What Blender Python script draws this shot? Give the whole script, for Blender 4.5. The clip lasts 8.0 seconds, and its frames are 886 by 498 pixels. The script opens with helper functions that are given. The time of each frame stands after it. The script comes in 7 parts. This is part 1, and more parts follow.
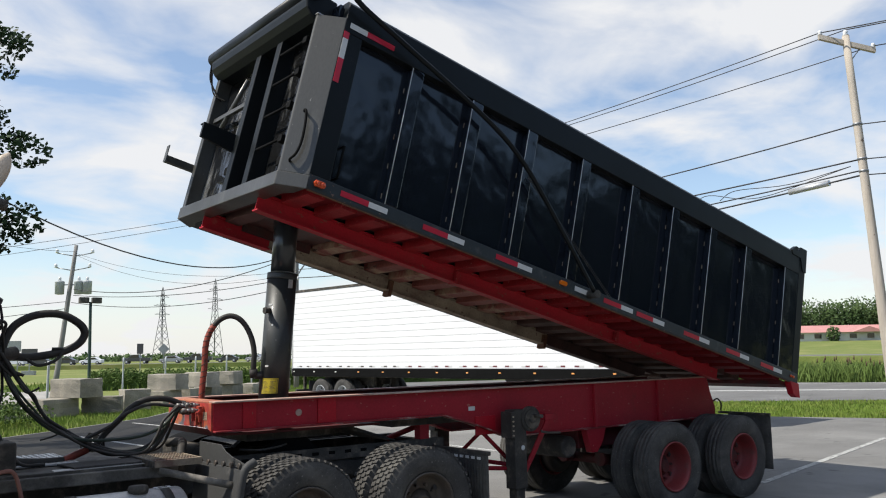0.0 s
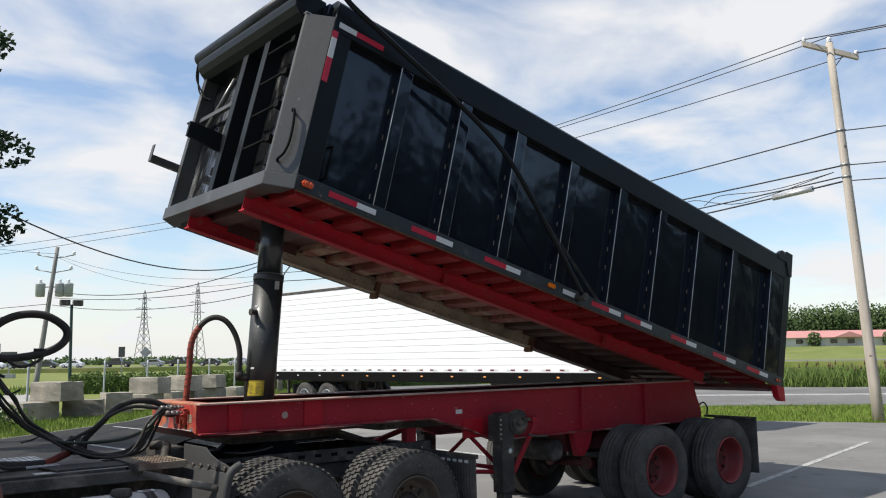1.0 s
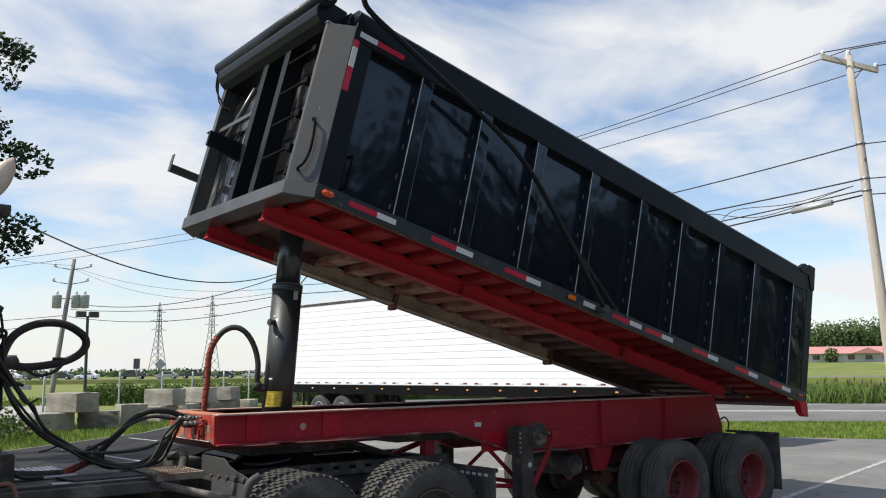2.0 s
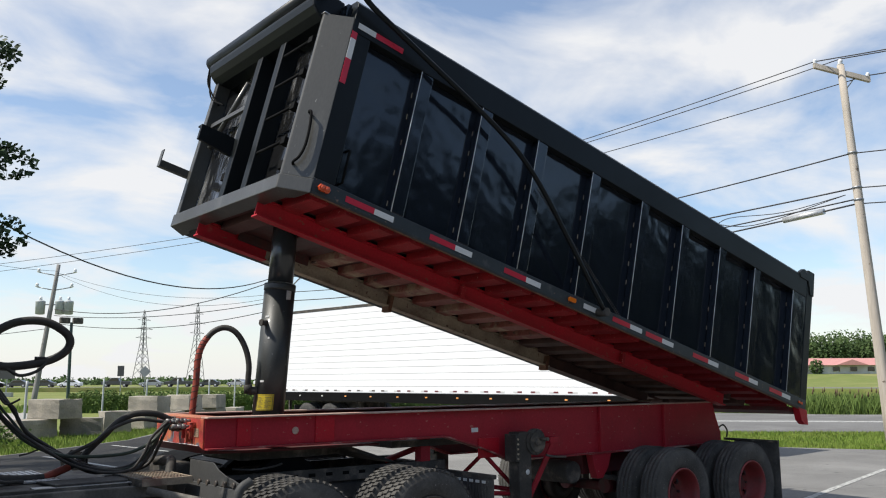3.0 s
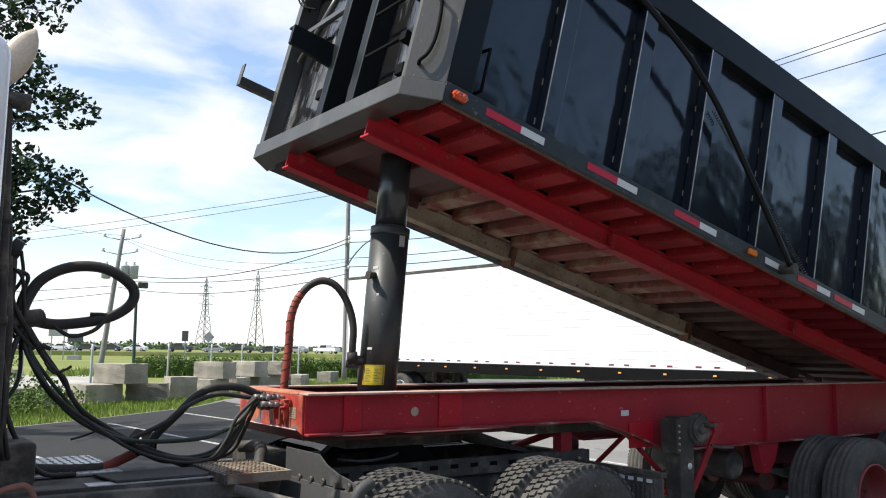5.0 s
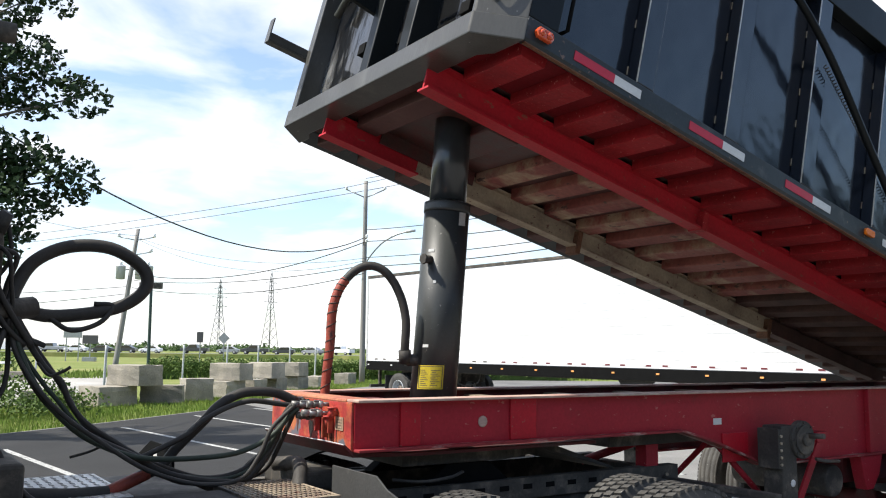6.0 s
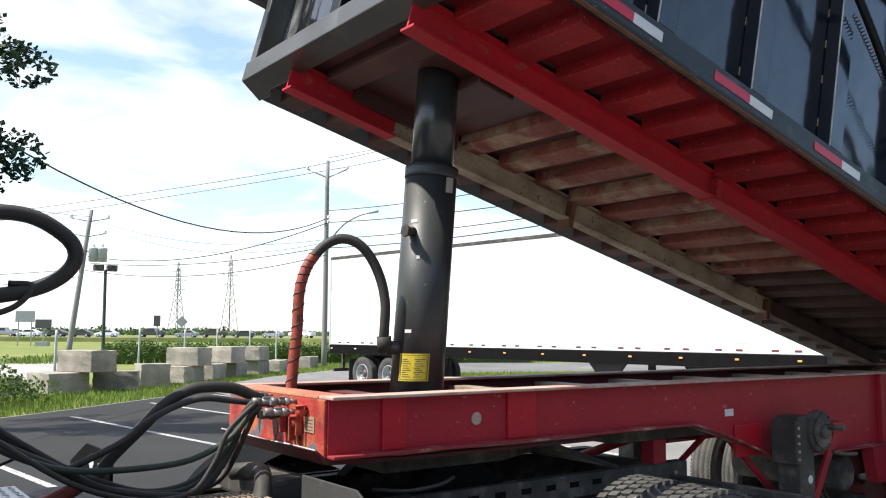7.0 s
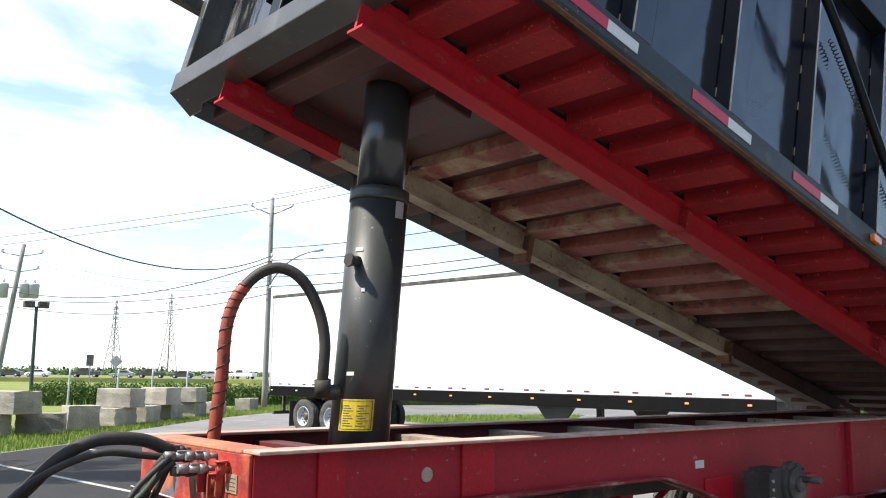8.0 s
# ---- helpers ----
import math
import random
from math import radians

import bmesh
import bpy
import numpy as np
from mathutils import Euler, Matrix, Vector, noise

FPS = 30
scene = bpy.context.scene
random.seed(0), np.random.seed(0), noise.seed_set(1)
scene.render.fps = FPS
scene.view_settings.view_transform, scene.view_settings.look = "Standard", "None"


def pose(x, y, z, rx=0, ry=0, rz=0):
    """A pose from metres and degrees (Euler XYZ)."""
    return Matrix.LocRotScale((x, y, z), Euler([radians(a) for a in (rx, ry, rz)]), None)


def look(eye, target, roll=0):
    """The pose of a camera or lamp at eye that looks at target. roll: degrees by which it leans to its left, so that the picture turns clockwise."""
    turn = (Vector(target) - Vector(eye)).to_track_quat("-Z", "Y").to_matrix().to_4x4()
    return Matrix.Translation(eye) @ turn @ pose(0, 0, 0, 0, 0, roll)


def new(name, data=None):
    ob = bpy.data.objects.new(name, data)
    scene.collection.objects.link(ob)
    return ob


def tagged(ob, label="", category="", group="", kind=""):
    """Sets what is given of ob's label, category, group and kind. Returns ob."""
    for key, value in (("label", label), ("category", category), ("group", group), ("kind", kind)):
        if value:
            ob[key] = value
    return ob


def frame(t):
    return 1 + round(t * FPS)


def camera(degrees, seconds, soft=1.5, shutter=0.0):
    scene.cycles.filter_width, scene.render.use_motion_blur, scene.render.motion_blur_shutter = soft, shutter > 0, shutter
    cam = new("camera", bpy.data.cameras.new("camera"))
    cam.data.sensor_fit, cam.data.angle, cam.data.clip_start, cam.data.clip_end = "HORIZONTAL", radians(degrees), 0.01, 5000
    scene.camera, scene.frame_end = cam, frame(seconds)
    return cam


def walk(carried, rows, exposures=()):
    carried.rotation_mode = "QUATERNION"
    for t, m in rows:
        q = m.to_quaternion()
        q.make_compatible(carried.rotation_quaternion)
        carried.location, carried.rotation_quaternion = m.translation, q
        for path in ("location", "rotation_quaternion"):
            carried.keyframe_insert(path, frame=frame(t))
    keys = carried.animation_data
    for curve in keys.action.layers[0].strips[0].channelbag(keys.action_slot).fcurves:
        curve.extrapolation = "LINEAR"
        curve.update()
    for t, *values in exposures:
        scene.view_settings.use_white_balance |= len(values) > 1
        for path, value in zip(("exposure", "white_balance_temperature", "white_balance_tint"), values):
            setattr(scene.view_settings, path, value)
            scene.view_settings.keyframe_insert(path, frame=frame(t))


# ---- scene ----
cam = camera(55.2, 8.0, soft=1.1)
PATH = [
    (0, (-3.022, -7.225, 1.910), (1.850, -0.954, 2.880), -1.00),
    (0.5, (-3.046, -7.183, 1.898), (1.848, -0.923, 2.830), -0.95),
    (1, (-3.020, -7.155, 1.893), (1.967, -0.981, 2.900), -0.85),
    (1.5, (-3.015, -7.083, 1.889), (1.904, -0.854, 2.894), -0.76),
    (2, (-3.023, -7.060, 1.872), (1.853, -0.821, 3.009), -0.50),
    (3.3, (-2.868, -6.556, 1.803), (2.106, -0.411, 3.033), -0.16),
    (3.5, (-2.775, -6.353, 1.811), (2.088, -0.096, 2.903), -0.07),
    (3.7, (-2.703, -6.191, 1.815), (2.086, 0.118, 2.935), 0.05),
    (4, (-2.687, -5.915, 1.817), (1.793, 0.651, 2.721), 0.25),
    (4.2, (-2.668, -5.692, 1.818), (1.720, 0.924, 2.802), 0.42),
    (5.3, (-2.349, -4.708, 1.782), (2.257, 1.765, 2.723), 0.80),
    (5.5, (-2.286, -4.462, 1.757), (2.217, 2.064, 2.826), 0.75),
    (6, (-2.168, -4.002, 1.777), (2.297, 2.566, 2.735), 0.67),
    (6.5, (-1.975, -3.659, 1.798), (2.528, 2.920, 2.454), 0.49),
    (7, (-1.870, -3.337, 1.797), (2.905, 3.033, 2.592), 0.32),
    (7.5, (-1.760, -3.075, 1.802), (3.206, 3.113, 2.818), 0.95),
    (8, (-1.585, -2.936, 1.804), (3.556, 3.079, 2.987), 0.63),
]
walk(cam, [(t, look(e, g, r)) for t, e, g, r in PATH],
     [(0.0, 0.20), (2.0, 0.20), (3.5, 0.26), (4.2, 0.40), (5.5, 0.68), (6.5, 0.77), (8.0, 0.98)])

# ---------------------------------------------------------------- sky and sun
SUN = Vector((-0.68, 0.24, 1.0)).normalized()
world = bpy.data.worlds.new("sky")
scene.world = world
world.use_nodes = True
wn, wl = world.node_tree.nodes, world.node_tree.links
wn.clear()
w_out = wn.new("ShaderNodeOutputWorld")
w_bg = wn.new("ShaderNodeBackground")
sky = wn.new("ShaderNodeTexSky")
sky.sky_type = "NISHITA"
sky.sun_disc = False
sky.sun_elevation = math.asin(SUN.z)
sky.sun_rotation = math.atan2(SUN.x, SUN.y)
sky.air_density, sky.dust_density, sky.ozone_density = 1.0, 0.5, 1.4
w_tc = wn.new("ShaderNodeTexCoord")
w_sep = wn.new("ShaderNodeSeparateXYZ")
wl.new(w_tc.outputs["Generated"], w_sep.inputs[0])
# project the direction on a flat cloud layer
w_h = wn.new("ShaderNodeMath"); w_h.operation = "MAXIMUM"; w_h.inputs[1].default_value = 0.0
wl.new(w_sep.outputs["Z"], w_h.inputs[0])
w_add = wn.new("ShaderNodeMath"); w_add.operation = "ADD"; w_add.inputs[1].default_value = 0.22
wl.new(w_h.outputs[0], w_add.inputs[0])
w_dx = wn.new("ShaderNodeMath"); w_dx.operation = "DIVIDE"
w_dy = wn.new("ShaderNodeMath"); w_dy.operation = "DIVIDE"
wl.new(w_sep.outputs["X"], w_dx.inputs[0]); wl.new(w_add.outputs[0], w_dx.inputs[1])
wl.new(w_sep.outputs["Y"], w_dy.inputs[0]); wl.new(w_add.outputs[0], w_dy.inputs[1])
w_comb = wn.new("ShaderNodeCombineXYZ")
wl.new(w_dx.outputs[0], w_comb.inputs[0]); wl.new(w_dy.outputs[0], w_comb.inputs[1])
w_map = wn.new("ShaderNodeMapping")
w_map.inputs["Location"].default_value = (3.1, 1.7, 0)
w_map.inputs["Rotation"].default_value = (0, 0, 0.5)
w_map.inputs["Scale"].default_value = (0.85, 1.0, 1)
wl.new(w_comb.outputs[0], w_map.inputs[0])
w_n = wn.new("ShaderNodeTexNoise")
w_n.inputs["Scale"].default_value = 2.5
w_n.inputs["Detail"].default_value = 7
w_n.inputs["Roughness"].default_value = 0.52
w_n.inputs["Distortion"].default_value = 0.35
wl.new(w_map.outputs[0], w_n.inputs["Vector"])
w_r = wn.new("ShaderNodeValToRGB")
w_r.color_ramp.elements[0].position, w_r.color_ramp.elements[0].color = 0.42, (0.08, 0.08, 0.08, 1)
w_r.color_ramp.elements[1].position, w_r.color_ramp.elements[1].color = 0.63, (1, 1, 1, 1)
wl.new(w_n.outputs["Fac"], w_r.inputs[0])
# clouds close up towards the horizon
w_hz = wn.new("ShaderNodeMapRange")
w_hz.inputs["From Min"].default_value, w_hz.inputs["From Max"].default_value = 0.0, 0.13
w_hz.inputs["To Min"].default_value, w_hz.inputs["To Max"].default_value = 0.88, 0.0
wl.new(w_sep.outputs["Z"], w_hz.inputs["Value"])
w_max = wn.new("ShaderNodeMath"); w_max.operation = "MAXIMUM"
wl.new(w_r.outputs["Color"], w_max.inputs[0]); wl.new(w_hz.outputs[0], w_max.inputs[1])
w_amt = wn.new("ShaderNodeMath"); w_amt.operation = "MULTIPLY"; wl.new(w_max.outputs[0], w_amt.inputs[0])
# the half of the sky away from the sun is clear
w_clear = wn.new("ShaderNodeMapRange"); w_clear.interpolation_type = "SMOOTHSTEP"
w_clear.inputs["From Min"].default_value, w_clear.inputs["From Max"].default_value = -0.35, 0.25
w_clear.inputs["To Min"].default_value, w_clear.inputs["To Max"].default_value = 0.06, 0.96
wl.new(w_sep.outputs["Y"], w_clear.inputs["Value"])
w_up = wn.new("ShaderNodeMapRange"); w_up.interpolation_type = "SMOOTHSTEP"
w_up.inputs["From Min"].default_value, w_up.inputs["From Max"].default_value = 0.48, 0.80
w_up.inputs["To Min"].default_value, w_up.inputs["To Max"].default_value = 0.0, 0.96
wl.new(w_sep.outputs["Z"], w_up.inputs["Value"])
w_cov = wn.new("ShaderNodeMath"); w_cov.operation = "MAXIMUM"
wl.new(w_clear.outputs[0], w_cov.inputs[0]); wl.new(w_up.outputs[0], w_cov.inputs[1])
wl.new(w_cov.outputs[0], w_amt.inputs[1])
w_mix = wn.new("ShaderNodeMix"); w_mix.data_type = "RGBA"
w_mix.inputs[7].default_value = (5.3, 5.33, 5.42, 1)
wl.new(w_amt.outputs[0], w_mix.inputs[0])
wl.new(sky.outputs[0], w_mix.inputs[6])
wl.new(w_mix.outputs[2], w_bg.inputs[0])
w_bg.inputs[1].default_value = 0.145
wl.new(w_bg.outputs[0], w_out.inputs[0])
sun_data = bpy.data.lights.new("sun", "SUN")
sun_data.energy, sun_data.angle, sun_data.color = 4.8, radians(0.6), (1.0, 0.95, 0.86)
sun = new("sun", sun_data)
sun.matrix_world = look((0, 0, 30), tuple(Vector((0, 0, 30)) - SUN))


# ---------------------------------------------------------------- materials
def material(name, base, rough=0.5, metal=0.0, second=None, scale=6.0, amount=0.35, grain=80.0, bump=0.1, coat=0.0,
             stain=None, stain_scale=2.0, stain_at=(0.55, 0.7), rough_var=0.1, per_piece=0.0, bump_dist=0.01, stretch=(1, 1, 1), spec=0.5, chips=None, cracks=0.0):
    m = bpy.data.materials.new(name)
    m.use_nodes = True
    n, l = m.node_tree.nodes, m.node_tree.links
    b = n["Principled BSDF"]
    tc = n.new("ShaderNodeTexCoord")
    mp = n.new("ShaderNodeMapping")
    mp.inputs["Scale"].default_value = stretch
    l.new(tc.outputs["Object"], mp.inputs[0])
    big = n.new("ShaderNodeTexNoise")
    big.inputs["Scale"].default_value, big.inputs["Detail"].default_value = scale, 6
    l.new(mp.outputs[0], big.inputs["Vector"])
    fine = n.new("ShaderNodeTexNoise")
    fine.inputs["Scale"].default_value, fine.inputs["Detail"].default_value = grain, 4
    l.new(mp.outputs[0], fine.inputs["Vector"])
    second = second or tuple(c * 0.55 for c in base)
    mix = n.new("ShaderNodeMix"); mix.data_type = "RGBA"
    mix.inputs[6].default_value, mix.inputs[7].default_value = (*base, 1), (*second, 1)
    ramp = n.new("ShaderNodeMapRange")
    ramp.inputs["From Min"].default_value, ramp.inputs["From Max"].default_value = 0.35, 0.7
    ramp.inputs["To Max"].default_value = amount
    l.new(big.outputs["Fac"], ramp.inputs["Value"])
    l.new(ramp.outputs[0], mix.inputs[0])
    col = mix.outputs[2]
    mul = n.new("ShaderNodeMix"); mul.data_type = "RGBA"; mul.blend_type = "MULTIPLY"
    g = n.new("ShaderNodeMapRange")
    g.inputs["To Min"].default_value, g.inputs["To Max"].default_value = 1.0 - amount * 0.5, 1.0 + amount * 0.5
    l.new(fine.outputs["Fac"], g.inputs["Value"])
    mul.inputs[0].default_value = 1.0
    l.new(col, mul.inputs[6]); l.new(g.outputs[0], mul.inputs[7])
    col = mul.outputs[2]
    if stain:
        sn = n.new("ShaderNodeTexNoise")
        sn.inputs["Scale"].default_value, sn.inputs["Detail"].default_value, sn.inputs["Roughness"].default_value = stain_scale, 8, 0.65
        l.new(mp.outputs[0], sn.inputs["Vector"])
        sr = n.new("ShaderNodeMapRange")
        sr.inputs["From Min"].default_value, sr.inputs["From Max"].default_value = stain_at
        l.new(sn.outputs["Fac"], sr.inputs["Value"])
        sm = n.new("ShaderNodeMix"); sm.data_type = "RGBA"
        sm.inputs[7].default_value = (*stain, 1)
        l.new(sr.outputs[0], sm.inputs[0]); l.new(col, sm.inputs[6])
        col = sm.outputs[2]
    if chips:
        # small chips, specks and scratches: colour, scale, threshold
        cn = n.new("ShaderNodeTexNoise")
        cn.inputs["Scale"].default_value, cn.inputs["Detail"].default_value, cn.inputs["Roughness"].default_value = chips[1], 3, 0.6
        cm = n.new("ShaderNodeMapping")
        cm.inputs["Scale"].default_value = chips[3] if len(chips) > 3 else (1, 1, 1)
        l.new(tc.outputs["Object"], cm.inputs[0])
        l.new(cm.outputs[0], cn.inputs["Vector"])
        cr = n.new("ShaderNodeMapRange")
        cr.inputs["From Min"].default_value, cr.inputs["From Max"].default_value = chips[2], chips[2] + 0.04
        l.new(cn.outputs["Fac"], cr.inputs["Value"])
        cx = n.new("ShaderNodeMix"); cx.data_type = "RGBA"
        cx.inputs[7].default_value = (*chips[0], 1)
        l.new(cr.outputs[0], cx.inputs[0]); l.new(col, cx.inputs[6])
        col = cx.outputs[2]
    if cracks:
        wob = n.new("ShaderNodeMix"); wob.data_type = "RGBA"; wob.blend_type = "ADD"
        wob.inputs[0].default_value = 0.8
        l.new(tc.outputs["Object"], wob.inputs[6]); l.new(big.outputs["Color"], wob.inputs[7])
        vo = n.new("ShaderNodeTexVoronoi"); vo.feature = "DISTANCE_TO_EDGE"
        vo.inputs["Scale"].default_value = cracks
        l.new(wob.outputs[2], vo.inputs["Vector"])
        vr = n.new("ShaderNodeMapRange")
        vr.inputs["From Min"].default_value, vr.inputs["From Max"].default_value = 0.0008, 0.0035
        vr.inputs["To Min"].default_value, vr.inputs["To Max"].default_value = 0.65, 1.0
        l.new(vo.outputs["Distance"], vr.inputs["Value"])
        vm = n.new("ShaderNodeMix"); vm.data_type = "RGBA"; vm.blend_type = "MULTIPLY"
        vm.inputs[0].default_value = 1.0
        l.new(col, vm.inputs[6]); l.new(vr.outputs[0], vm.inputs[7])
        col = vm.outputs[2]
    if per_piece:
        oi = n.new("ShaderNodeObjectInfo")
        pr = n.new("ShaderNodeMapRange")
        pr.inputs["To Min"].default_value, pr.inputs["To Max"].default_value = 1 - per_piece, 1 + per_piece
        l.new(oi.outputs["Random"], pr.inputs["Value"])
        pm = n.new("ShaderNodeMix"); pm.data_type = "RGBA"; pm.blend_type = "MULTIPLY"
        pm.inputs[0].default_value = 1.0
        l.new(col, pm.inputs[6]); l.new(pr.outputs[0], pm.inputs[7])
        col = pm.outputs[2]
    l.new(col, b.inputs["Base Color"])
    rr = n.new("ShaderNodeMapRange")
    rr.inputs["To Min"].default_value, rr.inputs["To Max"].default_value = max(rough - rough_var, 0.02), min(rough + rough_var, 1)
    l.new(big.outputs["Fac"], rr.inputs["Value"])
    l.new(rr.outputs[0], b.inputs["Roughness"])
    b.inputs["Metallic"].default_value = metal
    b.inputs["Coat Weight"].default_value = coat
    b.inputs["Coat Roughness"].default_value = 0.06
    b.inputs["Specular IOR Level"].default_value = spec
    if bump:
        bp = n.new("ShaderNodeBump")
        bp.inputs["Strength"].default_value, bp.inputs["Distance"].default_value = bump, bump_dist
        l.new(fine.outputs["Fac"], bp.inputs["Height"])
        l.new(bp.outputs[0], b.inputs["Normal"])
    return m


def panel_paint(name, base, rough):
    """Dark gloss paint on thin sheet: slow waves in the sheet, a little dust."""
    m = material(name, base, rough, scale=1.2, amount=0.3, grain=60, bump=0.0, coat=0.2, rough_var=0.06)
    n, l = m.node_tree.nodes, m.node_tree.links
    b = n["Principled BSDF"]
    tc = n.new("ShaderNodeTexCoord")
    wave = n.new("ShaderNodeTexNoise")
    wave.inputs["Scale"].default_value, wave.inputs["Detail"].default_value = 2.6, 2.0
    l.new(tc.outputs["Object"], wave.inputs["Vector"])
    bp = n.new("ShaderNodeBump")
    bp.inputs["Strength"].default_value, bp.inputs["Distance"].default_value = 0.24, 0.05
    l.new(wave.outputs["Fac"], bp.inputs["Height"])
    l.new(bp.outputs[0], b.inputs["Normal"])
    l.new(bp.outputs[0], b.inputs["Coat Normal"])
    return m


M = {}
M["box_panel"] = panel_paint("black_panel_paint", (0.009, 0.012, 0.018), 0.14)
M["box_frame"] = material("black_frame_paint", (0.007, 0.009, 0.010), 0.42, spec=0.18, scale=2.5, amount=0.4, grain=90, bump=0.05, coat=0.04, stain=(0.026, 0.027, 0.025), stain_scale=3, stain_at=(0.62, 0.9))
# pale tone for the worn plate edge and the painted rib highlights
M["wear_glint"] = material("worn_edge_and_glint", (0.60, 0.60, 0.59), 0.45, second=(0.16, 0.16, 0.16), scale=6, amount=0.7, grain=40, bump=0.0)
# pale upright stain draws scuffs and also the sky's reflected streaks
M["front_sheet"] = material("scuff_and_sheen_sheet", (0.010, 0.010, 0.010), 0.13, scale=2.5, amount=0.5, grain=4.5, bump=0.6, bump_dist=0.03, spec=0.6, coat=0.5, rough_var=0.08, stain=(0.24, 0.24, 0.235), stain_scale=3.4, stain_at=(0.53, 0.68), stretch=(1, 1, 0.28))
M["front_paint"] = material("worn_graphite_paint", (0.056, 0.054, 0.047), 0.34, chips=((0.20, 0.19, 0.175), 24, 0.69, (1, 1, 0.4)), scale=3, amount=0.5, grain=70, bump=0.08, coat=0.2, stain=(0.12, 0.118, 0.105), stain_scale=2.6, stain_at=(0.58, 0.8), stretch=(1, 1, 0.35))
M["red"] = material("red_frame_paint", (0.37, 0.019, 0.032), 0.5, spec=0.2, chips=((0.42, 0.12, 0.11), 28, 0.66, (0.5, 1, 1)), second=(0.25, 0.018, 0.025), scale=2.2, amount=0.5, grain=60, bump=0.06, coat=0.0, stain=(0.15, 0.03, 0.028), stain_scale=3.5, stain_at=(0.58, 0.8))
M["red_bright"] = material("fresh_red_paint", (0.43, 0.010, 0.022), 0.45, spec=0.25, chips=((0.30, 0.07, 0.06), 34, 0.65), second=(0.28, 0.012, 0.02), scale=3, amount=0.5, grain=60, bump=0.05, stain=(0.2, 0.03, 0.03), stain_scale=5, stain_at=(0.58, 0.8))
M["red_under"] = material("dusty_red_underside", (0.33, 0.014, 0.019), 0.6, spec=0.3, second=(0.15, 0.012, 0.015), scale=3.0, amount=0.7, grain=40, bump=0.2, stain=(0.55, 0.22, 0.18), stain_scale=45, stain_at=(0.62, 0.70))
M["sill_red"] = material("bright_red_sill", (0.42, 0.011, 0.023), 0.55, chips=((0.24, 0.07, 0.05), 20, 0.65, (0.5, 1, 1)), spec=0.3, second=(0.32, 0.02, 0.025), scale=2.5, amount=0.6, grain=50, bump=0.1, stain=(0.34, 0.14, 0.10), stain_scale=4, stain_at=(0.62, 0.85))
# underside red with the shade of gaps and rear end mixed in
M["red_shade"] = material("shaded_red_underside", (0.18, 0.010, 0.015), 0.7, spec=0.2, scale=3, amount=0.6, grain=40, bump=0.15)
M["rail_grey"] = material("blue_grey_rail_paint", (0.029, 0.036, 0.040), 0.45, chips=((0.17, 0.11, 0.08), 26, 0.68), spec=0.35, scale=3, amount=0.5, grain=60, bump=0.05, stain=(0.10, 0.10, 0.095), stain_scale=5, stain_at=(0.58, 0.8))
M["rust_lip"] = material("rusty_edge", (0.17, 0.085, 0.05), 0.8, second=(0.10, 0.05, 0.035), scale=14, amount=0.9, grain=60, bump=0.3, spec=0.2)
M["rusty_top"] = material("rusty_top_plate", (0.42, 0.17, 0.085), 0.75, second=(0.28, 0.06, 0.045), scale=5, amount=1.0, grain=50, bump=0.2, stain=(0.17, 0.18, 0.20), stain_scale=4, stain_at=(0.57, 0.7))
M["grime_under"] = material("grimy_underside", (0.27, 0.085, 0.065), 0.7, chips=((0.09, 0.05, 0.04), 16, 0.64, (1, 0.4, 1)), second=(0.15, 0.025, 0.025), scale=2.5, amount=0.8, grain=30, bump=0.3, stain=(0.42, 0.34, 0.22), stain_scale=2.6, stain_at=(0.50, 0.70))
M["flange_low"] = material("worn_red_flange", (0.30, 0.035, 0.04), 0.7, spec=0.2, second=(0.17, 0.03, 0.03), scale=5, amount=0.8, grain=50, bump=0.1, stain=(0.46, 0.34, 0.29), stain_scale=9, stain_at=(0.52, 0.66), stretch=(0.35, 1, 1))
# dark brown of the grease streaks, also used in the cylinder recess
M["grease_brown"] = material("dark_brown_grease_tone", (0.055, 0.030, 0.026), 0.45, second=(0.09, 0.02, 0.018), scale=12, amount=0.9, grain=60, bump=0.1)
M["tan_beam"] = material("dusty_tan_steel", (0.38, 0.31, 0.22), 0.7, chips=((0.14, 0.07, 0.05), 18, 0.64), second=(0.12, 0.085, 0.065), scale=3, amount=0.7, grain=40, bump=0.2, stain=(0.14, 0.06, 0.045), stain_scale=3, stain_at=(0.55, 0.75))
# darkened to hold the shade between the bearers
M["under_shade"] = material("shaded_dark_red_steel", (0.085, 0.030, 0.026), 0.7, scale=2, amount=0.6, grain=30, bump=0.2, stain=(0.12, 0.07, 0.05), stain_scale=3, stain_at=(0.55, 0.8))
M["rust_red"] = material("rusty_red_plate", (0.46, 0.045, 0.035), 0.6, chips=((0.12, 0.125, 0.15), 5, 0.60, (1, 1, 0.9)), second=(0.22, 0.022, 0.02), scale=6, amount=1.0, grain=60, bump=0.25, stain=(0.46, 0.16, 0.055), stain_scale=4.5, stain_at=(0.48, 0.66))
M["dusty_flange"] = material("worn_flange_top", (0.50, 0.39, 0.32), 0.75, second=(0.34, 0.13, 0.10), scale=7, amount=0.8, grain=50, bump=0.15, stretch=(0.4, 1, 1))
M["cylinder"] = material("black_cylinder_paint", (0.036, 0.039, 0.037), 0.5, chips=((0.15, 0.15, 0.14), 34, 0.68), scale=3, amount=0.4, grain=70, bump=0.04, coat=0.12, stain=(0.075, 0.075, 0.068), stain_scale=5, stain_at=(0.58, 0.85))
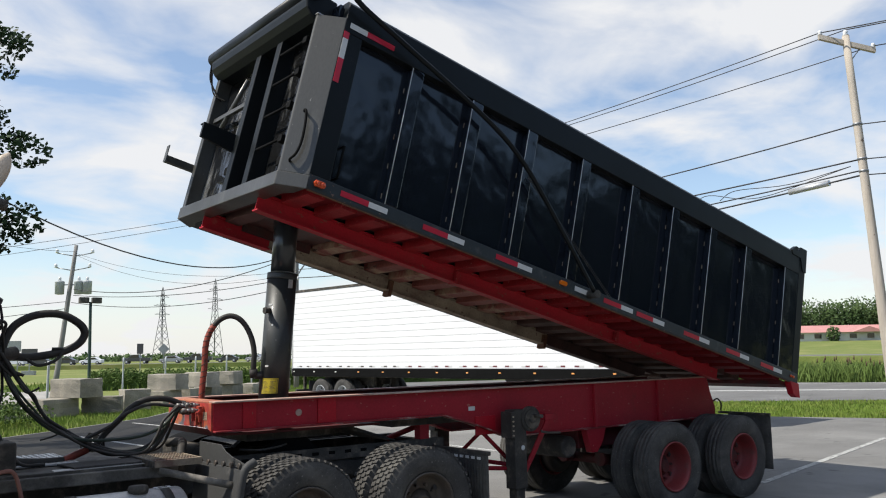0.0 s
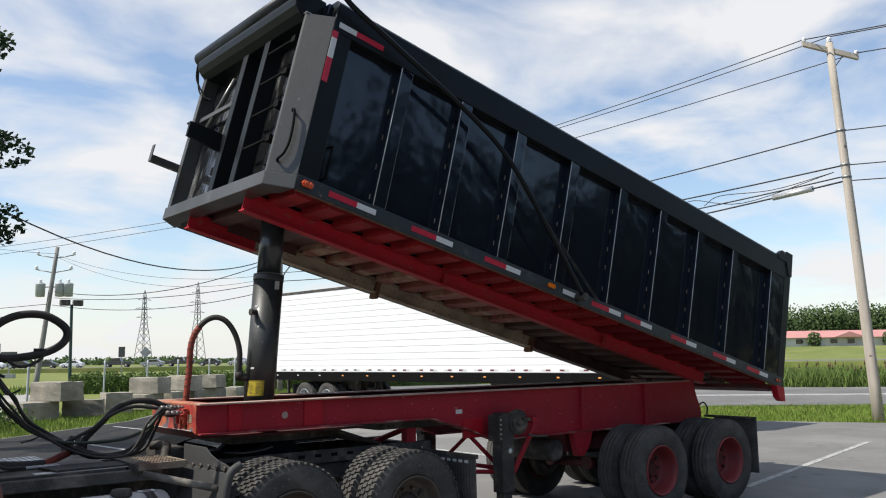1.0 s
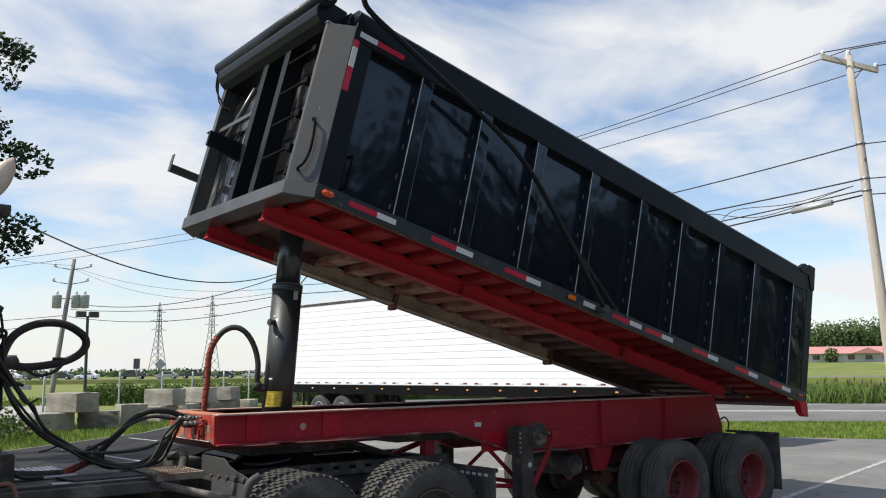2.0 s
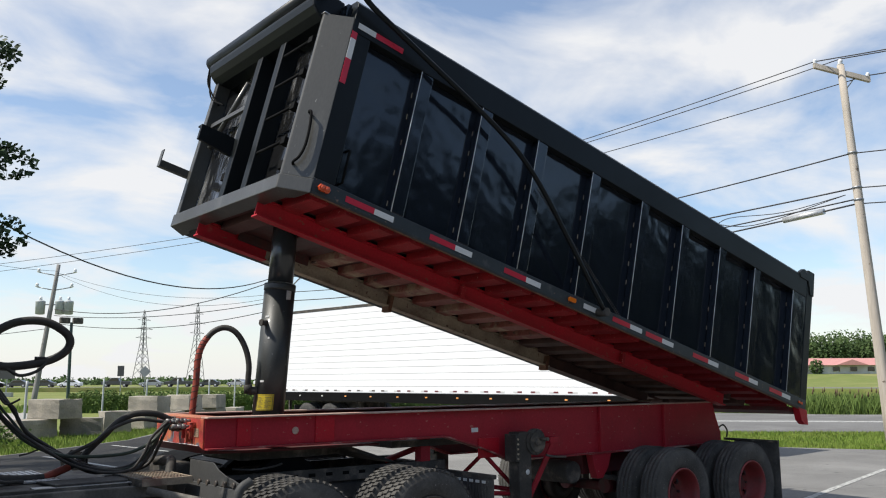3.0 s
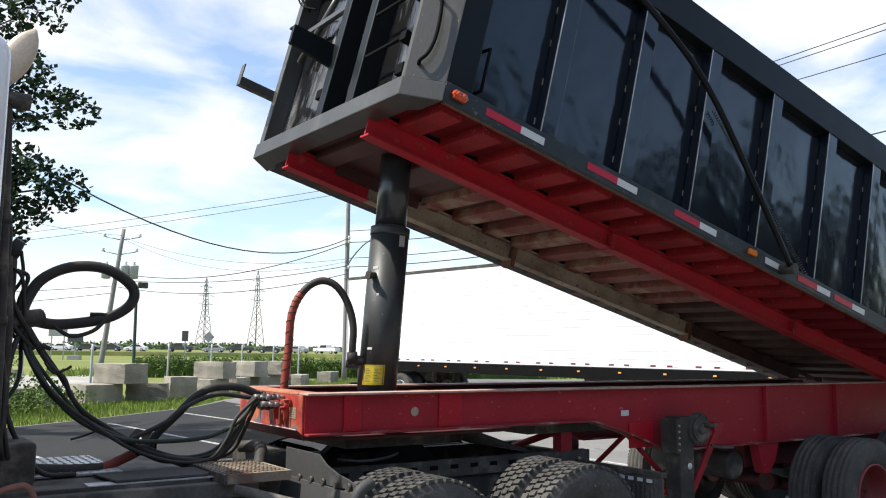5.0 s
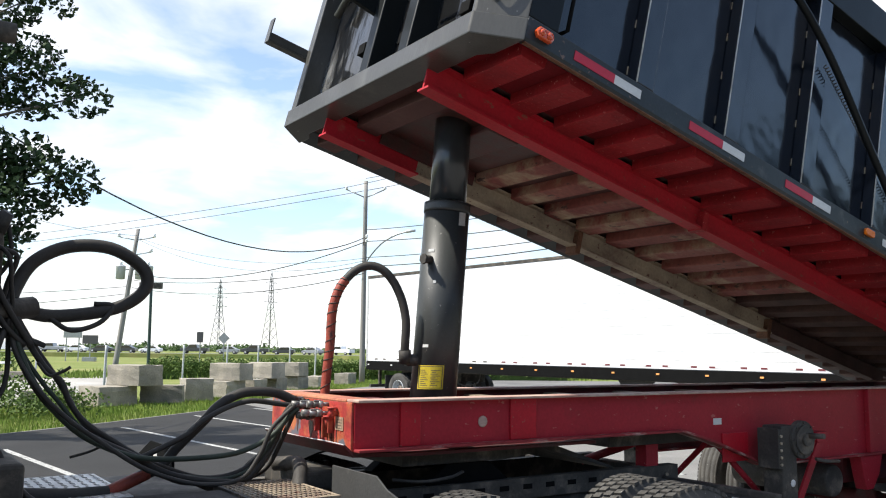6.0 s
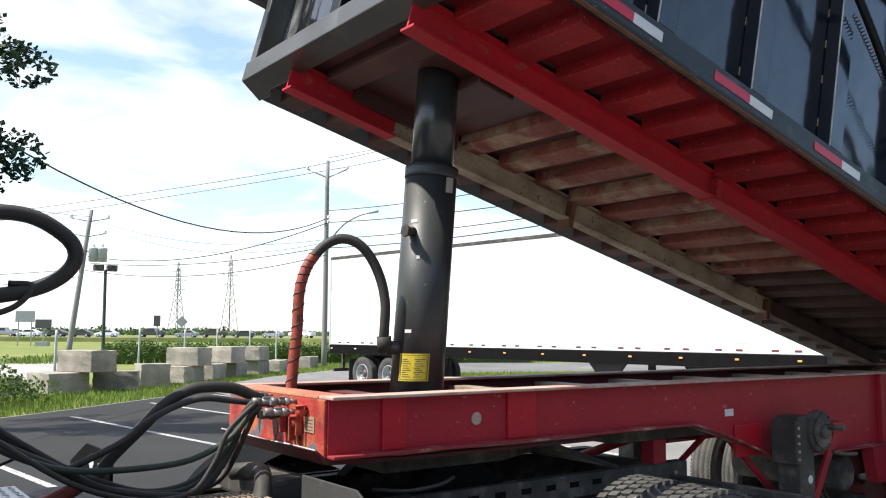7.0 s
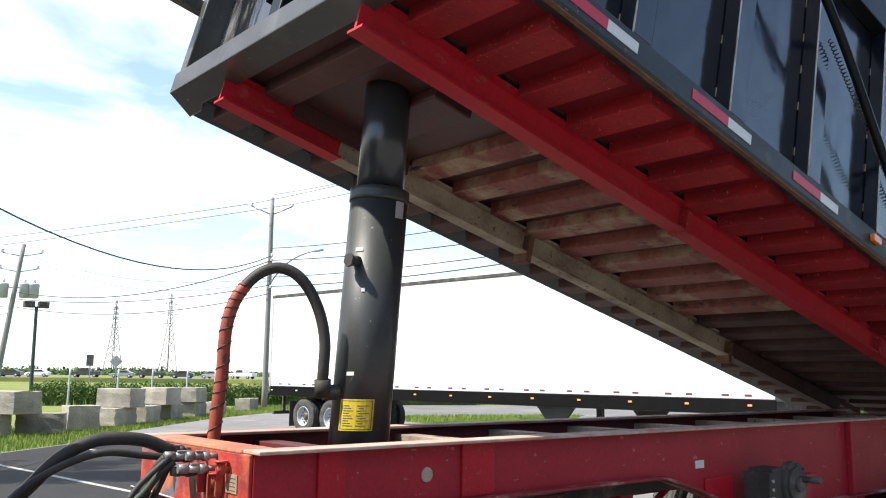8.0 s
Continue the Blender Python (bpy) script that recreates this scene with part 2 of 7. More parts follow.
M["chrome_dark"] = material("dark_polished_steel", (0.030, 0.033, 0.035), 0.30, metal=0.0, scale=2, amount=0.3, grain=90, bump=0.02, coat=0.25, stretch=(1, 1, 0.2))
M["rubber"] = material("tyre_rubber", (0.050, 0.048, 0.046), 0.8, chips=((0.20, 0.195, 0.18), 40, 0.67), spec=0.2, second=(0.088, 0.085, 0.079), scale=5, amount=0.8, grain=60, bump=0.25, stain=(0.115, 0.11, 0.10), stain_scale=2.6, stain_at=(0.50, 0.70))
M["hose"] = material("black_rubber_hose", (0.034, 0.032, 0.029), 0.6, second=(0.07, 0.064, 0.056), spec=0.3, scale=12, amount=0.5, grain=120, bump=0.15)
M["hose_green"] = material("green_black_hose", (0.045, 0.060, 0.045), 0.6, spec=0.3, scale=12, amount=0.5, grain=120, bump=0.15)
M["wrap"] = material("orange_spiral_wrap", (0.34, 0.062, 0.036), 0.55, stain=(0.045, 0.03, 0.027), stain_scale=7, stain_at=(0.56, 0.62), scale=12, amount=0.5, grain=90, bump=0.15)
M["black_steel"] = material("black_greasy_steel", (0.046, 0.043, 0.039), 0.65, spec=0.2, second=(0.10, 0.09, 0.077), scale=6, amount=0.7, grain=60, bump=0.2, stain=(0.23, 0.195, 0.155), stain_scale=6, stain_at=(0.52, 0.78))
M["grey_plastic"] = material("grey_fender_plastic", (0.058, 0.058, 0.057), 0.6, spec=0.25, scale=4, amount=0.5, grain=70, bump=0.1, stain=(0.16, 0.15, 0.14), stain_scale=4, stain_at=(0.6, 0.85))
M["dusty_deck"] = material("dusty_black_deck_steel", (0.11, 0.102, 0.09), 0.7, spec=0.3, second=(0.05, 0.046, 0.04), scale=5, amount=0.8, grain=60, bump=0.2, stain=(0.26, 0.235, 0.20), stain_scale=4, stain_at=(0.5, 0.75))
M["webbing"] = material("faded_brown_webbing", (0.30, 0.135, 0.10), 0.8, scale=10, amount=0.5, grain=150, bump=0.2)
M["dull_metal"] = material("dull_coupling_metal", (0.36, 0.36, 0.35), 0.5, metal=0.5, second=(0.10, 0.085, 0.07), scale=20, amount=0.8, grain=90, bump=0.15)
M["dark_red"] = material("stained_dark_red", (0.11, 0.010, 0.013), 0.7, second=(0.05, 0.015, 0.013), scale=4, amount=0.7, grain=50, bump=0.2, stain=(0.06, 0.05, 0.045), stain_scale=4, stain_at=(0.5, 0.75))
M["alu"] = material("dull_aluminium", (0.58, 0.58, 0.575), 0.42, metal=0.6, second=(0.36, 0.35, 0.34), scale=6, amount=0.5, grain=60, bump=0.15)
M["steel"] = material("galvanised_steel", (0.30, 0.31, 0.32), 0.45, metal=0.7, scale=5, amount=0.4, grain=50, bump=0.1)
M["rim_dark"] = material("dirty_steel_rim", (0.075, 0.066, 0.058), 0.6, metal=0.3, second=(0.12, 0.09, 0.07), scale=7, amount=0.7, grain=50, bump=0.15)
M["rim_red"] = material("red_rim_paint", (0.21, 0.024, 0.026), 0.55, second=(0.16, 0.035, 0.034), scale=6, amount=0.6, grain=50, bump=0.1, stain=(0.12, 0.05, 0.045), stain_scale=6, stain_at=(0.55, 0.8))
M["white_paint"] = material("white_vehicle_paint", (0.78, 0.78, 0.785), 0.35, second=(0.72, 0.72, 0.72), scale=1.5, amount=0.25, grain=30, bump=0.0, coat=0.2)
M["van_joint"] = material("grey_white_joint", (0.17, 0.17, 0.18), 0.5, scale=2, amount=0.2, grain=20, bump=0.0)
M["pale_grey"] = material("pale_grey_paint", (0.42, 0.44, 0.45), 0.5, scale=4, amount=0.4, grain=40, bump=0.05)
M["matt_black"] = material("matt_black_plate", (0.007, 0.007, 0.007), 0.75, scale=4, amount=0.5, grain=40, bump=0.1, spec=0.06)
M["cab_paint"] = material("white_cab_paint", (0.86, 0.87, 0.89), 0.25, second=(0.83, 0.84, 0.86), scale=1.5, amount=0.15, grain=30, bump=0.0, coat=0.4)
M["tape_red"] = material("red_reflective_tape", (0.50, 0.012, 0.035), 0.35, scale=30, amount=0.2, grain=200, bump=0.05)
M["tape_dull"] = material("faded_red_tape", (0.13, 0.025, 0.03), 0.5, scale=30, amount=0.3, grain=100, bump=0.05)
M["tape_white"] = material("white_reflective_tape", (0.62, 0.62, 0.60), 0.35, scale=30, amount=0.2, grain=200, bump=0.05)
M["amber"] = material("amber_lens", (0.75, 0.17, 0.01), 0.15, scale=30, amount=0.2, grain=150, bump=0.1, coat=0.6)
M["pale_amber"] = material("pale_amber_lens", (0.76, 0.33, 0.10), 0.2, scale=30, amount=0.2, grain=150, bump=0.1, coat=0.4)
M["red_lens"] = material("red_orange_lens", (0.62, 0.075, 0.015), 0.15, scale=30, amount=0.3, grain=150, bump=0.1, coat=0.6)
M["concrete"] = material("old_concrete", (0.32, 0.29, 0.235), 0.85, chips=((0.13, 0.12, 0.105), 14, 0.67), second=(0.21, 0.19, 0.155), scale=2.2, amount=0.7, grain=22, bump=0.4, stain=(0.17, 0.16, 0.14), stain_scale=1.6, stain_at=(0.46, 0.78), per_piece=0.22, bump_dist=0.03)
M["wood_pole"] = material("weathered_pole_wood", (0.50, 0.44, 0.37), 0.85, chips=((0.16, 0.12, 0.09), 4.5, 0.66), second=(0.3, 0.26, 0.21), scale=5, amount=0.6, grain=40, bump=0.4, stretch=(1, 1, 0.06))
M["grey_pole"] = material("grey_pole_wood", (0.24, 0.23, 0.22), 0.85, second=(0.15, 0.14, 0.13), scale=5, amount=0.5, grain=40, bump=0.3, stretch=(1, 1, 0.06))
M["green_pole"] = material("dark_green_post", (0.025, 0.05, 0.04), 0.5, scale=5, amount=0.4)
M["wire"] = material("weathered_wire", (0.035, 0.035, 0.038), 0.6, scale=5, amount=0.3)
M["lattice"] = material("pylon_galvanised", (0.13, 0.135, 0.14), 0.6, metal=0.2, scale=1, amount=0.3)
M["yellow"] = material("yellow_sticker", (0.55, 0.42, 0.02), 0.5, scale=20, amount=0.4, grain=100, bump=0.05)
M["dark_glass"] = material("dark_vehicle_glass", (0.012, 0.014, 0.016), 0.08, scale=3, amount=0.2, bump=0.0, coat=0.5)
M["cream"] = material("cream_deflector", (0.62, 0.50, 0.38), 0.45, second=(0.5, 0.4, 0.3), scale=6, amount=0.5, grain=60, bump=0.05)
# road film brown, taken darker for the shade under the rear end
M["film_and_shade"] = material("road_film_and_shade", (0.085, 0.038, 0.030), 0.75, second=(0.04, 0.02, 0.017), scale=4, amount=0.8, grain=40, bump=0.2, stain=(0.09, 0.06, 0.045), stain_scale=3, stain_at=(0.58, 0.8))
M["old_plate"] = material("worn_plate_tan", (0.36, 0.27, 0.19), 0.6, second=(0.22, 0.13, 0.09), scale=25, amount=0.8, grain=120, bump=0.05)
M["paper"] = material("white_label", (0.66, 0.66, 0.64), 0.6, scale=30, amount=0.2)
M["ink"] = material("dark_print", (0.05, 0.05, 0.055), 0.6, scale=30, amount=0.2)
M["leaf"] = material("poplar_leaf", (0.036, 0.062, 0.022), 0.5, second=(0.018, 0.036, 0.012), scale=1.5, amount=0.8, grain=12, bump=0.0, spec=0.12)
M["bark"] = material("grey_bark", (0.14, 0.12, 0.10), 0.9, second=(0.07, 0.06, 0.05), scale=8, amount=0.6, grain=30, bump=0.5)
M["hedge"] = material("hedge_leaf", (0.088, 0.135, 0.032), 0.6, second=(0.055, 0.095, 0.022), scale=0.8, amount=0.8, grain=8, bump=0.0, spec=0.12)
M["far_wood"] = material("far_wood_leaf", (0.085, 0.125, 0.045), 0.7, second=(0.02, 0.045, 0.014), scale=0.25, amount=0.9, grain=2, bump=0.0, spec=0.12)
M["dark_wood"] = material("dark_conifer_needles", (0.016, 0.030, 0.011), 0.8, second=(0.008, 0.016, 0.006), scale=0.4, amount=0.8, grain=2, bump=0.0, spec=0.05)
M["blade"] = material("grass_blade", (0.19, 0.255, 0.055), 0.6, second=(0.11, 0.19, 0.03), scale=0.7, amount=0.8, grain=6, bump=0.0, spec=0.12, stain=(0.34, 0.32, 0.12), stain_scale=1.2, stain_at=(0.55, 0.75))
M["reed"] = material("cattail_leaf", (0.14, 0.20, 0.055), 0.6, second=(0.08, 0.13, 0.03), scale=0.7, amount=0.8, grain=6, bump=0.0, spec=0.12)
M["reed_head"] = material("cattail_head", (0.10, 0.055, 0.03), 0.8, scale=5, amount=0.4)
M["line_paint"] = material("worn_line_paint", (0.44, 0.44, 0.42), 0.8, spec=0.2, chips=((0.13, 0.13, 0.125), 16, 0.56), second=(0.26, 0.26, 0.25), scale=3, amount=0.9, grain=25, bump=0.1)
M["roof_pink"] = material("pink_roof", (0.50, 0.24, 0.22), 0.7, second=(0.42, 0.19, 0.175), scale=0.4, amount=0.5, grain=4, bump=0.1)
M["house_wall"] = material("pale_house_wall", (0.66, 0.64, 0.60), 0.8, scale=0.5, amount=0.3, grain=4)


# ---------------------------------------------------------------- mesh helpers
def block(bm, x0, x1, y0, y1, z0, z1):
    v = [bm.verts.new(p) for p in ((x0, y0, z0), (x1, y0, z0), (x1, y1, z0), (x0, y1, z0), (x0, y0, z1), (x1, y0, z1), (x1, y1, z1), (x0, y1, z1))]
    for f in ((3, 2, 1, 0), (4, 5, 6, 7), (0, 1, 5, 4), (1, 2, 6, 5), (2, 3, 7, 6), (3, 0, 4, 7)):
        bm.faces.new([v[i] for i in f])
    return v


def prism(bm, outline, axis, a, b):
    """A flat outline pushed from a to b along an axis. Outline points are the two other coordinates in x, y, z order."""
    def put(p, h):
        return {"x": (h, p[0], p[1]), "y": (p[0], h, p[1]), "z": (p[0], p[1], h)}[axis]
    lo = [bm.verts.new(put(p, a)) for p in outline]
    hi = [bm.verts.new(put(p, b)) for p in outline]
    bm.faces.new(lo[::-1])
    bm.faces.new(hi)
    for i in range(len(lo)):
        j = (i + 1) % len(lo)
        bm.faces.new((lo[i], lo[j], hi[j], hi[i]))


def smooth_line(pts, steps=6):
    """A soft line through the given points."""
    p = [Vector(q) for q in pts]
    p = [p[0] * 2 - p[1]] + p + [p[-1] * 2 - p[-2]]
    out = []
    for i in range(1, len(p) - 2):
        for k in range(steps):
            t = k / steps
            a, b, c, d = p[i - 1], p[i], p[i + 1], p[i + 2]
            out.append(0.5 * ((2 * b) + (c - a) * t + (2 * a - 5 * b + 4 * c - d) * t * t + (3 * b - a - 3 * c + d) * t ** 3))
    out.append(p[-2])
    return out


def tube(bm, pts, r, n=10, r_end=None):
    """A round tube along a line of points."""
    pts = [Vector(p) for p in pts]
    r_end = r if r_end is None else r_end
    rings, up = [], None
    for i, p in enumerate(pts):
        d = (pts[min(i + 1, len(pts) - 1)] - pts[max(i - 1, 0)]).normalized()
        if up is None:
            up = d.orthogonal().normalized()
        up = (up - d * up.dot(d)).normalized()
        side = d.cross(up)
        q = r + (r_end - r) * i / max(len(pts) - 1, 1)
        rings.append([bm.verts.new(p + (up * math.cos(a) + side * math.sin(a)) * q) for a in (2 * math.pi * k / n for k in range(n))])
    for a, b in zip(rings, rings[1:]):
        for k in range(n):
            f = bm.faces.new((a[k], a[(k + 1) % n], b[(k + 1) % n], b[k]))
            f.smooth = True
    bm.faces.new(rings[0][::-1])
    bm.faces.new(rings[-1])


def rod(bm, a, b, r, n=12, r2=None):
    tube(bm, [a, b], r, n, r2)


def lathe(bm, profile, centre, axis="y", n=40, closed=True):
    """A profile of (radius, height) turned round an axis through centre."""
    rings = []
    c = Vector(centre)
    for r, h in profile:
        ring = []
        for k in range(n):
            a = 2 * math.pi * k / n
            p = {"y": Vector((r * math.cos(a), h, r * math.sin(a))), "z": Vector((r * math.cos(a), r * math.sin(a), h)), "x": Vector((h, r * math.cos(a), r * math.sin(a)))}[axis]
            ring.append(bm.verts.new(c + p))
        rings.append(ring)
    pairs = list(zip(rings, rings[1:]))
    if closed:
        pairs.append((rings[-1], rings[0]))
    for a, b in pairs:
        for k in range(n):
            f = bm.faces.new((a[k], a[(k + 1) % n], b[(k + 1) % n], b[k]))
            f.smooth = True
    if not closed:
        bm.faces.new(rings[0][::-1])
        bm.faces.new(rings[-1])


def part(name, bm, mat, parent=None, label="", bevel=0.0, mats=()):
    """Links a bmesh as one mesh object, under a thing or a part."""
    bmesh.ops.recalc_face_normals(bm, faces=bm.faces)
    me = bpy.data.meshes.new(name)
    bm.to_mesh(me)
    bm.free()
    me.materials.append(mat)
    for extra in mats:
        me.materials.append(extra)
    ob = new(name, me)
    if parent is not None:
        ob.parent = parent
    if label:
        ob["label"] = label
    if bevel:
        mod = ob.modifiers.new("edge", "BEVEL")
        mod.width, mod.segments, mod.limit_method, mod.angle_limit = bevel, 2, "ANGLE", radians(40)
        mod.harden_normals = False
    return ob


def thing(name, label, category, group="", at=None):
    ob = new(name)
    ob.empty_display_size = 0.2
    if at is not None:
        ob.matrix_world = at
    return tagged(ob, label, category, group)


def B():
    return bmesh.new()


def quick(name, parent, mat, *boxes, label="", bevel=0.0):
    bm = B()
    for b in boxes:
        block(bm, *b)
    return part(name, bm, mat, parent, label, bevel)


# ---------------------------------------------------------------- ground
def ground_material():
    """One sheet: dark asphalt lot, grass beyond its edge, fields far off."""
    m = material("ground", (0.13, 0.165, 0.045), 0.95, spec=0.1, second=(0.20, 0.215, 0.075), scale=0.35, amount=0.8, grain=9, bump=0.5, stain=(0.27, 0.25, 0.11), stain_scale=0.08, stain_at=(0.5, 0.7), bump_dist=0.03)
    return m


def asphalt(name, base, scale):
    return material(name, base, 0.85, second=tuple(c * 0.72 for c in base), scale=scale, amount=0.7, grain=140, bump=0.35, stain=tuple(c * 1.35 for c in base), stain_scale=0.35, stain_at=(0.5, 0.75), spec=0.25, chips=(tuple(c * 0.55 for c in base), 2.2, 0.66), cracks=0.22)


M["ground"] = ground_material()
M["lot"] = asphalt("lot_asphalt", (0.18, 0.176, 0.168), 0.5)
M["sealed"] = asphalt("sealed_asphalt", (0.024, 0.0235, 0.023), 0.6)
M["road"] = asphalt("road_asphalt", (0.155, 0.152, 0.147), 0.4)
M["gravel"] = asphalt("pale_drive_asphalt", (0.34, 0.325, 0.30), 0.4)


def sheet(name, corners, z, mat, label, category):
    bm = B()
    bm.faces.new([bm.verts.new((x, y, z)) for x, y in corners])
    ob = part(name, bm, mat)
    return tagged(ob, label, category, kind="structure")


def thick(name, corners, z0, z1, mat, label, category):
    bm = B()
    prism(bm, corners, "z", z0, z1)
    ob = part(name, bm, mat)
    return tagged(ob, label, category, kind="structure")


sheet("ground", [(-2600, -2600), (2600, -2600), (2600, 2600), (-2600, 2600)], -0.05, M["ground"], "green and straw coloured grassland out to the horizon", "ground")
LOT = [(-40, -30), (28, -30), (21.5, 0.5), (18.6, 6.2), (18.6, 14), (19.5, 24), (23, 36.5), (25.6, 40.0), (20.5, 34.5), (13.6, 29.0), (8.6, 23.8), (6.4, 20.6), (2.9, 17.6), (0.4, 15.7), (-6, 13.0), (-40, 5)]
thick("car_park", LOT, -0.30, 0.0, M["lot"], "worn pale grey asphalt of a truck park", "car park")
thick("asphalt_patch", [(-39, 4.2), (6.9, 4.2), (7.6, 14), (8.2, 22.9), (6.35, 20.4), (2.9, 17.45), (0.4, 15.55), (-6, 12.85), (-39, 5.1)], 0.0003, 0.0045, M["sealed"], "fresh black sealed asphalt on the car park", "asphalt")


def stripe(a, b, w=0.11):
    a, b = Vector((*a, 0)), Vector((*b, 0))
    s = (b - a).normalized().cross(Vector((0, 0, 1))) * w / 2
    bm = B()
    prism(bm, [tuple((p)[:2]) for p in (a - s, b - s, b + s, a + s)], "z", 0.0003, 0.0062)
    ob = part("parking_line", bm, M["line_paint"])
    return tagged(ob, "worn white painted line on the asphalt", "parking line", "parking lines", "structure")


for a, b in (((0.0, 12.6), (0.55, 7.4)), ((2.8, 16.0), (3.75, 8.2)), ((5.3, 18.6), (6.25, 11.0)), ((7.75, 20.6), (8.7, 13.0)), ((8.02, 7.4), (8.05, 4.6)), ((10.1, 22.3), (11.1, 16.3)), ((8.0, -0.25), (15.2, 1.35)), ((10.9, 5.6), (13.6, 4.8))):
    stripe(a, b)


def bend_road(name, corners, label):
    thick(name, corners, -0.30, 0.0, M["road"], label, "road")


bend_road("road", [(62, -29.5), (27.8, 6.95), (24.2, 10.6), (18.6, 16.4), (30.5, 24.0), (38.7, 20.5), (41.0, 15.0), (80, -24)], "pale grey asphalt street with a white line")
stripe((27.6, 18.2), (60.0, -16.4), 0.9)
bend_road("side_road", [(19.0, 28.6), (30.5, 24.02), (38.7, 20.52), (49.9, 27.0), (41.0, 32.7), (26.0, 42.0)], "pale grey asphalt side street")
thick("driveway", [(-30, 24.5), (1.5, 24.3), (4.6, 27.0), (6.2, 29.5), (8.5, 38.0), (11.3, 51.5), (-30, 46.0)], -0.30, 0.0, M["gravel"], "pale worn asphalt drive beyond the blocks", "driveway")
for a, b in (((33.2, 11.2), (58, -14)), ((38.0, 17.0), (70, -15.5))):
    tagged(stripe(a, b, 0.16), "white painted line along the street", "road line", "road lines", "structure")


# ---------------------------------------------------------------- wheels
def tyre_mesh(name, parent, centre, width, radius, lugs, mat, flat=0.0):
    """A truck tyre: rounded sidewalls, tread of ribs or of blocks."""
    bm = B()
    w, r = width / 2, radius
    prof = [(0.285, -w * 0.78), (0.31, -w * 0.9), (0.36, -w), (0.42, -w * 1.02), (r - 0.055, -w * 0.95), (r - 0.028, -w * 0.84), (r - 0.012, -w * 0.80)]
    if lugs:
        prof += [(r - 0.016, -w * 0.5), (r - 0.014, 0), (r - 0.016, w * 0.5)]
    else:
        for c in (-0.62, -0.22, 0.22, 0.62):
            prof += [(r - 0.004, w * (c - 0.13)), (r - 0.018, w * (c - 0.10)), (r - 0.018, w * (c - 0.03)), (r - 0.004, w * c)]
    prof += [(r - 0.012, w * 0.80), (r - 0.028, w * 0.84), (r - 0.055, w * 0.95), (0.42, w * 1.02), (0.36, w), (0.31, w * 0.9), (0.285, w * 0.78)]
    lathe(bm, prof, centre, "y", 64, closed=True)
    c = Vector(centre)
    if lugs:
        count = 52
        for row, off in ((-0.68, 0.0), (-0.24, 0.5), (0.24, 0.0), (0.68, 0.5)):
            for k in range(count):
                a = 2 * math.pi * (k + off) / count
                rad, tan = Vector((math.cos(a), 0, math.sin(a))), Vector((-math.sin(a), 0, math.cos(a)))
                m = c + rad * (r - 0.005)
                hw, ht = w * 0.185, 0.024
                vs = []
                for sz in (-0.014, 0.006):
                    for sy, st in ((-1, -1), (1, -0.6), (1, 1), (-1, 0.6)):
                        vs.append(bm.verts.new(m + Vector((0, w * row + sy * hw, 0)) + tan * st * ht + rad * sz))
                for f in ((4, 5, 6, 7), (0, 1, 5, 4), (1, 2, 6, 5), (2, 3, 7, 6), (3, 0, 4, 7)):
                    bm.faces.new([vs[i] for i in f])
    else:
        for side in (-1, 1):
            for k in range(90):
                a = 2 * math.pi * k / 90
                rad, tan = Vector((math.cos(a), 0, math.sin(a))), Vector((-math.sin(a), 0, math.cos(a)))
                m = c + rad * (r - 0.022) + Vector((0, side * w * 0.82, 0))
                vs = [bm.verts.new(m + tan * (0.012 * p) + rad * (0.012 * q) + Vector((0, side * 0.004 * s, 0))) for p, q, s in ((-1, -1, 1), (1, -1, 1), (1, 1, 1), (-1, 1, 1))]
                bm.faces.new(vs if side < 0 else vs[::-1])
    if parent is None:
        return part(name, bm, mat)
    return part(name, bm, mat, parent)


def rim_mesh(parent, centre, out, mat, deep, hub_mat):
    """Steel disc wheel seen from outside; out is -1 or 1, the side that faces out. deep: how far the disc lies in."""
    bm = B()
    c = Vector(centre)
    s = out
    prof = [(0.292, 0.125 * s), (0.282, 0.13 * s), (0.272, 0.115 * s), (0.258, 0.06 * s), (0.25, (0.125 - deep * 0.8) * s), (0.20, (0.125 - deep) * s), (0.13, (0.135 - deep) * s), (0.125, (0.12 - deep) * s), (0.25, (0.10 - deep) * s), (0.285, -0.1 * s)]
    lathe(bm, prof, c, "y", 40, closed=True)
    rim = part("rim", bm, mat, parent)
    bm = B()
    d = 0.135 - deep
    lathe(bm, [(0.125, (d - 0.03) * s), (0.125, (d + 0.01) * s), (0.085, (d + 0.025) * s), (0.075, (d + 0.055) * s), (0.055, (d + 0.062) * s), (0.052, (d + 0.055) * s), (0.03, (d + 0.055) * s)], c, "y", 24, closed=False)
    part("hub", bm, hub_mat, parent)
    for k in range(10):
        a = 2 * math.pi * k / 10
        bm = B()
        p = c + Vector((math.cos(a) * 0.167, 0, math.sin(a) * 0.167))
        rod(bm, p + Vector((0, (d - 0.02) * s, 0)), p + Vector((0, (d + 0.03) * s, 0)), 0.016, 6)
        part("wheel_nut", bm, hub_mat, parent)
    for k in range(5):
        a = 2 * math.pi * (k + 0.5) / 5
        p = c + Vector((math.cos(a) * 0.215, (d + 0.002) * s, math.sin(a) * 0.215))
        bm = B()
        rod(bm, p, p + Vector((0, 0.006 * s, 0)), 0.028, 10)
        part("hand_hole", bm, M["ink"], parent)
    return rim


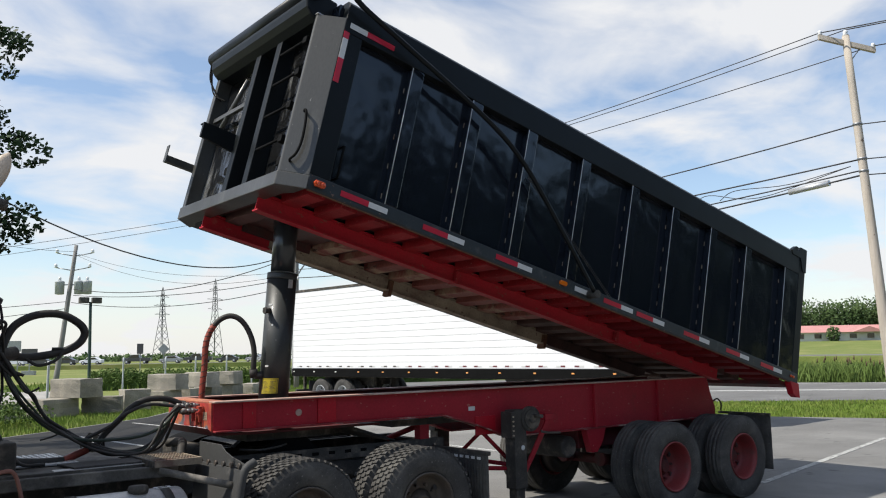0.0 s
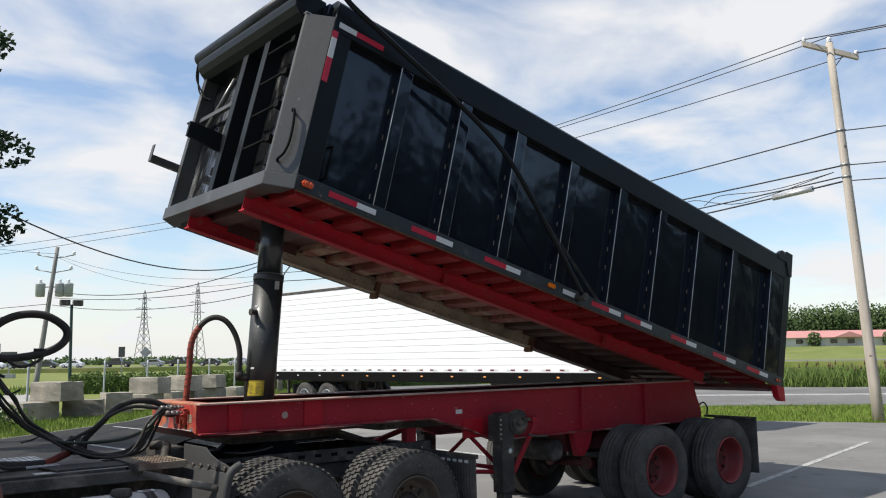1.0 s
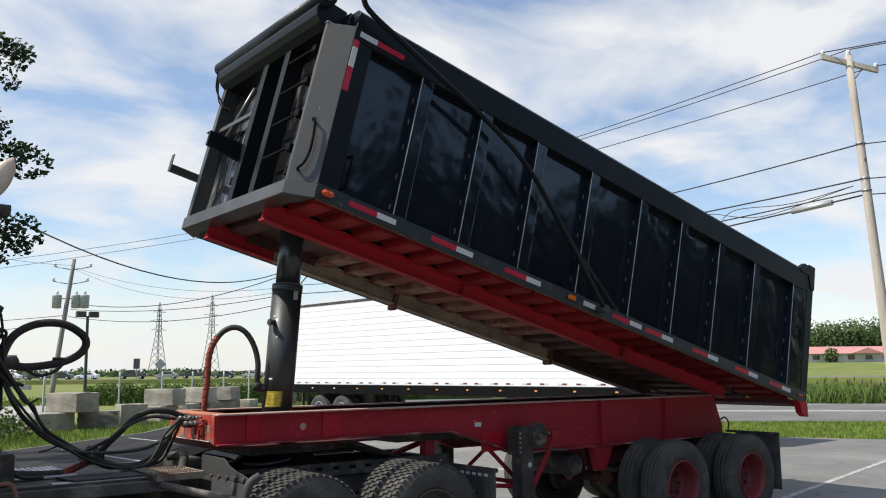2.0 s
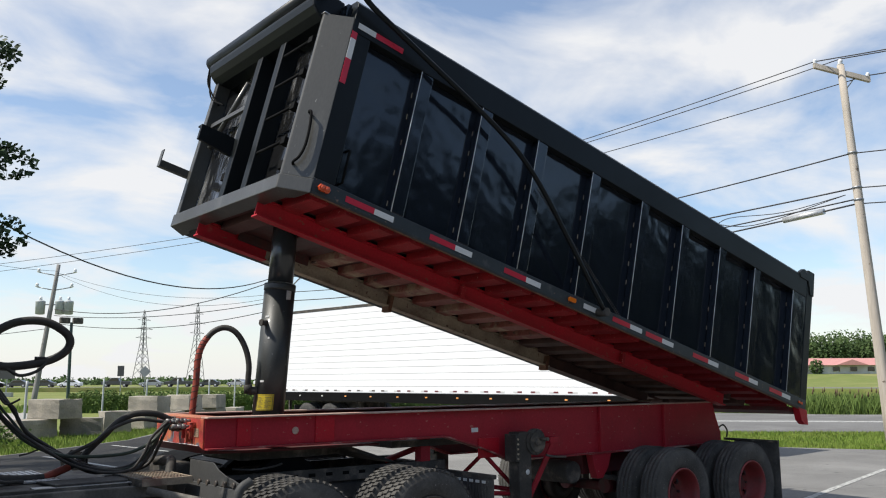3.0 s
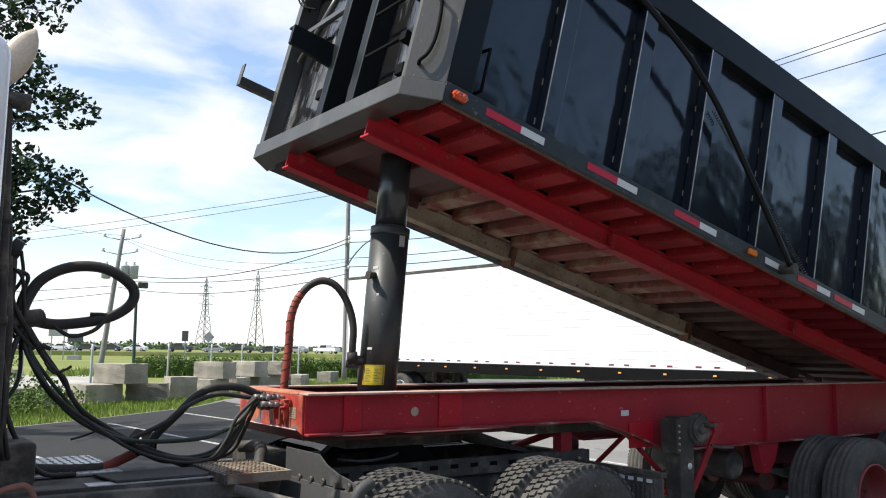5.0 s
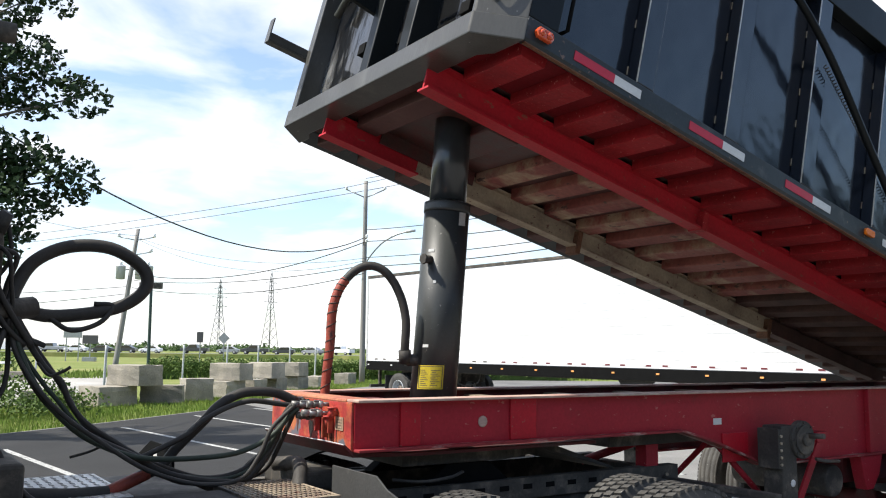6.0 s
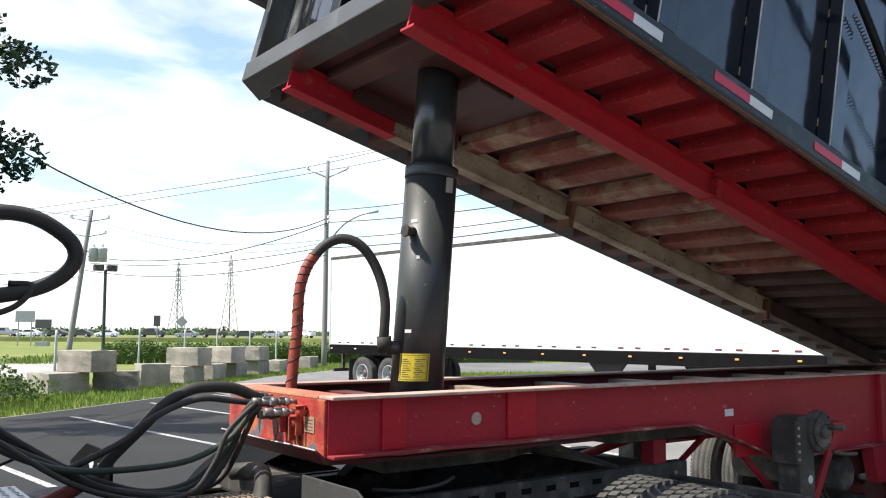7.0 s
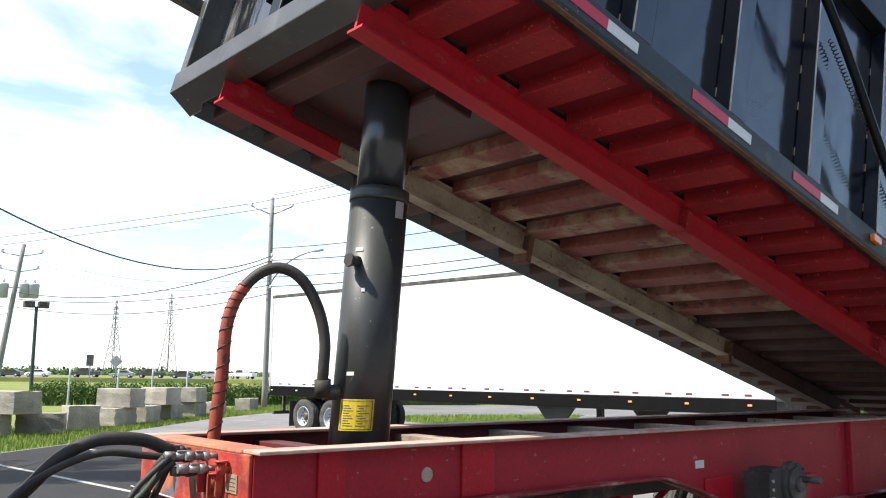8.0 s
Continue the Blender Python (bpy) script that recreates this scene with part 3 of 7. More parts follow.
def dual(thing_ob, x, z, y_out, side, lugs, rim_mat, hub_mat, deep=0.17):
    """A pair of tyres on one hub. y_out: outer face; side: -1 faces the near side."""
    w = 0.265
    yo = y_out - side * w / 2
    yi = yo - side * 0.335
    wheel = tyre_mesh("wheel", thing_ob, (x, yo, z), w, 0.52, lugs, M["rubber"])
    wheel["label"] = "outer black rubber truck tyre"
    rim_mesh(wheel, (x, yo, z), side, rim_mat, deep, hub_mat)
    inner = tyre_mesh("wheel", thing_ob, (x, yi, z), w, 0.52, lugs, M["rubber"])
    bm = B()
    lathe(bm, [(0.292, -0.12), (0.26, -0.1), (0.26, 0.1), (0.292, 0.12)], (x, yi, z), "y", 32, closed=True)
    part("rim", bm, rim_mat, inner)
    return wheel


# ---------------------------------------------------------------- dump trailer
YC = 0.52
TILT = 14.3
trailer = thing("dump_trailer", "red and black dump trailer with its box raised", "dump trailer")


def rail(parent, y, side):
    """One main rail: web, flanges that follow its depth, stiffeners."""
    prof = [(0, 1.503), (7.20, 1.503), (7.27, 1.30), (7.36, 1.10), (7.36, 0.92), (7.0, 0.975), (3.44, 0.975), (2.86, 1.172), (2.52, 1.262), (0, 1.262)]
    bm = B()
    prism(bm, prof, "y", y - 0.008, y + 0.008)
    # the far rail takes the darker red
    web = part("main_rail", bm, M["red"] if side < 0 else M["dark_red"], parent, "red painted steel rail with a deeper rear half")
    quick("top_flange", web, M["dusty_flange"], (-0.01, 7.19, y - 0.065, y + 0.065, 1.503, 1.518), bevel=0.004)
    bm = B()
    low = [(0, 1.262), (2.52, 1.262), (2.86, 1.172), (3.44, 0.975), (7.0, 0.975), (7.0, 0.959), (3.435, 0.959), (2.85, 1.157), (2.515, 1.246), (0, 1.246)]
    prism(bm, low, "y", y - 0.065, y + 0.065)
    part("bottom_flange", bm, M["flange_low"], web, bevel=0.004)
    return web


near_rail = rail(trailer, 0.0, -1)
rail(trailer, 1.04, 1)
for x0, x1, z0, z1, m in ((0.275, 0.405, 1.263, 1.502, "red_bright"), (1.036, 1.237, 1.263, 1.502, "red_bright"), (4.86, 4.90, 0.976, 1.502, "red"), (6.08, 6.11, 0.976, 1.502, "red"), (2.98, 3.27, 1.01, 1.215, "red_bright")):
    quick("stiffener", near_rail, M[m], (x0, x1, -0.05 if x1 - x0 < 0.05 else -0.022, -0.0085, z0, z1), bevel=0.004)
bm = B()
lathe(bm, [(0.034, -0.0105), (0.03, -0.0125), (0.004, -0.0115)], (0.838, 0, 1.376), "y", 14, closed=False)
part("rail_hole", bm, M["dusty_flange"], near_rail, "worn round hole in the web")
quick("label_plate", near_rail, M["paper"], (2.895, 2.985, -0.011, -0.0085, 1.278, 1.323))
# front end
quick("front_plate", trailer, M["rust_red"], (-0.016, 0.0, 0.0, 1.04, 1.25, 1.502), label="red front plate with rust and bare patches", bevel=0.004)
quick("front_top_flange", trailer, M["rusty_top"], (-0.0175, 0.13, 0.066, 0.974, 1.494, 1.519), bevel=0.011)
bm = B()
prism(bm, [(-0.062, 1.285), (-0.05, 1.288), (0.0, 1.246), (0.02, 1.240), (0.4, 1.225), (1.75, 1.225), (1.75, 1.205), (0.4, 1.205), (0.0, 1.218)], "y", 0.0, 1.04)
part("kingpin_plate", bm, M["dark_red"], trailer, "bent dark steel coupling plate", bevel=0.003)
bm = B()
tube(bm, smooth_line([(-0.056, 0.0, 1.287), (-0.058, 0.25, 1.289), (-0.055, 0.5, 1.284), (-0.058, 0.8, 1.289), (-0.056, 1.04, 1.287)]), 0.0035, 6)
part("worn_edge", bm, M["wear_glint"], trailer, "bare worn edge of the coupling plate")
# grease that has run down the front plate under the couplings
for y, w, z0, z1 in ((0.165, 0.016, 1.27, 1.44), (0.225, 0.02, 1.275, 1.43), (0.30, 0.014, 1.28, 1.40), (0.36, 0.026, 1.27, 1.43), (0.48, 0.05, 1.27, 1.37), (0.66, 0.03, 1.30, 1.40)):
    bm = B()
    prism(bm, [(y - w * 0.4, z1), (y - w * 0.55, z1 - 0.05), (y - w * 0.3, z0 + 0.04), (y - w * 0.1, z0), (y + w * 0.15, z0 + 0.01), (y + w * 0.45, z0 + 0.06), (y + w * 0.5, z1 - 0.03), (y + w * 0.2, z1 + 0.01)], "x", -0.0172, -0.0158)
    part("grease_streak", bm, M["grease_brown"], trailer)
plate = quick("data_plate", trailer, M["old_plate"], (-0.020, -0.0165, 0.085, 0.175, 1.35, 1.42), label="worn tan maker's plate")
for k in range(4):
    quick("print_line", plate, M["rim_dark"], (-0.0208, -0.0202, 0.098, 0.163 - 0.014 * (k % 2), 1.359 + k * 0.015, 1.362 + k * 0.015))
for y, z in ((0.20, 1.33), (0.27, 1.30), (0.36, 1.33)):
    quick("hose_bracket", trailer, M["rust_red"], (-0.05, -0.017, y, y + 0.012, z, z + 0.11), bevel=0.003)
for x in (0.55, 1.45, 2.2, 2.95, 3.7, 4.5, 5.3, 6.1, 6.9):
    quick("cross_member", trailer, M["tan_beam"] if x > 1.2 else M["dark_red"], (x, x + 0.12, 0.0085, 1.0315, 1.37, 1.47), bevel=0.004)
quick("cylinder_cradle", trailer, M["black_steel"], (0.66, 1.14, 0.22, 0.82, 1.26, 1.36), bevel=0.01)
# small posts and braces under the step of the rail
bm = B()
block(bm, 2.32, 2.44, 0.10, 0.2, 0.95, 1.246)
part("post", bm, M["red"], trailer, bevel=0.004)
bm = B()
rod(bm, (2.70, 0.30, 1.20), (2.38, 0.80, 0.97), 0.03)
part("brace", bm, M["red"], trailer)
quick("under_plate", trailer, M["black_steel"], (1.95, 3.1, 0.08, 0.96, 1.16, 1.225), bevel=0.005)


def landing_leg(y, near):
    bm = B()
    block(bm, 3.34, 3.52, y - 0.08, y + 0.08, 0.42, 1.27)
    leg = part("landing_leg", bm, M["black_steel"], trailer, "black telescopic landing leg", bevel=0.01)
    quick("inner_leg", leg, M["black_steel"], (3.365, 3.495, y - 0.06, y + 0.06, 0.10, 0.44), bevel=0.008)
    bm = B()
    prism(bm, [(3.30, 0.005), (3.62, 0.005), (3.60, 0.03), (3.52, 0.10), (3.40, 0.10), (3.32, 0.03)], "y", y - 0.12, y + 0.12)
    part("sand_shoe", bm, M["black_steel"], leg, bevel=0.004)
    quick("leg_plate", leg, M["black_steel"], (3.29, 3.34, y - 0.088, y + 0.085, 0.97, 1.25), bevel=0.004)
    for z in (1.0, 1.05, 1.10, 1.15, 1.20):
        bm = B()
        rod(bm, (3.315, y - 0.088, z), (3.315, y - 0.10, z), 0.011, 6)
        part("bolt", bm, M["tan_beam"], leg)
    if near:
        bm = B()
        rod(bm, (3.575, y - 0.055, 1.165), (3.575, y - 0.105, 1.165), 0.138, 32)
        gear = part("gearbox", bm, M["black_steel"], leg, "round black crank gearbox", bevel=0.006)
        bm = B()
        rod(bm, (3.575, y - 0.105, 1.165), (3.575, y - 0.120, 1.165), 0.105, 28)
        rod(bm, (3.575, y - 0.120, 1.165), (3.575, y - 0.140, 1.165), 0.045, 20)
        part("gear_cover", bm, M["black_steel"], gear, bevel=0.004)
        bm = B()
        rod(bm, (3.60, y - 0.12, 1.195), (3.60, y - 0.25, 1.20), 0.020, 10)
        part("crank_shaft", bm, M["rim_dark"], gear)
        for k in range(8):
            bm = B()
            p = Vector((3.575 + 0.122 * math.cos(k * math.pi / 4), y, 1.165 + 0.122 * math.sin(k * math.pi / 4)))
            rod(bm, p + Vector((0, -0.104, 0)), p + Vector((0, -0.114, 0)), 0.009, 6)
            part("bolt", bm, M["black_steel"], gear)
        bm = B()
        tube(bm, smooth_line([(3.72, y - 0.10, 1.02), (3.82, y - 0.12, 1.0), (4.02, y - 0.10, 0.985)]), 0.013, 8)
        part("crank", bm, M["rim_dark"], leg)
        bm = B()
        lathe(bm, [(0.028, -0.081), (0.026, -0.084), (0.002, -0.084)], (3.46, y, 0.86), "y", 16, closed=False)
        part("round_badge", bm, M["paper"], leg)
    return leg


landing_leg(-0.17, True)
landing_leg(1.21, False)
bm = B()
prism(bm, [(3.50, 0.58), (3.56, 0.56), (3.97, 1.14), (3.91, 1.17)], "y", -0.19, -0.17)
block(bm, 3.86, 4.0, -0.20, -0.012, 1.13, 1.20)
part("flat_brace", bm, M["red"], trailer, "flat red diagonal brace", bevel=0.003)
for a, b in (((3.44, -0.02, 0.72), (3.05, 0.08, 1.12)), ((3.46, -0.16, 0.63), (2.75, 0.3, 0.66)), ((3.46, 1.1, 0.55), (3.95, 0.9, 1.02)), ((3.46, -0.1, 0.66), (3.46, 1.0, 0.66))):
    bm = B()
    rod(bm, a, b, 0.024, 8)
    part("leg_brace", bm, M["red"], trailer)
# running gear
for x in (5.43, 6.84):
    bm = B()
    rod(bm, (x, -0.62, 0.51), (x, 1.66, 0.51), 0.065, 16)
    part("axle", bm, M["dark_red"], trailer, "stained dark red axle tube")
    for y in (0.02, 1.02):
        bm = B()
        prism(bm, [(x - 0.62, 0.70), (x - 0.3, 0.63), (x, 0.60), (x + 0.3, 0.63), (x + 0.62, 0.70), (x + 0.62, 0.73), (x + 0.3, 0.69), (x, 0.68), (x - 0.3, 0.69), (x - 0.62, 0.73)], "y", y - 0.05, y + 0.05)
        part("leaf_spring", bm, M["black_steel"], trailer)
    for y_out, side in ((-0.78, -1), (1.82, 1)):
        dual(trailer, x, 0.52, y_out, side, False, M["rim_red"], M["dark_red"], 0.23)
    for y0, y1 in ((-0.31, -0.08), (1.12, 1.35)):
        bm = B()
        lathe(bm, [(0.09, y0), (0.235, y0), (0.25, y0 + 0.03), (0.25, y1 - 0.02), (0.21, y1), (0.09, y1)], (x, 0, 0.52), "y", 28, closed=True)
        part("brake_drum", bm, M["rim_dark"], trailer, "rusty dark brake drum")
    for y in (0.2, 0.84):
        bm = B()
        rod(bm, (x - 0.25, y, 0.55), (x - 0.12, y, 0.55), 0.09, 16)
        part("brake_chamber", bm, M["dark_red"], trailer)
for x in (4.86, 5.96, 7.05):
    for y in (0.0, 1.04):
        bm = B()
        prism(bm, [(x - 0.16, 0.959), (x + 0.18, 0.959), (x + 0.12, 0.80), (x + 0.02, 0.68), (x - 0.08, 0.68), (x - 0.12, 0.80)], "y", y - 0.05, y + 0.05)
        part("spring_hanger", bm, M["red"], trailer, bevel=0.006)
for y in (0.12, 0.84):
    quick("suspension_rail", trailer, M["dark_red"], (4.72, 7.18, y, y + 0.08, 0.72, 0.958), bevel=0.006)
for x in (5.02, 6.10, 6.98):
    quick("suspension_crossmember", trailer, M["dark_red"], (x, x + 0.10, 0.201, 0.839, 0.74, 0.95), bevel=0.006)
bm = B()
rod(bm, (4.50, 0.06, 0.76), (4.50, 0.98, 0.76), 0.13, 20)
part("air_reservoir", bm, M["black_steel"], trailer, "black steel air reservoir", bevel=0.02)
quick("rear_cross_beam", trailer, M["red"], (7.19, 7.35, 0.01, 1.03, 0.97, 1.2), bevel=0.006)
for y0, y1 in ((-0.80, -0.16), (1.20, 1.84)):
    quick("mud_flap", trailer, M["rubber"], (7.44, 7.455, y0, y1, 0.30, 1.0), label="black rubber mud flap", bevel=0.004)
    quick("flap_bracket", trailer, M["black_steel"], (7.42, 7.46, y0 if y0 < 0 else 1.053, y1 if y0 > 0 else -0.012, 1.0, 1.03), bevel=0.004)
bm = B()
tube(bm, smooth_line([(7.34, 0.02, 1.16), (7.41, -0.02, 1.20), (7.45, -0.05, 1.13), (7.42, -0.06, 1.04)]), 0.011, 8)
part("air_line", bm, M["hose"], trailer)

# lift cylinder
FOOT, HEAD = Vector((0.81, YC - 0.03, 1.32)), Vector((0.95, YC - 0.03, 3.16))
AX = (HEAD - FOOT).normalized()


def on_axis(z):
    return FOOT + AX * ((z - FOOT.z) / AX.z)


bm = B()
tube(bm, [on_axis(1.32), on_axis(2.66)], 0.146, 32)
cyl = part("lift_cylinder", bm, M["cylinder"], trailer, "black telescopic hydraulic cylinder")
bm = B()
tube(bm, [on_axis(2.662), on_axis(2.68), on_axis(2.70), on_axis(2.725)], 0.151, 32)
part("collar", bm, M["cylinder"], cyl)
bm = B()
tube(bm, [on_axis(2.74), on_axis(3.34)], 0.120, 32)
part("second_stage", bm, M["chrome_dark"], cyl, "smooth dark inner stage")
bm = B()
q = on_axis(2.35)
rod(bm, q + Vector((-0.13, -0.05, 0)), q + Vector((-0.185, -0.06, 0)), 0.026, 12)
rod(bm, q + Vector((-0.18, -0.06, 0)), q + Vector((-0.198, -0.062, 0)), 0.034, 6)
part("bleed_plug", bm, M["black_steel"], cyl)


def on_skin(z, deg, r=0.1475):
    a = radians(deg)
    return on_axis(z) + Vector((math.cos(a), math.sin(a), 0)) * r


def wrap_patch(name, z0, z1, d0, d1, mat, parent, r=0.1475, label="", n=8):
    bm = B()
    lo = [bm.verts.new(on_skin(z0, d0 + (d1 - d0) * k / n, r)) for k in range(n + 1)]
    hi = [bm.verts.new(on_skin(z1, d0 + (d1 - d0) * k / n, r)) for k in range(n + 1)]
    lo2 = [bm.verts.new(on_skin(z0, d0 + (d1 - d0) * k / n, r - 0.002)) for k in range(n + 1)]
    hi2 = [bm.verts.new(on_skin(z1, d0 + (d1 - d0) * k / n, r - 0.002)) for k in range(n + 1)]
    for k in range(n):
        bm.faces.new((lo[k], lo[k + 1], hi[k + 1], hi[k]))
        bm.faces.new((lo2[k + 1], lo2[k], hi2[k], hi2[k + 1]))
    return part(name, bm, mat, parent, label)


sticker = wrap_patch("warning_sticker", 1.545, 1.69, 192, 258, M["yellow"], cyl, 0.1478, "yellow warning sticker with small print")
for z, d0, d1 in ((1.551, 195, 255), (1.681, 195, 255)):
    wrap_patch("sticker_border", z, z + 0.003, d0, d1, M["ink"], sticker, 0.1486)
for d0 in (195, 253.5):
    wrap_patch("sticker_border", 1.554, 1.681, d0, d0 + 1.5, M["ink"], sticker, 0.1486, "", 2)
for k in range(9):
    z = 1.566 + k * 0.0115
    wrap_patch("print_line", z, z + 0.0035, 200, 220 - 4 * (k % 3), M["ink"], sticker, 0.1486)
    wrap_patch("print_line", z, z + 0.0035, 226 + 3 * (k % 2), 249 - 5 * ((k + 1) % 3), M["ink"], sticker, 0.1486)
wrap_patch("torn_foil", 2.57, 2.655, 268, 288, M["alu"], cyl, 0.154, "torn silver foil tag", 3)
for z, d0, d1 in ((2.40, 195, 212), (1.80, 200, 215), (2.20, 215, 222)):
    wrap_patch("scratch", z, z + 0.018, d0, d1, M["tape_white"], cyl, 0.1482)
# arched oil hose beside the cylinder
ARCH = [(0.175, 0.711, 1.430), (0.188, 0.704, 1.667), (0.200, 0.699, 1.800), (0.206, 0.695, 2.000), (0.230, 0.685, 2.115), (0.268, 0.667, 2.195), (0.330, 0.635, 2.268), (0.405, 0.600, 2.300), (0.480, 0.564, 2.278), (0.545, 0.536, 2.205), (0.595, 0.512, 2.090), (0.620, 0.500, 1.960), (0.618, 0.501, 1.840), (0.620, 0.510, 1.770)]
line = smooth_line(ARCH, 5)
bm = B()
tube(bm, line, 0.027, 12)
arch = part("oil_hose", bm, M["hose"], cyl, "arched black hydraulic hose")
bm = B()
wrapline = line[0:27]
tube(bm, wrapline, 0.0295, 12)
part("spiral_wrap", bm, M["wrap"], arch, "worn orange spiral wrap round the hose")
bm = B()
coil = []
for i in range(len(wrapline) - 1):
    for k in range(6):
        t = k / 6
        p = wrapline[i].lerp(wrapline[i + 1], t)
        d = (wrapline[i + 1] - wrapline[i]).normalized()
        s = d.cross(Vector((0.5, 0.86, 0))).normalized()
        f = d.cross(s)
        a = (i + t) * 2 * math.pi / 2.1
        coil.append(p + (s * math.cos(a) + f * math.sin(a)) * 0.029)
tube(bm, coil, 0.004, 5)
part("wrap_seam", bm, M["hose"], arch)
bm = B()
rod(bm, (0.62, 0.51, 1.78), (0.63, 0.515, 1.70), 0.04, 12)
rod(bm, (0.63, 0.515, 1.72), (0.75, 0.50, 1.72), 0.038, 12)
part("hose_fitting", bm, M["black_steel"], arch)
bm = B()
tube(bm, smooth_line([(0.3, 0.5, 1.40), (0.5, 0.42, 1.44), (0.7, 0.3, 1.42), (0.62, 0.15, 1.40)]), 0.018, 8)
part("loose_hose", bm, M["hose"], trailer)

# ---------------------------------------------------------------- tipping box (x runs from its front, -7.15, to its rear)
NY, FY = -0.83, 1.81
bm = B()
prism(bm, [(-0.735, 0.33), (1.715, 0.33), (1.715, 2.05), (1.68, 2.05), (1.68, 0.355), (-0.70, 0.355), (-0.70, 2.05), (-0.735, 2.05)], "x", -6.95, 0.87)
dump_box = part("dump_box", bm, M["box_panel"], trailer, "black painted steel tipping box with ribbed sides")
dump_box.matrix_basis = pose(7.131, 0, 1.385, 0, TILT, 0)
quick("front_wall", dump_box, M["box_panel"], (-6.99, -6.951, -0.735, 1.715, 0.33, 2.08))
# floor strips between the bearers, their shade put into the colour
quick("floor_plate", dump_box, M["under_shade"], (-6.93, 0.87, -0.18, 1.70, 0.315, 0.3285))
quick("floor_plate", dump_box, M["red_shade"], (-6.93, 0.87, -0.72, -0.181, 0.315, 0.3285))
RIBS = (6.137, 5.36, 4.57, 3.715, 2.85, 2.075, 1.285, 0.495, -0.455)
for y0, y1, s in ((NY, -0.62, -1), (1.60, FY, 1)):
    bm = B()
    a, b, c = (y0, -0.735, -0.62) if s < 0 else (y1, 1.715, 1.60)
    prism(bm, [(a, 1.80), (a, 2.075), (a - s * 0.05, 2.122), (c, 2.122), (c, 2.05), (b + s * 0.001, 2.05), (b + s * 0.001, 1.80)], "x", -6.94, 0.80)
    part("top_rail", bm, M["box_frame"], dump_box, bevel=0.006)
    bm = B()
    prism(bm, [(a, 0.265), (a, 0.385), (b + s * 0.001, 0.415), (b - s * 0.05, 0.415), (b - s * 0.05, 0.31), (a - s * 0.01, 0.245)], "x", -6.94, 0.93)
    part("bottom_rail", bm, M["rail_grey"], dump_box, bevel=0.005)
    for u in RIBS:
        ya, yb = (NY + 0.004, -0.736) if s < 0 else (1.716, FY - 0.004)
        wide = 0.14 if u > 0 else 0.34
        bm = B()
        prism(bm, [(-u, ya), (-u + wide, ya), (-u + wide, yb), (-u, yb)], "z", 0.388, 1.799)
        part("side_rib", bm, M["box_panel"], dump_box, bevel=0.006)
        if s < 0:
            # pale rod paints the sky highlight on the rib's front edge
            bm = B()
            rod(bm, (-u + 0.001, ya + 0.001, 0.39), (-u + 0.001, ya + 0.001, 1.797), 0.005, 6)
            part("edge_glint", bm, M["wear_glint"], dump_box)
            # short welds where the rib meets the sheet
            for k in range(5):
                w = 0.50 + k * 0.26 + 0.05 * math.sin(u * 7 + k)
                quick("weld", dump_box, M["tan_beam"], (-u - 0.006, -u - 0.001, yb - 0.006, yb - 0.001, w, w + 0.05))
    # forward corner of the side
    ya, yb = (NY + 0.002, -0.736) if s < 0 else (1.716, FY - 0.002)
    quick("side_post", dump_box, M["box_frame"], (-6.94, -6.735, ya, yb, 0.387, 1.799), bevel=0.006)
# front end: canted corner posts, bottom sill, ribs, ladder
for s in (-1, 1):
    y_side = NY if s < 0 else FY
    y_front = y_side - s * 0.19
    y_in = y_front - s * (0.03 if s < 0 else 0.08)
    bm = B()
    prism(bm, [(-6.94, y_side), (-7.15, y_front), (-7.15, y_in), (-6.995, y_in), (-6.94, y_side - s * 0.1)], "z", 0.365, 1.93)
    part("corner_post", bm, M["front_paint"], dump_box, "canted graphite grey corner post", bevel=0.008)
bm = B()
prism(bm, [(-6.945, NY - 0.012), (-7.165, -0.65), (-7.165, 1.63), (-6.945, FY + 0.012), (-6.945, 1.65), (-6.99, 1.55), (-6.99, -0.5), (-6.945, -0.6)], "z", 0.235, 0.367)
part("front_sill", bm, M["front_paint"], dump_box, "scuffed grey front sill", bevel=0.008)
for y in (0.49, 0.02):
    quick("front_rib", dump_box, M["box_frame"], (-7.15, -6.991, y, y + 0.11, 0.367, 1.87), bevel=0.008)
quick("front_sheet", dump_box, M["front_sheet"], (-7.002, -6.991, -0.60, 1.56, 0.367, 1.90))
for w in (0.71, 1.045, 1.38, 1.71):
    bm = B()
    rod(bm, (-7.135, -0.0, w), (-7.135, -0.47, w + 0.0), 0.013, 8)
    r = part("ladder_rung", bm, M["matt_black"], dump_box)
    quick("rung_lug", r, M["matt_black"], (-7.15, -7.003, -0.53, -0.455, w - 0.03, w + 0.035), bevel=0.004)
bm = B()
prism(bm, [(-7.49, 0.845), (-7.003, 0.80), (-7.003, 1.00), (-7.49, 1.00)], "y", 0.60, 0.64)
block(bm, -7.49, -7.003, 0.641, 0.70, 0.985, 1.0)
part("support_arm", bm, M["box_frame"], dump_box, "deep black steel arm reaching forward", bevel=0.004)
bm = B()
block(bm, -7.45, -7.003, 1.63, 1.70, 0.80, 0.812)
block(bm, -7.45, -7.003, 1.63, 1.64, 0.8125, 0.875)
arm = part("support_arm", bm, M["front_paint"], dump_box, "slim grey steel arm with an upright end", bevel=0.003)
quick("end_plate", arm, M["front_paint"], (-7.461, -7.4505, 1.625, 1.70, 0.80, 0.99), bevel=0.003)
quick("front_brace", dump_box, M["front_paint"], (-7.11, -7.07, 0.61, 1.50, 1.36, 1.41), bevel=0.004)
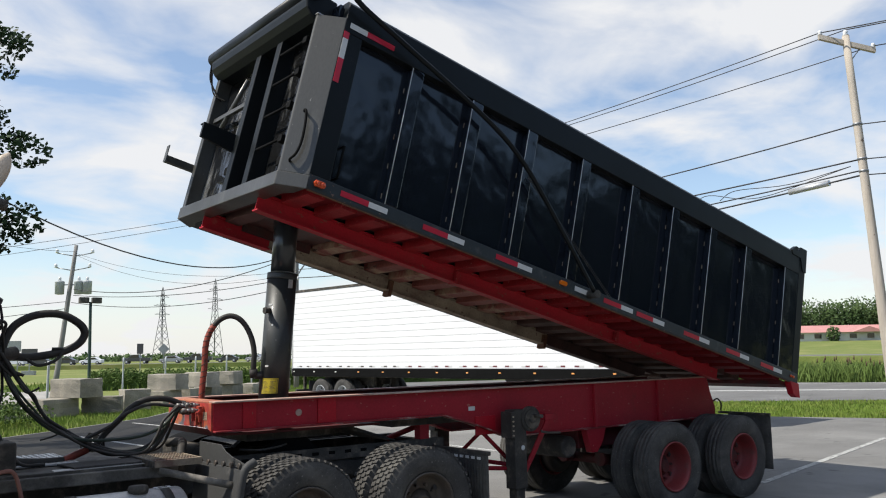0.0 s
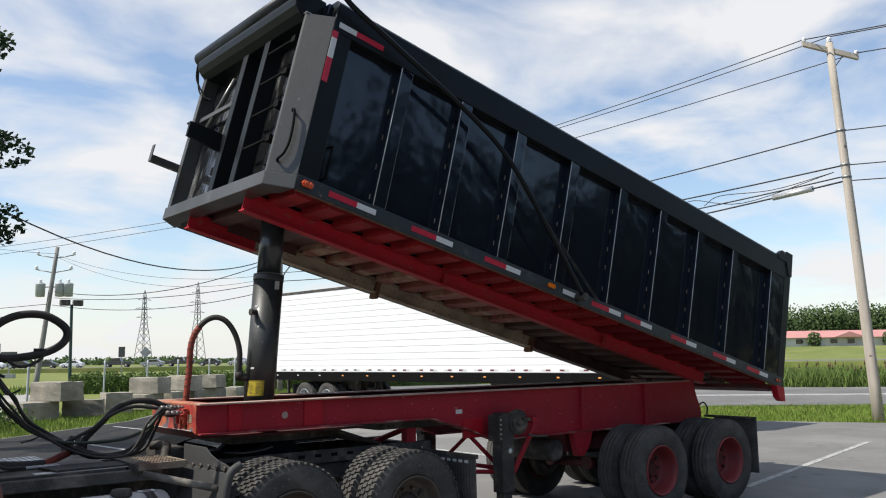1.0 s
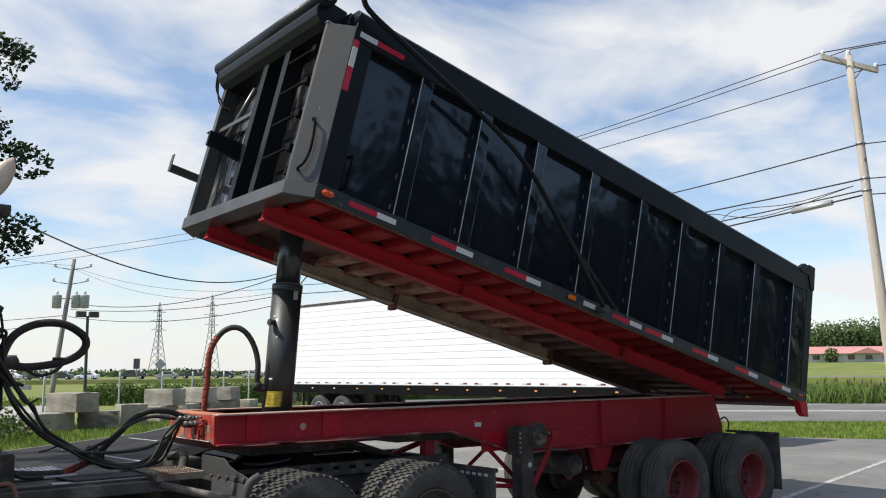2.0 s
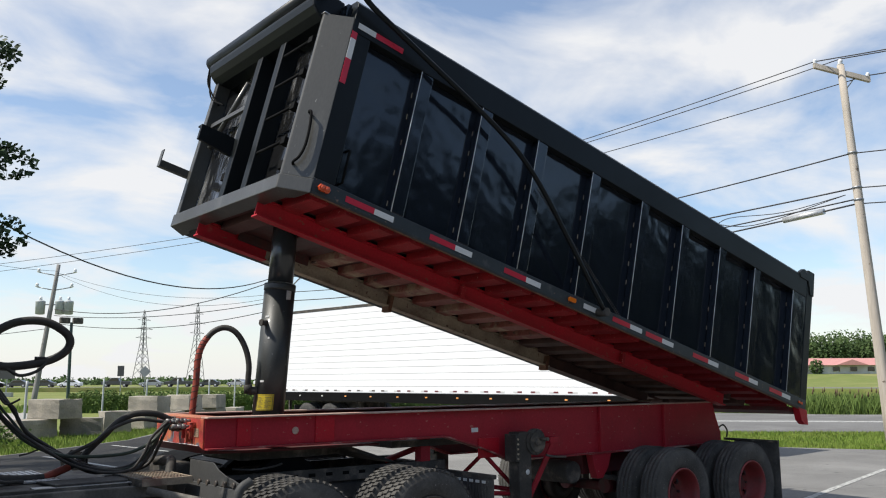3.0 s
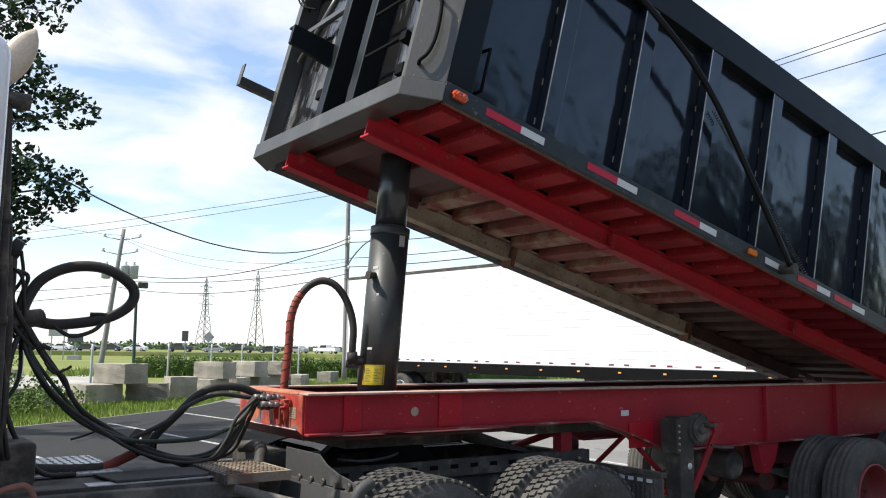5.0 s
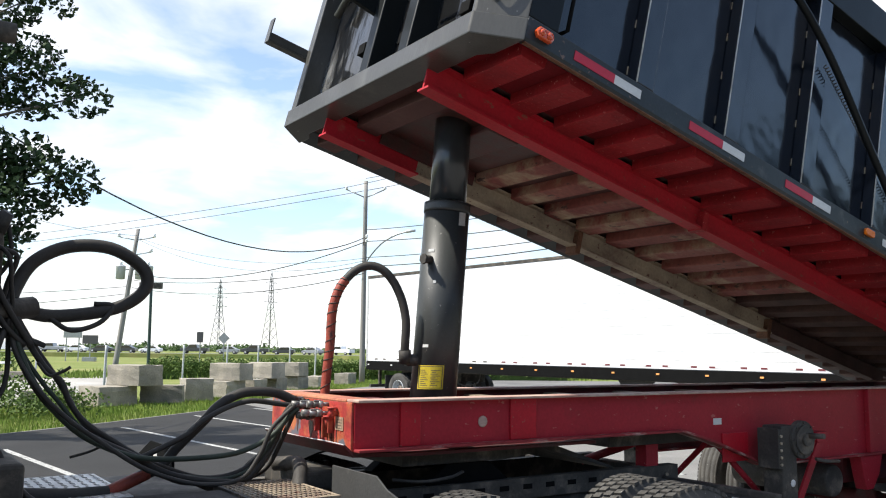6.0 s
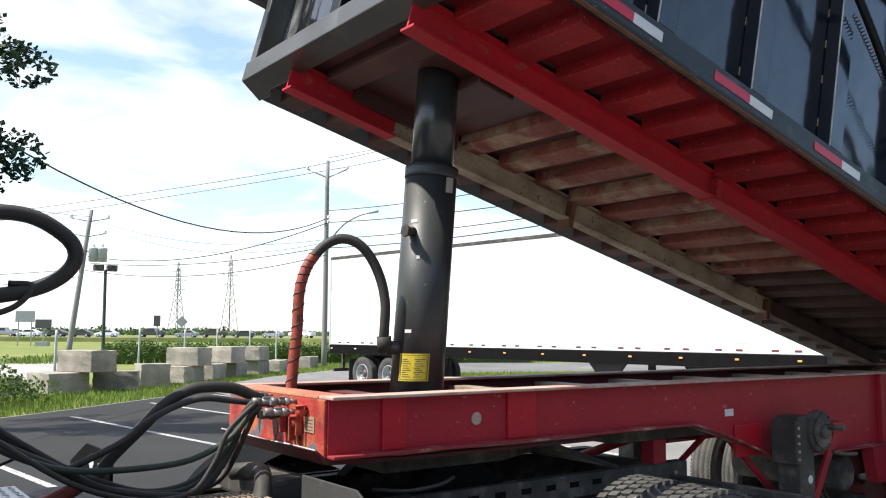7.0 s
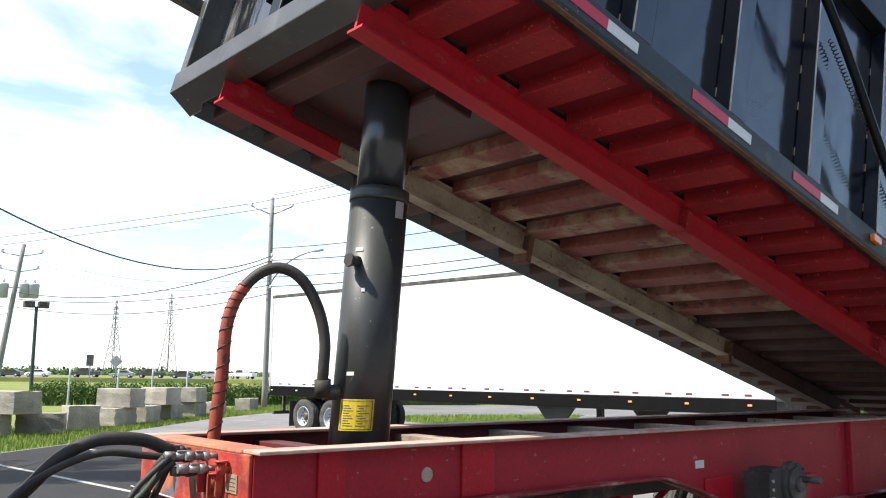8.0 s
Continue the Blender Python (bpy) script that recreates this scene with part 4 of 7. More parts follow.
bm = B()
rod(bm, (-7.08, 1.42, 1.12), (-7.08, 0.85, 1.72), 0.028, 8)
part("diagonal_brace", bm, M["front_paint"], dump_box)
for y, w in ((0.85, 0.66), (-0.40, 0.52), (0.22, 0.86), (0.28, 0.56)):
    quick("front_lug", dump_box, M["matt_black"], (-7.05, -7.003, y, y + 0.09, w, w + 0.08), bevel=0.004)
# rolled cover along the top of the front, with its end brackets
bm = B()
prism(bm, [(-7.20, 1.93), (-7.25, 1.98), (-7.27, 2.06), (-7.23, 2.13), (-7.13, 2.17), (-6.95, 2.16), (-6.95, 1.89), (-7.13, 1.885)], "y", -0.60, 1.62)
part("wind_deflector", bm, M["box_frame"], dump_box, "dark curved sheet deflector over the front", bevel=0.02)
bm = B()
rod(bm, (-7.20, -0.66, 2.17), (-7.20, 1.74, 2.17), 0.085, 24)
roll = part("cover_roll", bm, M["box_frame"], dump_box, "rolled black load cover on its tube")
for y in (-0.66, 1.74):
    bm = B()
    rod(bm, (-7.20, y - 0.03, 2.17), (-7.20, y + 0.03, 2.17), 0.045, 14)
    part("roll_end", bm, M["steel"], roll)
quick("tread_plate", dump_box, M["alu"], (-7.155, -6.97, -0.66, -0.42, 1.932, 1.94))
bm = B()
tube(bm, smooth_line([(-7.22, 1.76, 2.15), (-7.20, 1.74, 1.95), (-7.17, 1.6, 1.78), (-7.11, 1.45, 1.62)]), 0.011, 6)
tube(bm, smooth_line([(-7.22, 1.73, 2.15), (-7.18, 1.72, 1.92), (-7.15, 1.60, 1.72), (-7.11, 1.30, 1.58)]), 0.009, 6)
part("tie_cord", bm, M["matt_black"], dump_box)
# grab handles
bm = B()
tube(bm, smooth_line([(-7.074, -0.708, 0.955), (-7.089, -0.742, 0.955), (-7.083, -0.768, 0.93), (-7.07, -0.78, 0.8), (-7.068, -0.782, 0.64), (-7.085, -0.766, 0.53), (-7.111, -0.736, 0.475), (-7.091, -0.693, 0.47)]), 0.012, 8)
part("grab_handle", bm, M["matt_black"], dump_box, "bent black grab handle")
bm = B()
tube(bm, [(-6.66, -0.736, 0.76), (-6.66, -0.80, 0.76), (-6.66, -0.80, 0.45), (-6.66, -0.736, 0.45)], 0.012, 8)
part("side_handle", bm, M["matt_black"], dump_box)
# marker lamps
bm = B()
prism(bm, [(-6.88, 0.288), (-6.79, 0.288), (-6.775, 0.317), (-6.79, 0.346), (-6.88, 0.346), (-6.895, 0.317)], "y", NY - 0.035, NY - 0.001)
lamp = part("marker_lamp", bm, M["red_lens"], dump_box, "orange red marker lamp", bevel=0.008)
for x in (-6.858, -6.812):
    bm = B()
    lathe(bm, [(0.020, -0.034), (0.017, -0.041), (0.004, -0.043)], (x, NY, 0.317), "y", 12, closed=False)
    part("lens_dome", bm, M["red_lens"], lamp)
bm = B()
prism(bm, [(-3.81, 0.298), (-3.72, 0.298), (-3.71, 0.322), (-3.72, 0.346), (-3.81, 0.346), (-3.82, 0.322)], "y", NY - 0.03, NY - 0.001)
part("marker_lamp", bm, M["amber"], dump_box, "amber side marker lamp", bevel=0.006)
for x in (0.75, 0.81):
    quick("marker_lamp", dump_box, M["red_lens"], (x, x + 0.035, NY - 0.02, NY - 0.001, 0.305, 0.34), bevel=0.006)
# reflective tape
for a, b, c in ((6.607, 6.306, 6.095), (5.677, 5.371, 5.16), (4.734, 4.433, 4.225), (None, 3.57, 3.363), (3.096, 2.799, 2.592), (2.522, 2.224, 2.013), (1.629, 1.321, 1.11), (0.746, 0.444, 0.238), (-0.04, -0.34, -0.55)):
    if a is not None:
        quick("red_tape", dump_box, M["tape_red"], (-a, -b, NY - 0.0035, NY - 0.0005, 0.297, 0.35))
    quick("white_tape", dump_box, M["tape_white"], (-b, -c, NY - 0.0035, NY - 0.0005, 0.297, 0.35))
for w0, w1, m in ((1.73, 1.80, "tape_red"), (1.53, 1.73, "tape_white"), (1.29, 1.53, "tape_red")):
    quick("upright_tape", dump_box, M[m], (-6.935, -6.88, NY - 0.0025, NY + 0.0015, w0, w1))
quick("white_tape", dump_box, M["tape_white"], (-6.89, -6.70, NY - 0.0035, NY - 0.0005, 1.85, 1.903))
quick("red_tape", dump_box, M["tape_red"], (-6.70, -6.39, NY - 0.0035, NY - 0.0005, 1.85, 1.903))
# cover arm along the side with its spring
bm = B()
tube(bm, smooth_line([(-7.02, -0.95, 2.17), (-6.90, -0.94, 2.06), (-6.40, -0.93, 1.93), (-5.254, -0.93, 1.62), (-4.65, -0.93, 1.35), (-3.97, -0.93, 0.83), (-3.34, -0.93, 0.31)]), 0.026, 10)
arm = part("cover_arm", bm, M["box_frame"], dump_box, "long bent black cover arm on the side")
bm = B()
rod(bm, (-3.34, -0.832, 0.315), (-3.34, -0.965, 0.315), 0.045, 12)
part("arm_pivot", bm, M["black_steel"], arm)
bm = B()
turns = []
for k in range(480):
    t = k / 480
    p = Vector((-4.50, -0.86, 1.27)).lerp(Vector((-3.02, -0.86, 0.36)), t)
    a = k * 2 * math.pi / 7
    turns.append(p + Vector((0.52, 0, 0.85)) * math.cos(a) * 0.014 + Vector((0, 1, 0)) * math.sin(a) * 0.014)
tube(bm, turns, 0.004, 4)
part("coil_spring", bm, M["black_steel"], arm)
bm = B()
rod(bm, (-7.02, -0.96, 2.17), (-7.22, -0.66, 2.20), 0.022, 8)
part("roll_shaft", bm, M["steel"], arm)
# rear end: post, gate, hinge lugs, sloping red lip
quick("tailgate", dump_box, M["box_panel"], (0.871, 0.93, -0.73, 1.71, 0.34, 2.03), bevel=0.006)
for s, y0, y1 in ((-1, NY + 0.002, -0.736), (1, 1.716, FY - 0.002)):
    quick("rear_post", dump_box, M["box_frame"], (0.801, 0.96, y0, y1, 0.26, 2.0), bevel=0.006)
    bm = B()
    prism(bm, [(0.58, 2.10), (0.68, 2.18), (0.73, 2.18), (0.74, 2.12), (0.80, 2.20), (0.96, 2.20), (0.97, 1.86), (0.88, 1.86), (0.81, 2.04), (0.60, 2.04)], "y", y0 - 0.012, y0 + 0.05)
    part("gate_hinge", bm, M["box_frame"], dump_box, bevel=0.005)
    bm = B()
    prism(bm, [(0.78, 0.255), (0.99, 0.265), (1.05, 0.08), (0.97, 0.07), (0.88, 0.10)], "y", y0, y1)
    part("rear_lip", bm, M["red_bright"], dump_box, "red sloping rear lip", bevel=0.004)
quick("gate_sill", dump_box, M["dark_red"], (0.70, 0.92, -0.73, 1.71, 0.19, 0.25), bevel=0.006)
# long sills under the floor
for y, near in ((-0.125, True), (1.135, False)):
    for x0, x1, m in (((-7.06, 0.10, "sill_red"),) if near else ((-7.06, -6.29, "sill_red"), (-6.289, -2.02, "tan_beam"), (-2.019, 0.10, "film_and_shade"))):
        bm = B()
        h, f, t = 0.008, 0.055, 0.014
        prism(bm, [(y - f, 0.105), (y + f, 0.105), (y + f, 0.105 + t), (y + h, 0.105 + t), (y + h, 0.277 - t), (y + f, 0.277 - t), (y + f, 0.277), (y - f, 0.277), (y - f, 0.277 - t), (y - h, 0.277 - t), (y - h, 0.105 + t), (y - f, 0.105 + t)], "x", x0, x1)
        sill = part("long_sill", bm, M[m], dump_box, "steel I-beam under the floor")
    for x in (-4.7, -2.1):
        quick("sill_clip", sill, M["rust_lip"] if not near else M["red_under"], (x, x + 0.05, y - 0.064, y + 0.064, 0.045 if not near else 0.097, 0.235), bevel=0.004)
quick("rail_lip", dump_box, M["rust_lip"], (-6.93, 0.92, -0.826, -0.80, 0.239, 0.2455))
# cross bearers; rear ones painted darker for film and for shade
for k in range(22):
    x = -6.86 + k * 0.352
    for y0, y1, m, low in ((-0.70, -0.182, "red_under" if k < 13 else "red_shade", 0.243), (-0.068, 1.078, "under_shade" if k < 2 else "grime_under" if k < 12 else "film_and_shade", 0.238), (1.192, 1.70, "under_shade" if k < 12 else "film_and_shade", 0.235)):
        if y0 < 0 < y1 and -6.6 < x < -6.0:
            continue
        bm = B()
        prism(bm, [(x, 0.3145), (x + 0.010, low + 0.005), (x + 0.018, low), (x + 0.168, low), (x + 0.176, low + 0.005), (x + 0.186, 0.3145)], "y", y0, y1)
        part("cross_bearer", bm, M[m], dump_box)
# dark brown plates form the recess round the head of the cylinder
well = quick("cylinder_well", dump_box, M["grease_brown"], (-6.655, -5.825, -0.065, 1.075, 0.300, 0.3145), label="dark brown recess round the cylinder head")
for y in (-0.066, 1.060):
    quick("well_side", well, M["grease_brown"], (-6.655, -5.825, y, y + 0.016, 0.20, 0.2995))
quick("head_bracket", well, M["grease_brown"], (-6.36, -6.10, 0.20, 0.80, 0.235, 0.2995), bevel=0.01)

# ---------------------------------------------------------------- tractor unit
truck = thing("semi_truck", "white cab semi truck with bare black rear frame under the trailer", "truck")


def rounded_box(bm, x0, x1, y0, y1, z0, z1, r, n=6):
    """A box whose long edges and top edges are rounded by lofted rings."""
    def ring(inset, z):
        pts = []
        a0, a1, b0, b1 = x0 + inset, x1 - inset, y0 + inset, y1 - inset
        q = max(r - inset, 0.01)
        for cx, cy, s in ((a1 - q, b1 - q, 0), (a0 + q, b1 - q, 90), (a0 + q, b0 + q, 180), (a1 - q, b0 + q, 270)):
            for k in range(n + 1):
                a = radians(s + 90 * k / n)
                pts.append(bm.verts.new((cx + q * math.cos(a), cy + q * math.sin(a), z)))
        return pts
    rings = [ring(0.0, z0)]
    for k in range(n + 1):
        a = radians(90 * k / n)
        rings.append(ring(r * (1 - math.cos(a)), z1 - r + r * math.sin(a)))
    for a, b in zip(rings, rings[1:]):
        for i in range(len(a)):
            j = (i + 1) % len(a)
            f = bm.faces.new((a[i], a[j], b[j], b[i]))
            f.smooth = True
    bm.faces.new(rings[0][::-1])
    bm.faces.new(rings[-1])


bm = B()
rounded_box(bm, -4.4, -1.90, -0.75, 1.79, 1.13, 3.28, 0.13)
cab = part("cab", bm, M["cab_paint"], truck, "white painted sleeper cab")
quick("roof_seam", cab, M["cab_paint"], (-4.3, -2.03, -0.754, -0.7495, 3.05, 3.075))
for k in range(12):
    bm = B()
    x = -2.05 - k * 0.085
    rod(bm, (x, -0.7495, 3.06), (x, -0.758, 3.06), 0.008, 6)
    part("rivet", bm, M["cab_paint"], cab)
bm = B()
prism(bm, [(-2.22, 1.85), (-2.19, 1.95), (-2.19, 2.75), (-2.24, 2.9), (-2.9, 2.9), (-2.9, 1.85)], "y", -0.757, -0.7495)
part("sleeper_window", bm, M["dark_glass"], cab, "dark sleeper window in a black gasket", bevel=0.003)
bm = B()
prism(bm, [(-2.14, 1.345), (-1.97, 1.345), (-1.935, 1.365), (-1.925, 1.388), (-1.935, 1.411), (-1.97, 1.43), (-2.14, 1.43)], "y", -0.785, -0.7495)
part("side_lamp", bm, M["amber"], cab, "amber side lamp", bevel=0.012)
quick("info_label", cab, M["paper"], (-2.16, -1.93, -0.752, -0.7495, 1.165, 1.32))
for k in range(7):
    quick("print_line", cab, M["ink"], (-2.15, -1.945 - 0.02 * (k % 3), -0.7535, -0.7522, 1.175 + k * 0.02, 1.179 + k * 0.02))
bm = B()
prism(bm, [(-2.06, 2.195), (-2.02, 2.20), (-1.99, 2.195), (-2.0, 2.205), (-2.05, 2.21)], "y", -0.752, -0.7495)
part("paint_chip", bm, M["ink"], cab)
quick("cab_back", cab, M["black_steel"], (-1.899, -1.87, -0.5, 1.55, 1.14, 2.9), bevel=0.01)
# exhaust stack with its turned cream tip
bm = B()
tube(bm, smooth_line([(-1.790, -0.12, 1.15), (-1.800, -0.12, 2.0), (-1.835, -0.12, 2.9), (-1.850, -0.12, 3.12)]), 0.030, 16)
stack = part("exhaust_pipe", bm, M["black_steel"], truck, "tall black exhaust stack behind the cab")
bm = B()
rod(bm, (-1.850, -0.12, 3.09), (-1.730, -0.12, 3.09), 0.045, 14)
part("stack_clamp", bm, M["black_steel"], stack)
for z in (1.9, 2.43):
    bm = B()
    tube(bm, [(-1.795 - (z - 1.9) * 0.03, -0.12, z), (-1.797 - (z - 1.9) * 0.03, -0.12, z + 0.05)], 0.035, 16)
    part("stack_band", bm, M["black_steel"], stack)
bm = B()
rings = []
for k in range(9):
    t = k / 8
    c = Vector((-1.890 + 0.16 * t, -0.12, 3.16 + 0.34 * t))
    r = (0.035, 0.055, 0.068, 0.074, 0.075, 0.07, 0.06, 0.04, 0.008)[k]
    rings.append([bm.verts.new(c + Vector((math.cos(a) * r, math.sin(a) * r * 0.5, -math.cos(a) * r * 0.35))) for a in (2 * math.pi * i / 14 for i in range(14))])
for a, b in zip(rings, rings[1:]):
    for i in range(14):
        bm.faces.new((a[i], a[(i + 1) % 14], b[(i + 1) % 14], b[i])).smooth = True
bm.faces.new(rings[0][::-1])
bm.faces.new(rings[-1])
part("stack_tip", bm, M["cream"], stack, "cream coloured flattened stack tip")

# frame
for y in (0.09, 0.95):
    bm = B()
    s = 1 if y < 0.5 else -1
    prism(bm, [(y - 0.004 * s, 0.74), (y + 0.08 * s, 0.74), (y + 0.08 * s, 0.75), (y + 0.006 * s, 0.75), (y + 0.006 * s, 1.0), (y + 0.08 * s, 1.0), (y + 0.08 * s, 1.012), (y - 0.004 * s, 1.012)], "x", -3.6, 2.62)
    r = part("frame_rail", bm, M["black_steel"], truck, "black pressed steel frame rail")
    for k in range(16):
        bm = B()
        x = -1.4 + k * 0.26
        rod(bm, (x, y - 0.004 * s, 0.95 if k % 2 else 0.92), (x, y - 0.016 * s, 0.95 if k % 2 else 0.92), 0.014, 6)
        part("bolt", bm, M["tan_beam"], r)
for x in (-1.6, -0.2, 1.15, 2.5):
    quick("frame_cross_member", truck, M["black_steel"], (x, x + 0.1, 0.097, 0.943, 0.78, 0.98), bevel=0.006)
# fifth wheel with its ramps
bm = B()
prism(bm, [(0.38, 0.12), (1.12, 0.12), (1.48, 0.28), (1.48, 0.42), (1.0, 0.50), (1.0, 0.54), (1.48, 0.62), (1.48, 0.76), (1.12, 0.92), (0.38, 0.92)], "z", 1.13, 1.203)
fifth = part("fifth_wheel", bm, M["black_steel"], truck, "greasy black fifth wheel plate", bevel=0.01)
for y in (0.14, 0.78):
    bm = B()
    prism(bm, [(0.55, 1.013), (1.15, 1.013), (1.0, 1.129), (0.70, 1.129)], "y", y, y + 0.10)
    part("fifth_wheel_foot", bm, M["matt_black"], fifth, bevel=0.006)
bm = B()
prism(bm, [(1.35, 1.205), (1.50, 1.20), (2.02, 1.03), (2.02, 1.015), (1.45, 1.17)], "y", 0.12, 0.92)
part("ramp", bm, M["black_steel"], fifth, bevel=0.004)
quick("slide_rail", truck, M["black_steel"], (0.2, 1.95, 0.06, 0.086, 0.90, 1.02), (0.2, 1.95, 0.954, 0.98, 0.90, 1.02))
bm = B()
tube(bm, smooth_line([(0.30, 0.10, 1.07), (0.45, 0.02, 1.06), (0.62, 0.0, 1.075), (0.75, 0.06, 1.09)]), 0.010, 6)
part("release_handle", bm, M["black_steel"], fifth)
for k in range(9):
    x = 0.30 + k * 0.18
    quick("slide_hole", truck, M["matt_black"], (x, x + 0.07, 0.0575, 0.0597, 0.955, 0.985))
# arched guards over the far wheels
for x0, a0, a1 in ((0.53, 60, 150), (1.78, 35, 150)):
    bm = B()
    arc = [(x0 + r * math.cos(radians(a)), 0.52 + r * math.sin(radians(a))) for r, steps in ((0.60, range(13)), (0.588, range(12, -1, -1))) for a in (a0 + (a1 - a0) * k / 12 for k in steps)]
    prism(bm, arc, "y", 1.20, 1.84)
    part("wheel_guard", bm, M["matt_black"], truck, "black arched wheel guard")
# drive axles and wheels
for x in (0.53, 1.78):
    bm = B()
    rod(bm, (x, -0.62, 0.52), (x, 1.66, 0.52), 0.075, 14)
    part("axle", bm, M["black_steel"], truck)
    for y_out, side in ((-0.78, -1), (1.82, 1)):
        dual(truck, x, 0.52, y_out, side, True, M["rim_dark"], M["rim_dark"], 0.15)
for y0, y1 in ((-0.80, -0.14), (1.18, 1.84)):
    bm = B()
    prism(bm, [(2.47, 0.34), (2.49, 0.34), (2.485, 0.90), (2.465, 0.90)], "y", y0, y1)
    flap = part("mud_flap", bm, M["rubber"], truck, "black ribbed mud flap behind the drive wheels")
    for k in range(14):
        y = y0 + 0.03 + k * 0.044
        quick("flap_rib", flap, M["rubber"], (2.455, 2.468, y, y + 0.022, 0.36, 0.84))
    for k in range(6):
        y = y0 + 0.08 + k * 0.09
        quick("flap_letter_bar", flap, M["tape_white"], (2.4475, 2.4545, y, y + 0.05, 0.86, 0.885))
quick("flap_hanger", truck, M["black_steel"], (2.46, 2.52, -0.80, 1.84, 0.90, 0.94), bevel=0.006)
# quarter fender ahead of the near wheels: bolted plate and hanging panel
bm = B()
prism(bm, [(0.03, 1.185), (0.03, 0.995), (-0.86, 1.035), (-0.90, 1.06), (-0.78, 1.085), (-0.66, 1.10), (-0.52, 1.135), (-0.42, 1.185)], "x", -0.105, -0.093)
plate = part("fender_plate", bm, M["grey_plastic"], truck, "black steel fender plate with a row of bolts", bevel=0.003)
for k in range(6):
    y = -0.04 - k * 0.155
    bm = B()
    rod(bm, (-0.105, y, 1.02 + 0.006 * k), (-0.125, y, 1.02 + 0.006 * k), 0.022, 6)
    part("bolt", bm, M["rim_dark"], plate)
bm = B()
sheet_pts = [(-0.118, 1.02), (-0.13, 0.96), (-0.15, 0.85), (-0.165, 0.70), (-0.16, 0.55), (-0.145, 0.55), (-0.15, 0.70), (-0.135, 0.85), (-0.115, 0.96), (-0.106, 1.02)]
prism(bm, sheet_pts, "y", -0.86, 0.04)
fender = part("quarter_fender", bm, M["grey_plastic"], truck, "dull grey quarter fender panel", bevel=0.004)
bm = B()
tube(bm, smooth_line([(-0.02, -0.90, 1.08), (-0.10, -0.90, 1.03), (-0.135, -0.90, 0.92), (-0.155, -0.90, 0.75), (-0.16, -0.90, 0.55)]), 0.035, 10)
part("fender_edge", bm, M["grey_plastic"], fender)
bm = B()
prism(bm, [(1.12, 1.19), (1.12, 1.0), (1.90, 1.02), (1.92, 1.06), (1.75, 1.13), (1.6, 1.19)], "x", -0.60, -0.585)
flapf = part("far_fender", bm, M["matt_black"], truck, "black fender plate with a white diamond mark", bevel=0.003)
bm = B()
prism(bm, [(1.42, 1.10), (1.465, 1.15), (1.51, 1.10), (1.465, 1.05)], "x", -0.604, -0.6005)
part("diamond_mark", bm, M["tape_white"], flapf)
for k in range(3):
    quick("letter_bar", flapf, M["tape_white"], (-0.604, -0.6005, 1.30 - k * 0.05, 1.335 - k * 0.05, 1.08, 1.115))
# support tube, tank, steps and deck
bm = B()
tube(bm, [(-0.56, -0.28, 1.0), (-0.50, -0.32, 0.985), (-0.16, -0.72, 0.90), (-0.13, -0.74, 0.895)], 0.030, 12)
part("support_tube", bm, M["dusty_deck"], truck)
bm = B()
rod(bm, (-1.95, -0.46, 0.585), (-0.46, -0.46, 0.585), 0.31, 40)
tank = part("fuel_tank", bm, M["alu"], truck, "dull aluminium fuel tank with steel straps", bevel=0.02)
for x in (-1.7, -1.28, -0.60):
    bm = B()
    lathe(bm, [(0.311, -0.035), (0.317, -0.035), (0.317, 0.035), (0.311, 0.035)], (x, -0.46, 0.585), "x", 40, closed=True)
    part("tank_strap", bm, M["black_steel"], tank)
bm = B()
lathe(bm, [(0.075, -0.01), (0.078, 0.02), (0.068, 0.045), (0.03, 0.05)], (-0.80, -0.50, 0.89), "z", 20, closed=False)
part("filler_cap", bm, M["black_steel"], tank, "black filler cap")
bm = B()
prism(bm, [(-0.66, 0.8965), (-0.53, 0.8965), (-0.53, 0.90), (-0.66, 0.90)], "y", -0.50, -0.42)
part("tank_label", bm, M["paper"], tank)
quick("step_rail", truck, M["dusty_deck"], (-2.0, -0.35, -0.14, -0.06, 0.93, 1.02), bevel=0.008)
quick("side_deck", truck, M["dusty_deck"], (-2.05, -0.62, -0.05, 1.20, 1.014, 1.04), bevel=0.004)
quick("pale_edge", truck, M["alu"], (-1.30, -0.60, -0.052, 0.06, 1.0405, 1.046))
bm = B()
prism(bm, [(-1.15, -0.03), (-0.62, -0.02), (-0.56, 0.10), (-0.58, 0.30), (-0.95, 0.32), (-1.2, 0.30)], "z", 1.0465, 1.062)
part("rubber_mat", bm, M["rubber"], truck, "black rubber mat on the deck", bevel=0.004)
deck = quick("deck_plate", truck, M["alu"], (-2.02, -1.02, 0.33, 1.19, 1.047, 1.064), label="aluminium checker deck plate", bevel=0.003)
bm = B()
for i in range(20):
    for j in range(17):
        x, y = -2.0 + i * 0.05, 0.35 + j * 0.05
        d = 0.016 if (i + j) % 2 else -0.016
        prism(bm, [(x - 0.011, y - d * 0.7), (x, y + 0.003), (x + 0.011, y + d * 0.7), (x, y - 0.003)], "z", 1.0643, 1.0675)
tagged(part("checker_studs", bm, M["alu"], deck), kind="stuff")
grate = quick("step_grating", truck, M["black_steel"], (-0.60, -0.58, -0.22, 0.40, 1.02, 1.075), label="rusty steel step grating")
quick("grating_frame", grate, M["tan_beam"], (-0.579, -0.20, -0.22, -0.205, 1.02, 1.075))
quick("grating_frame", grate, M["tan_beam"], (-0.579, -0.20, 0.385, 0.40, 1.02, 1.075))
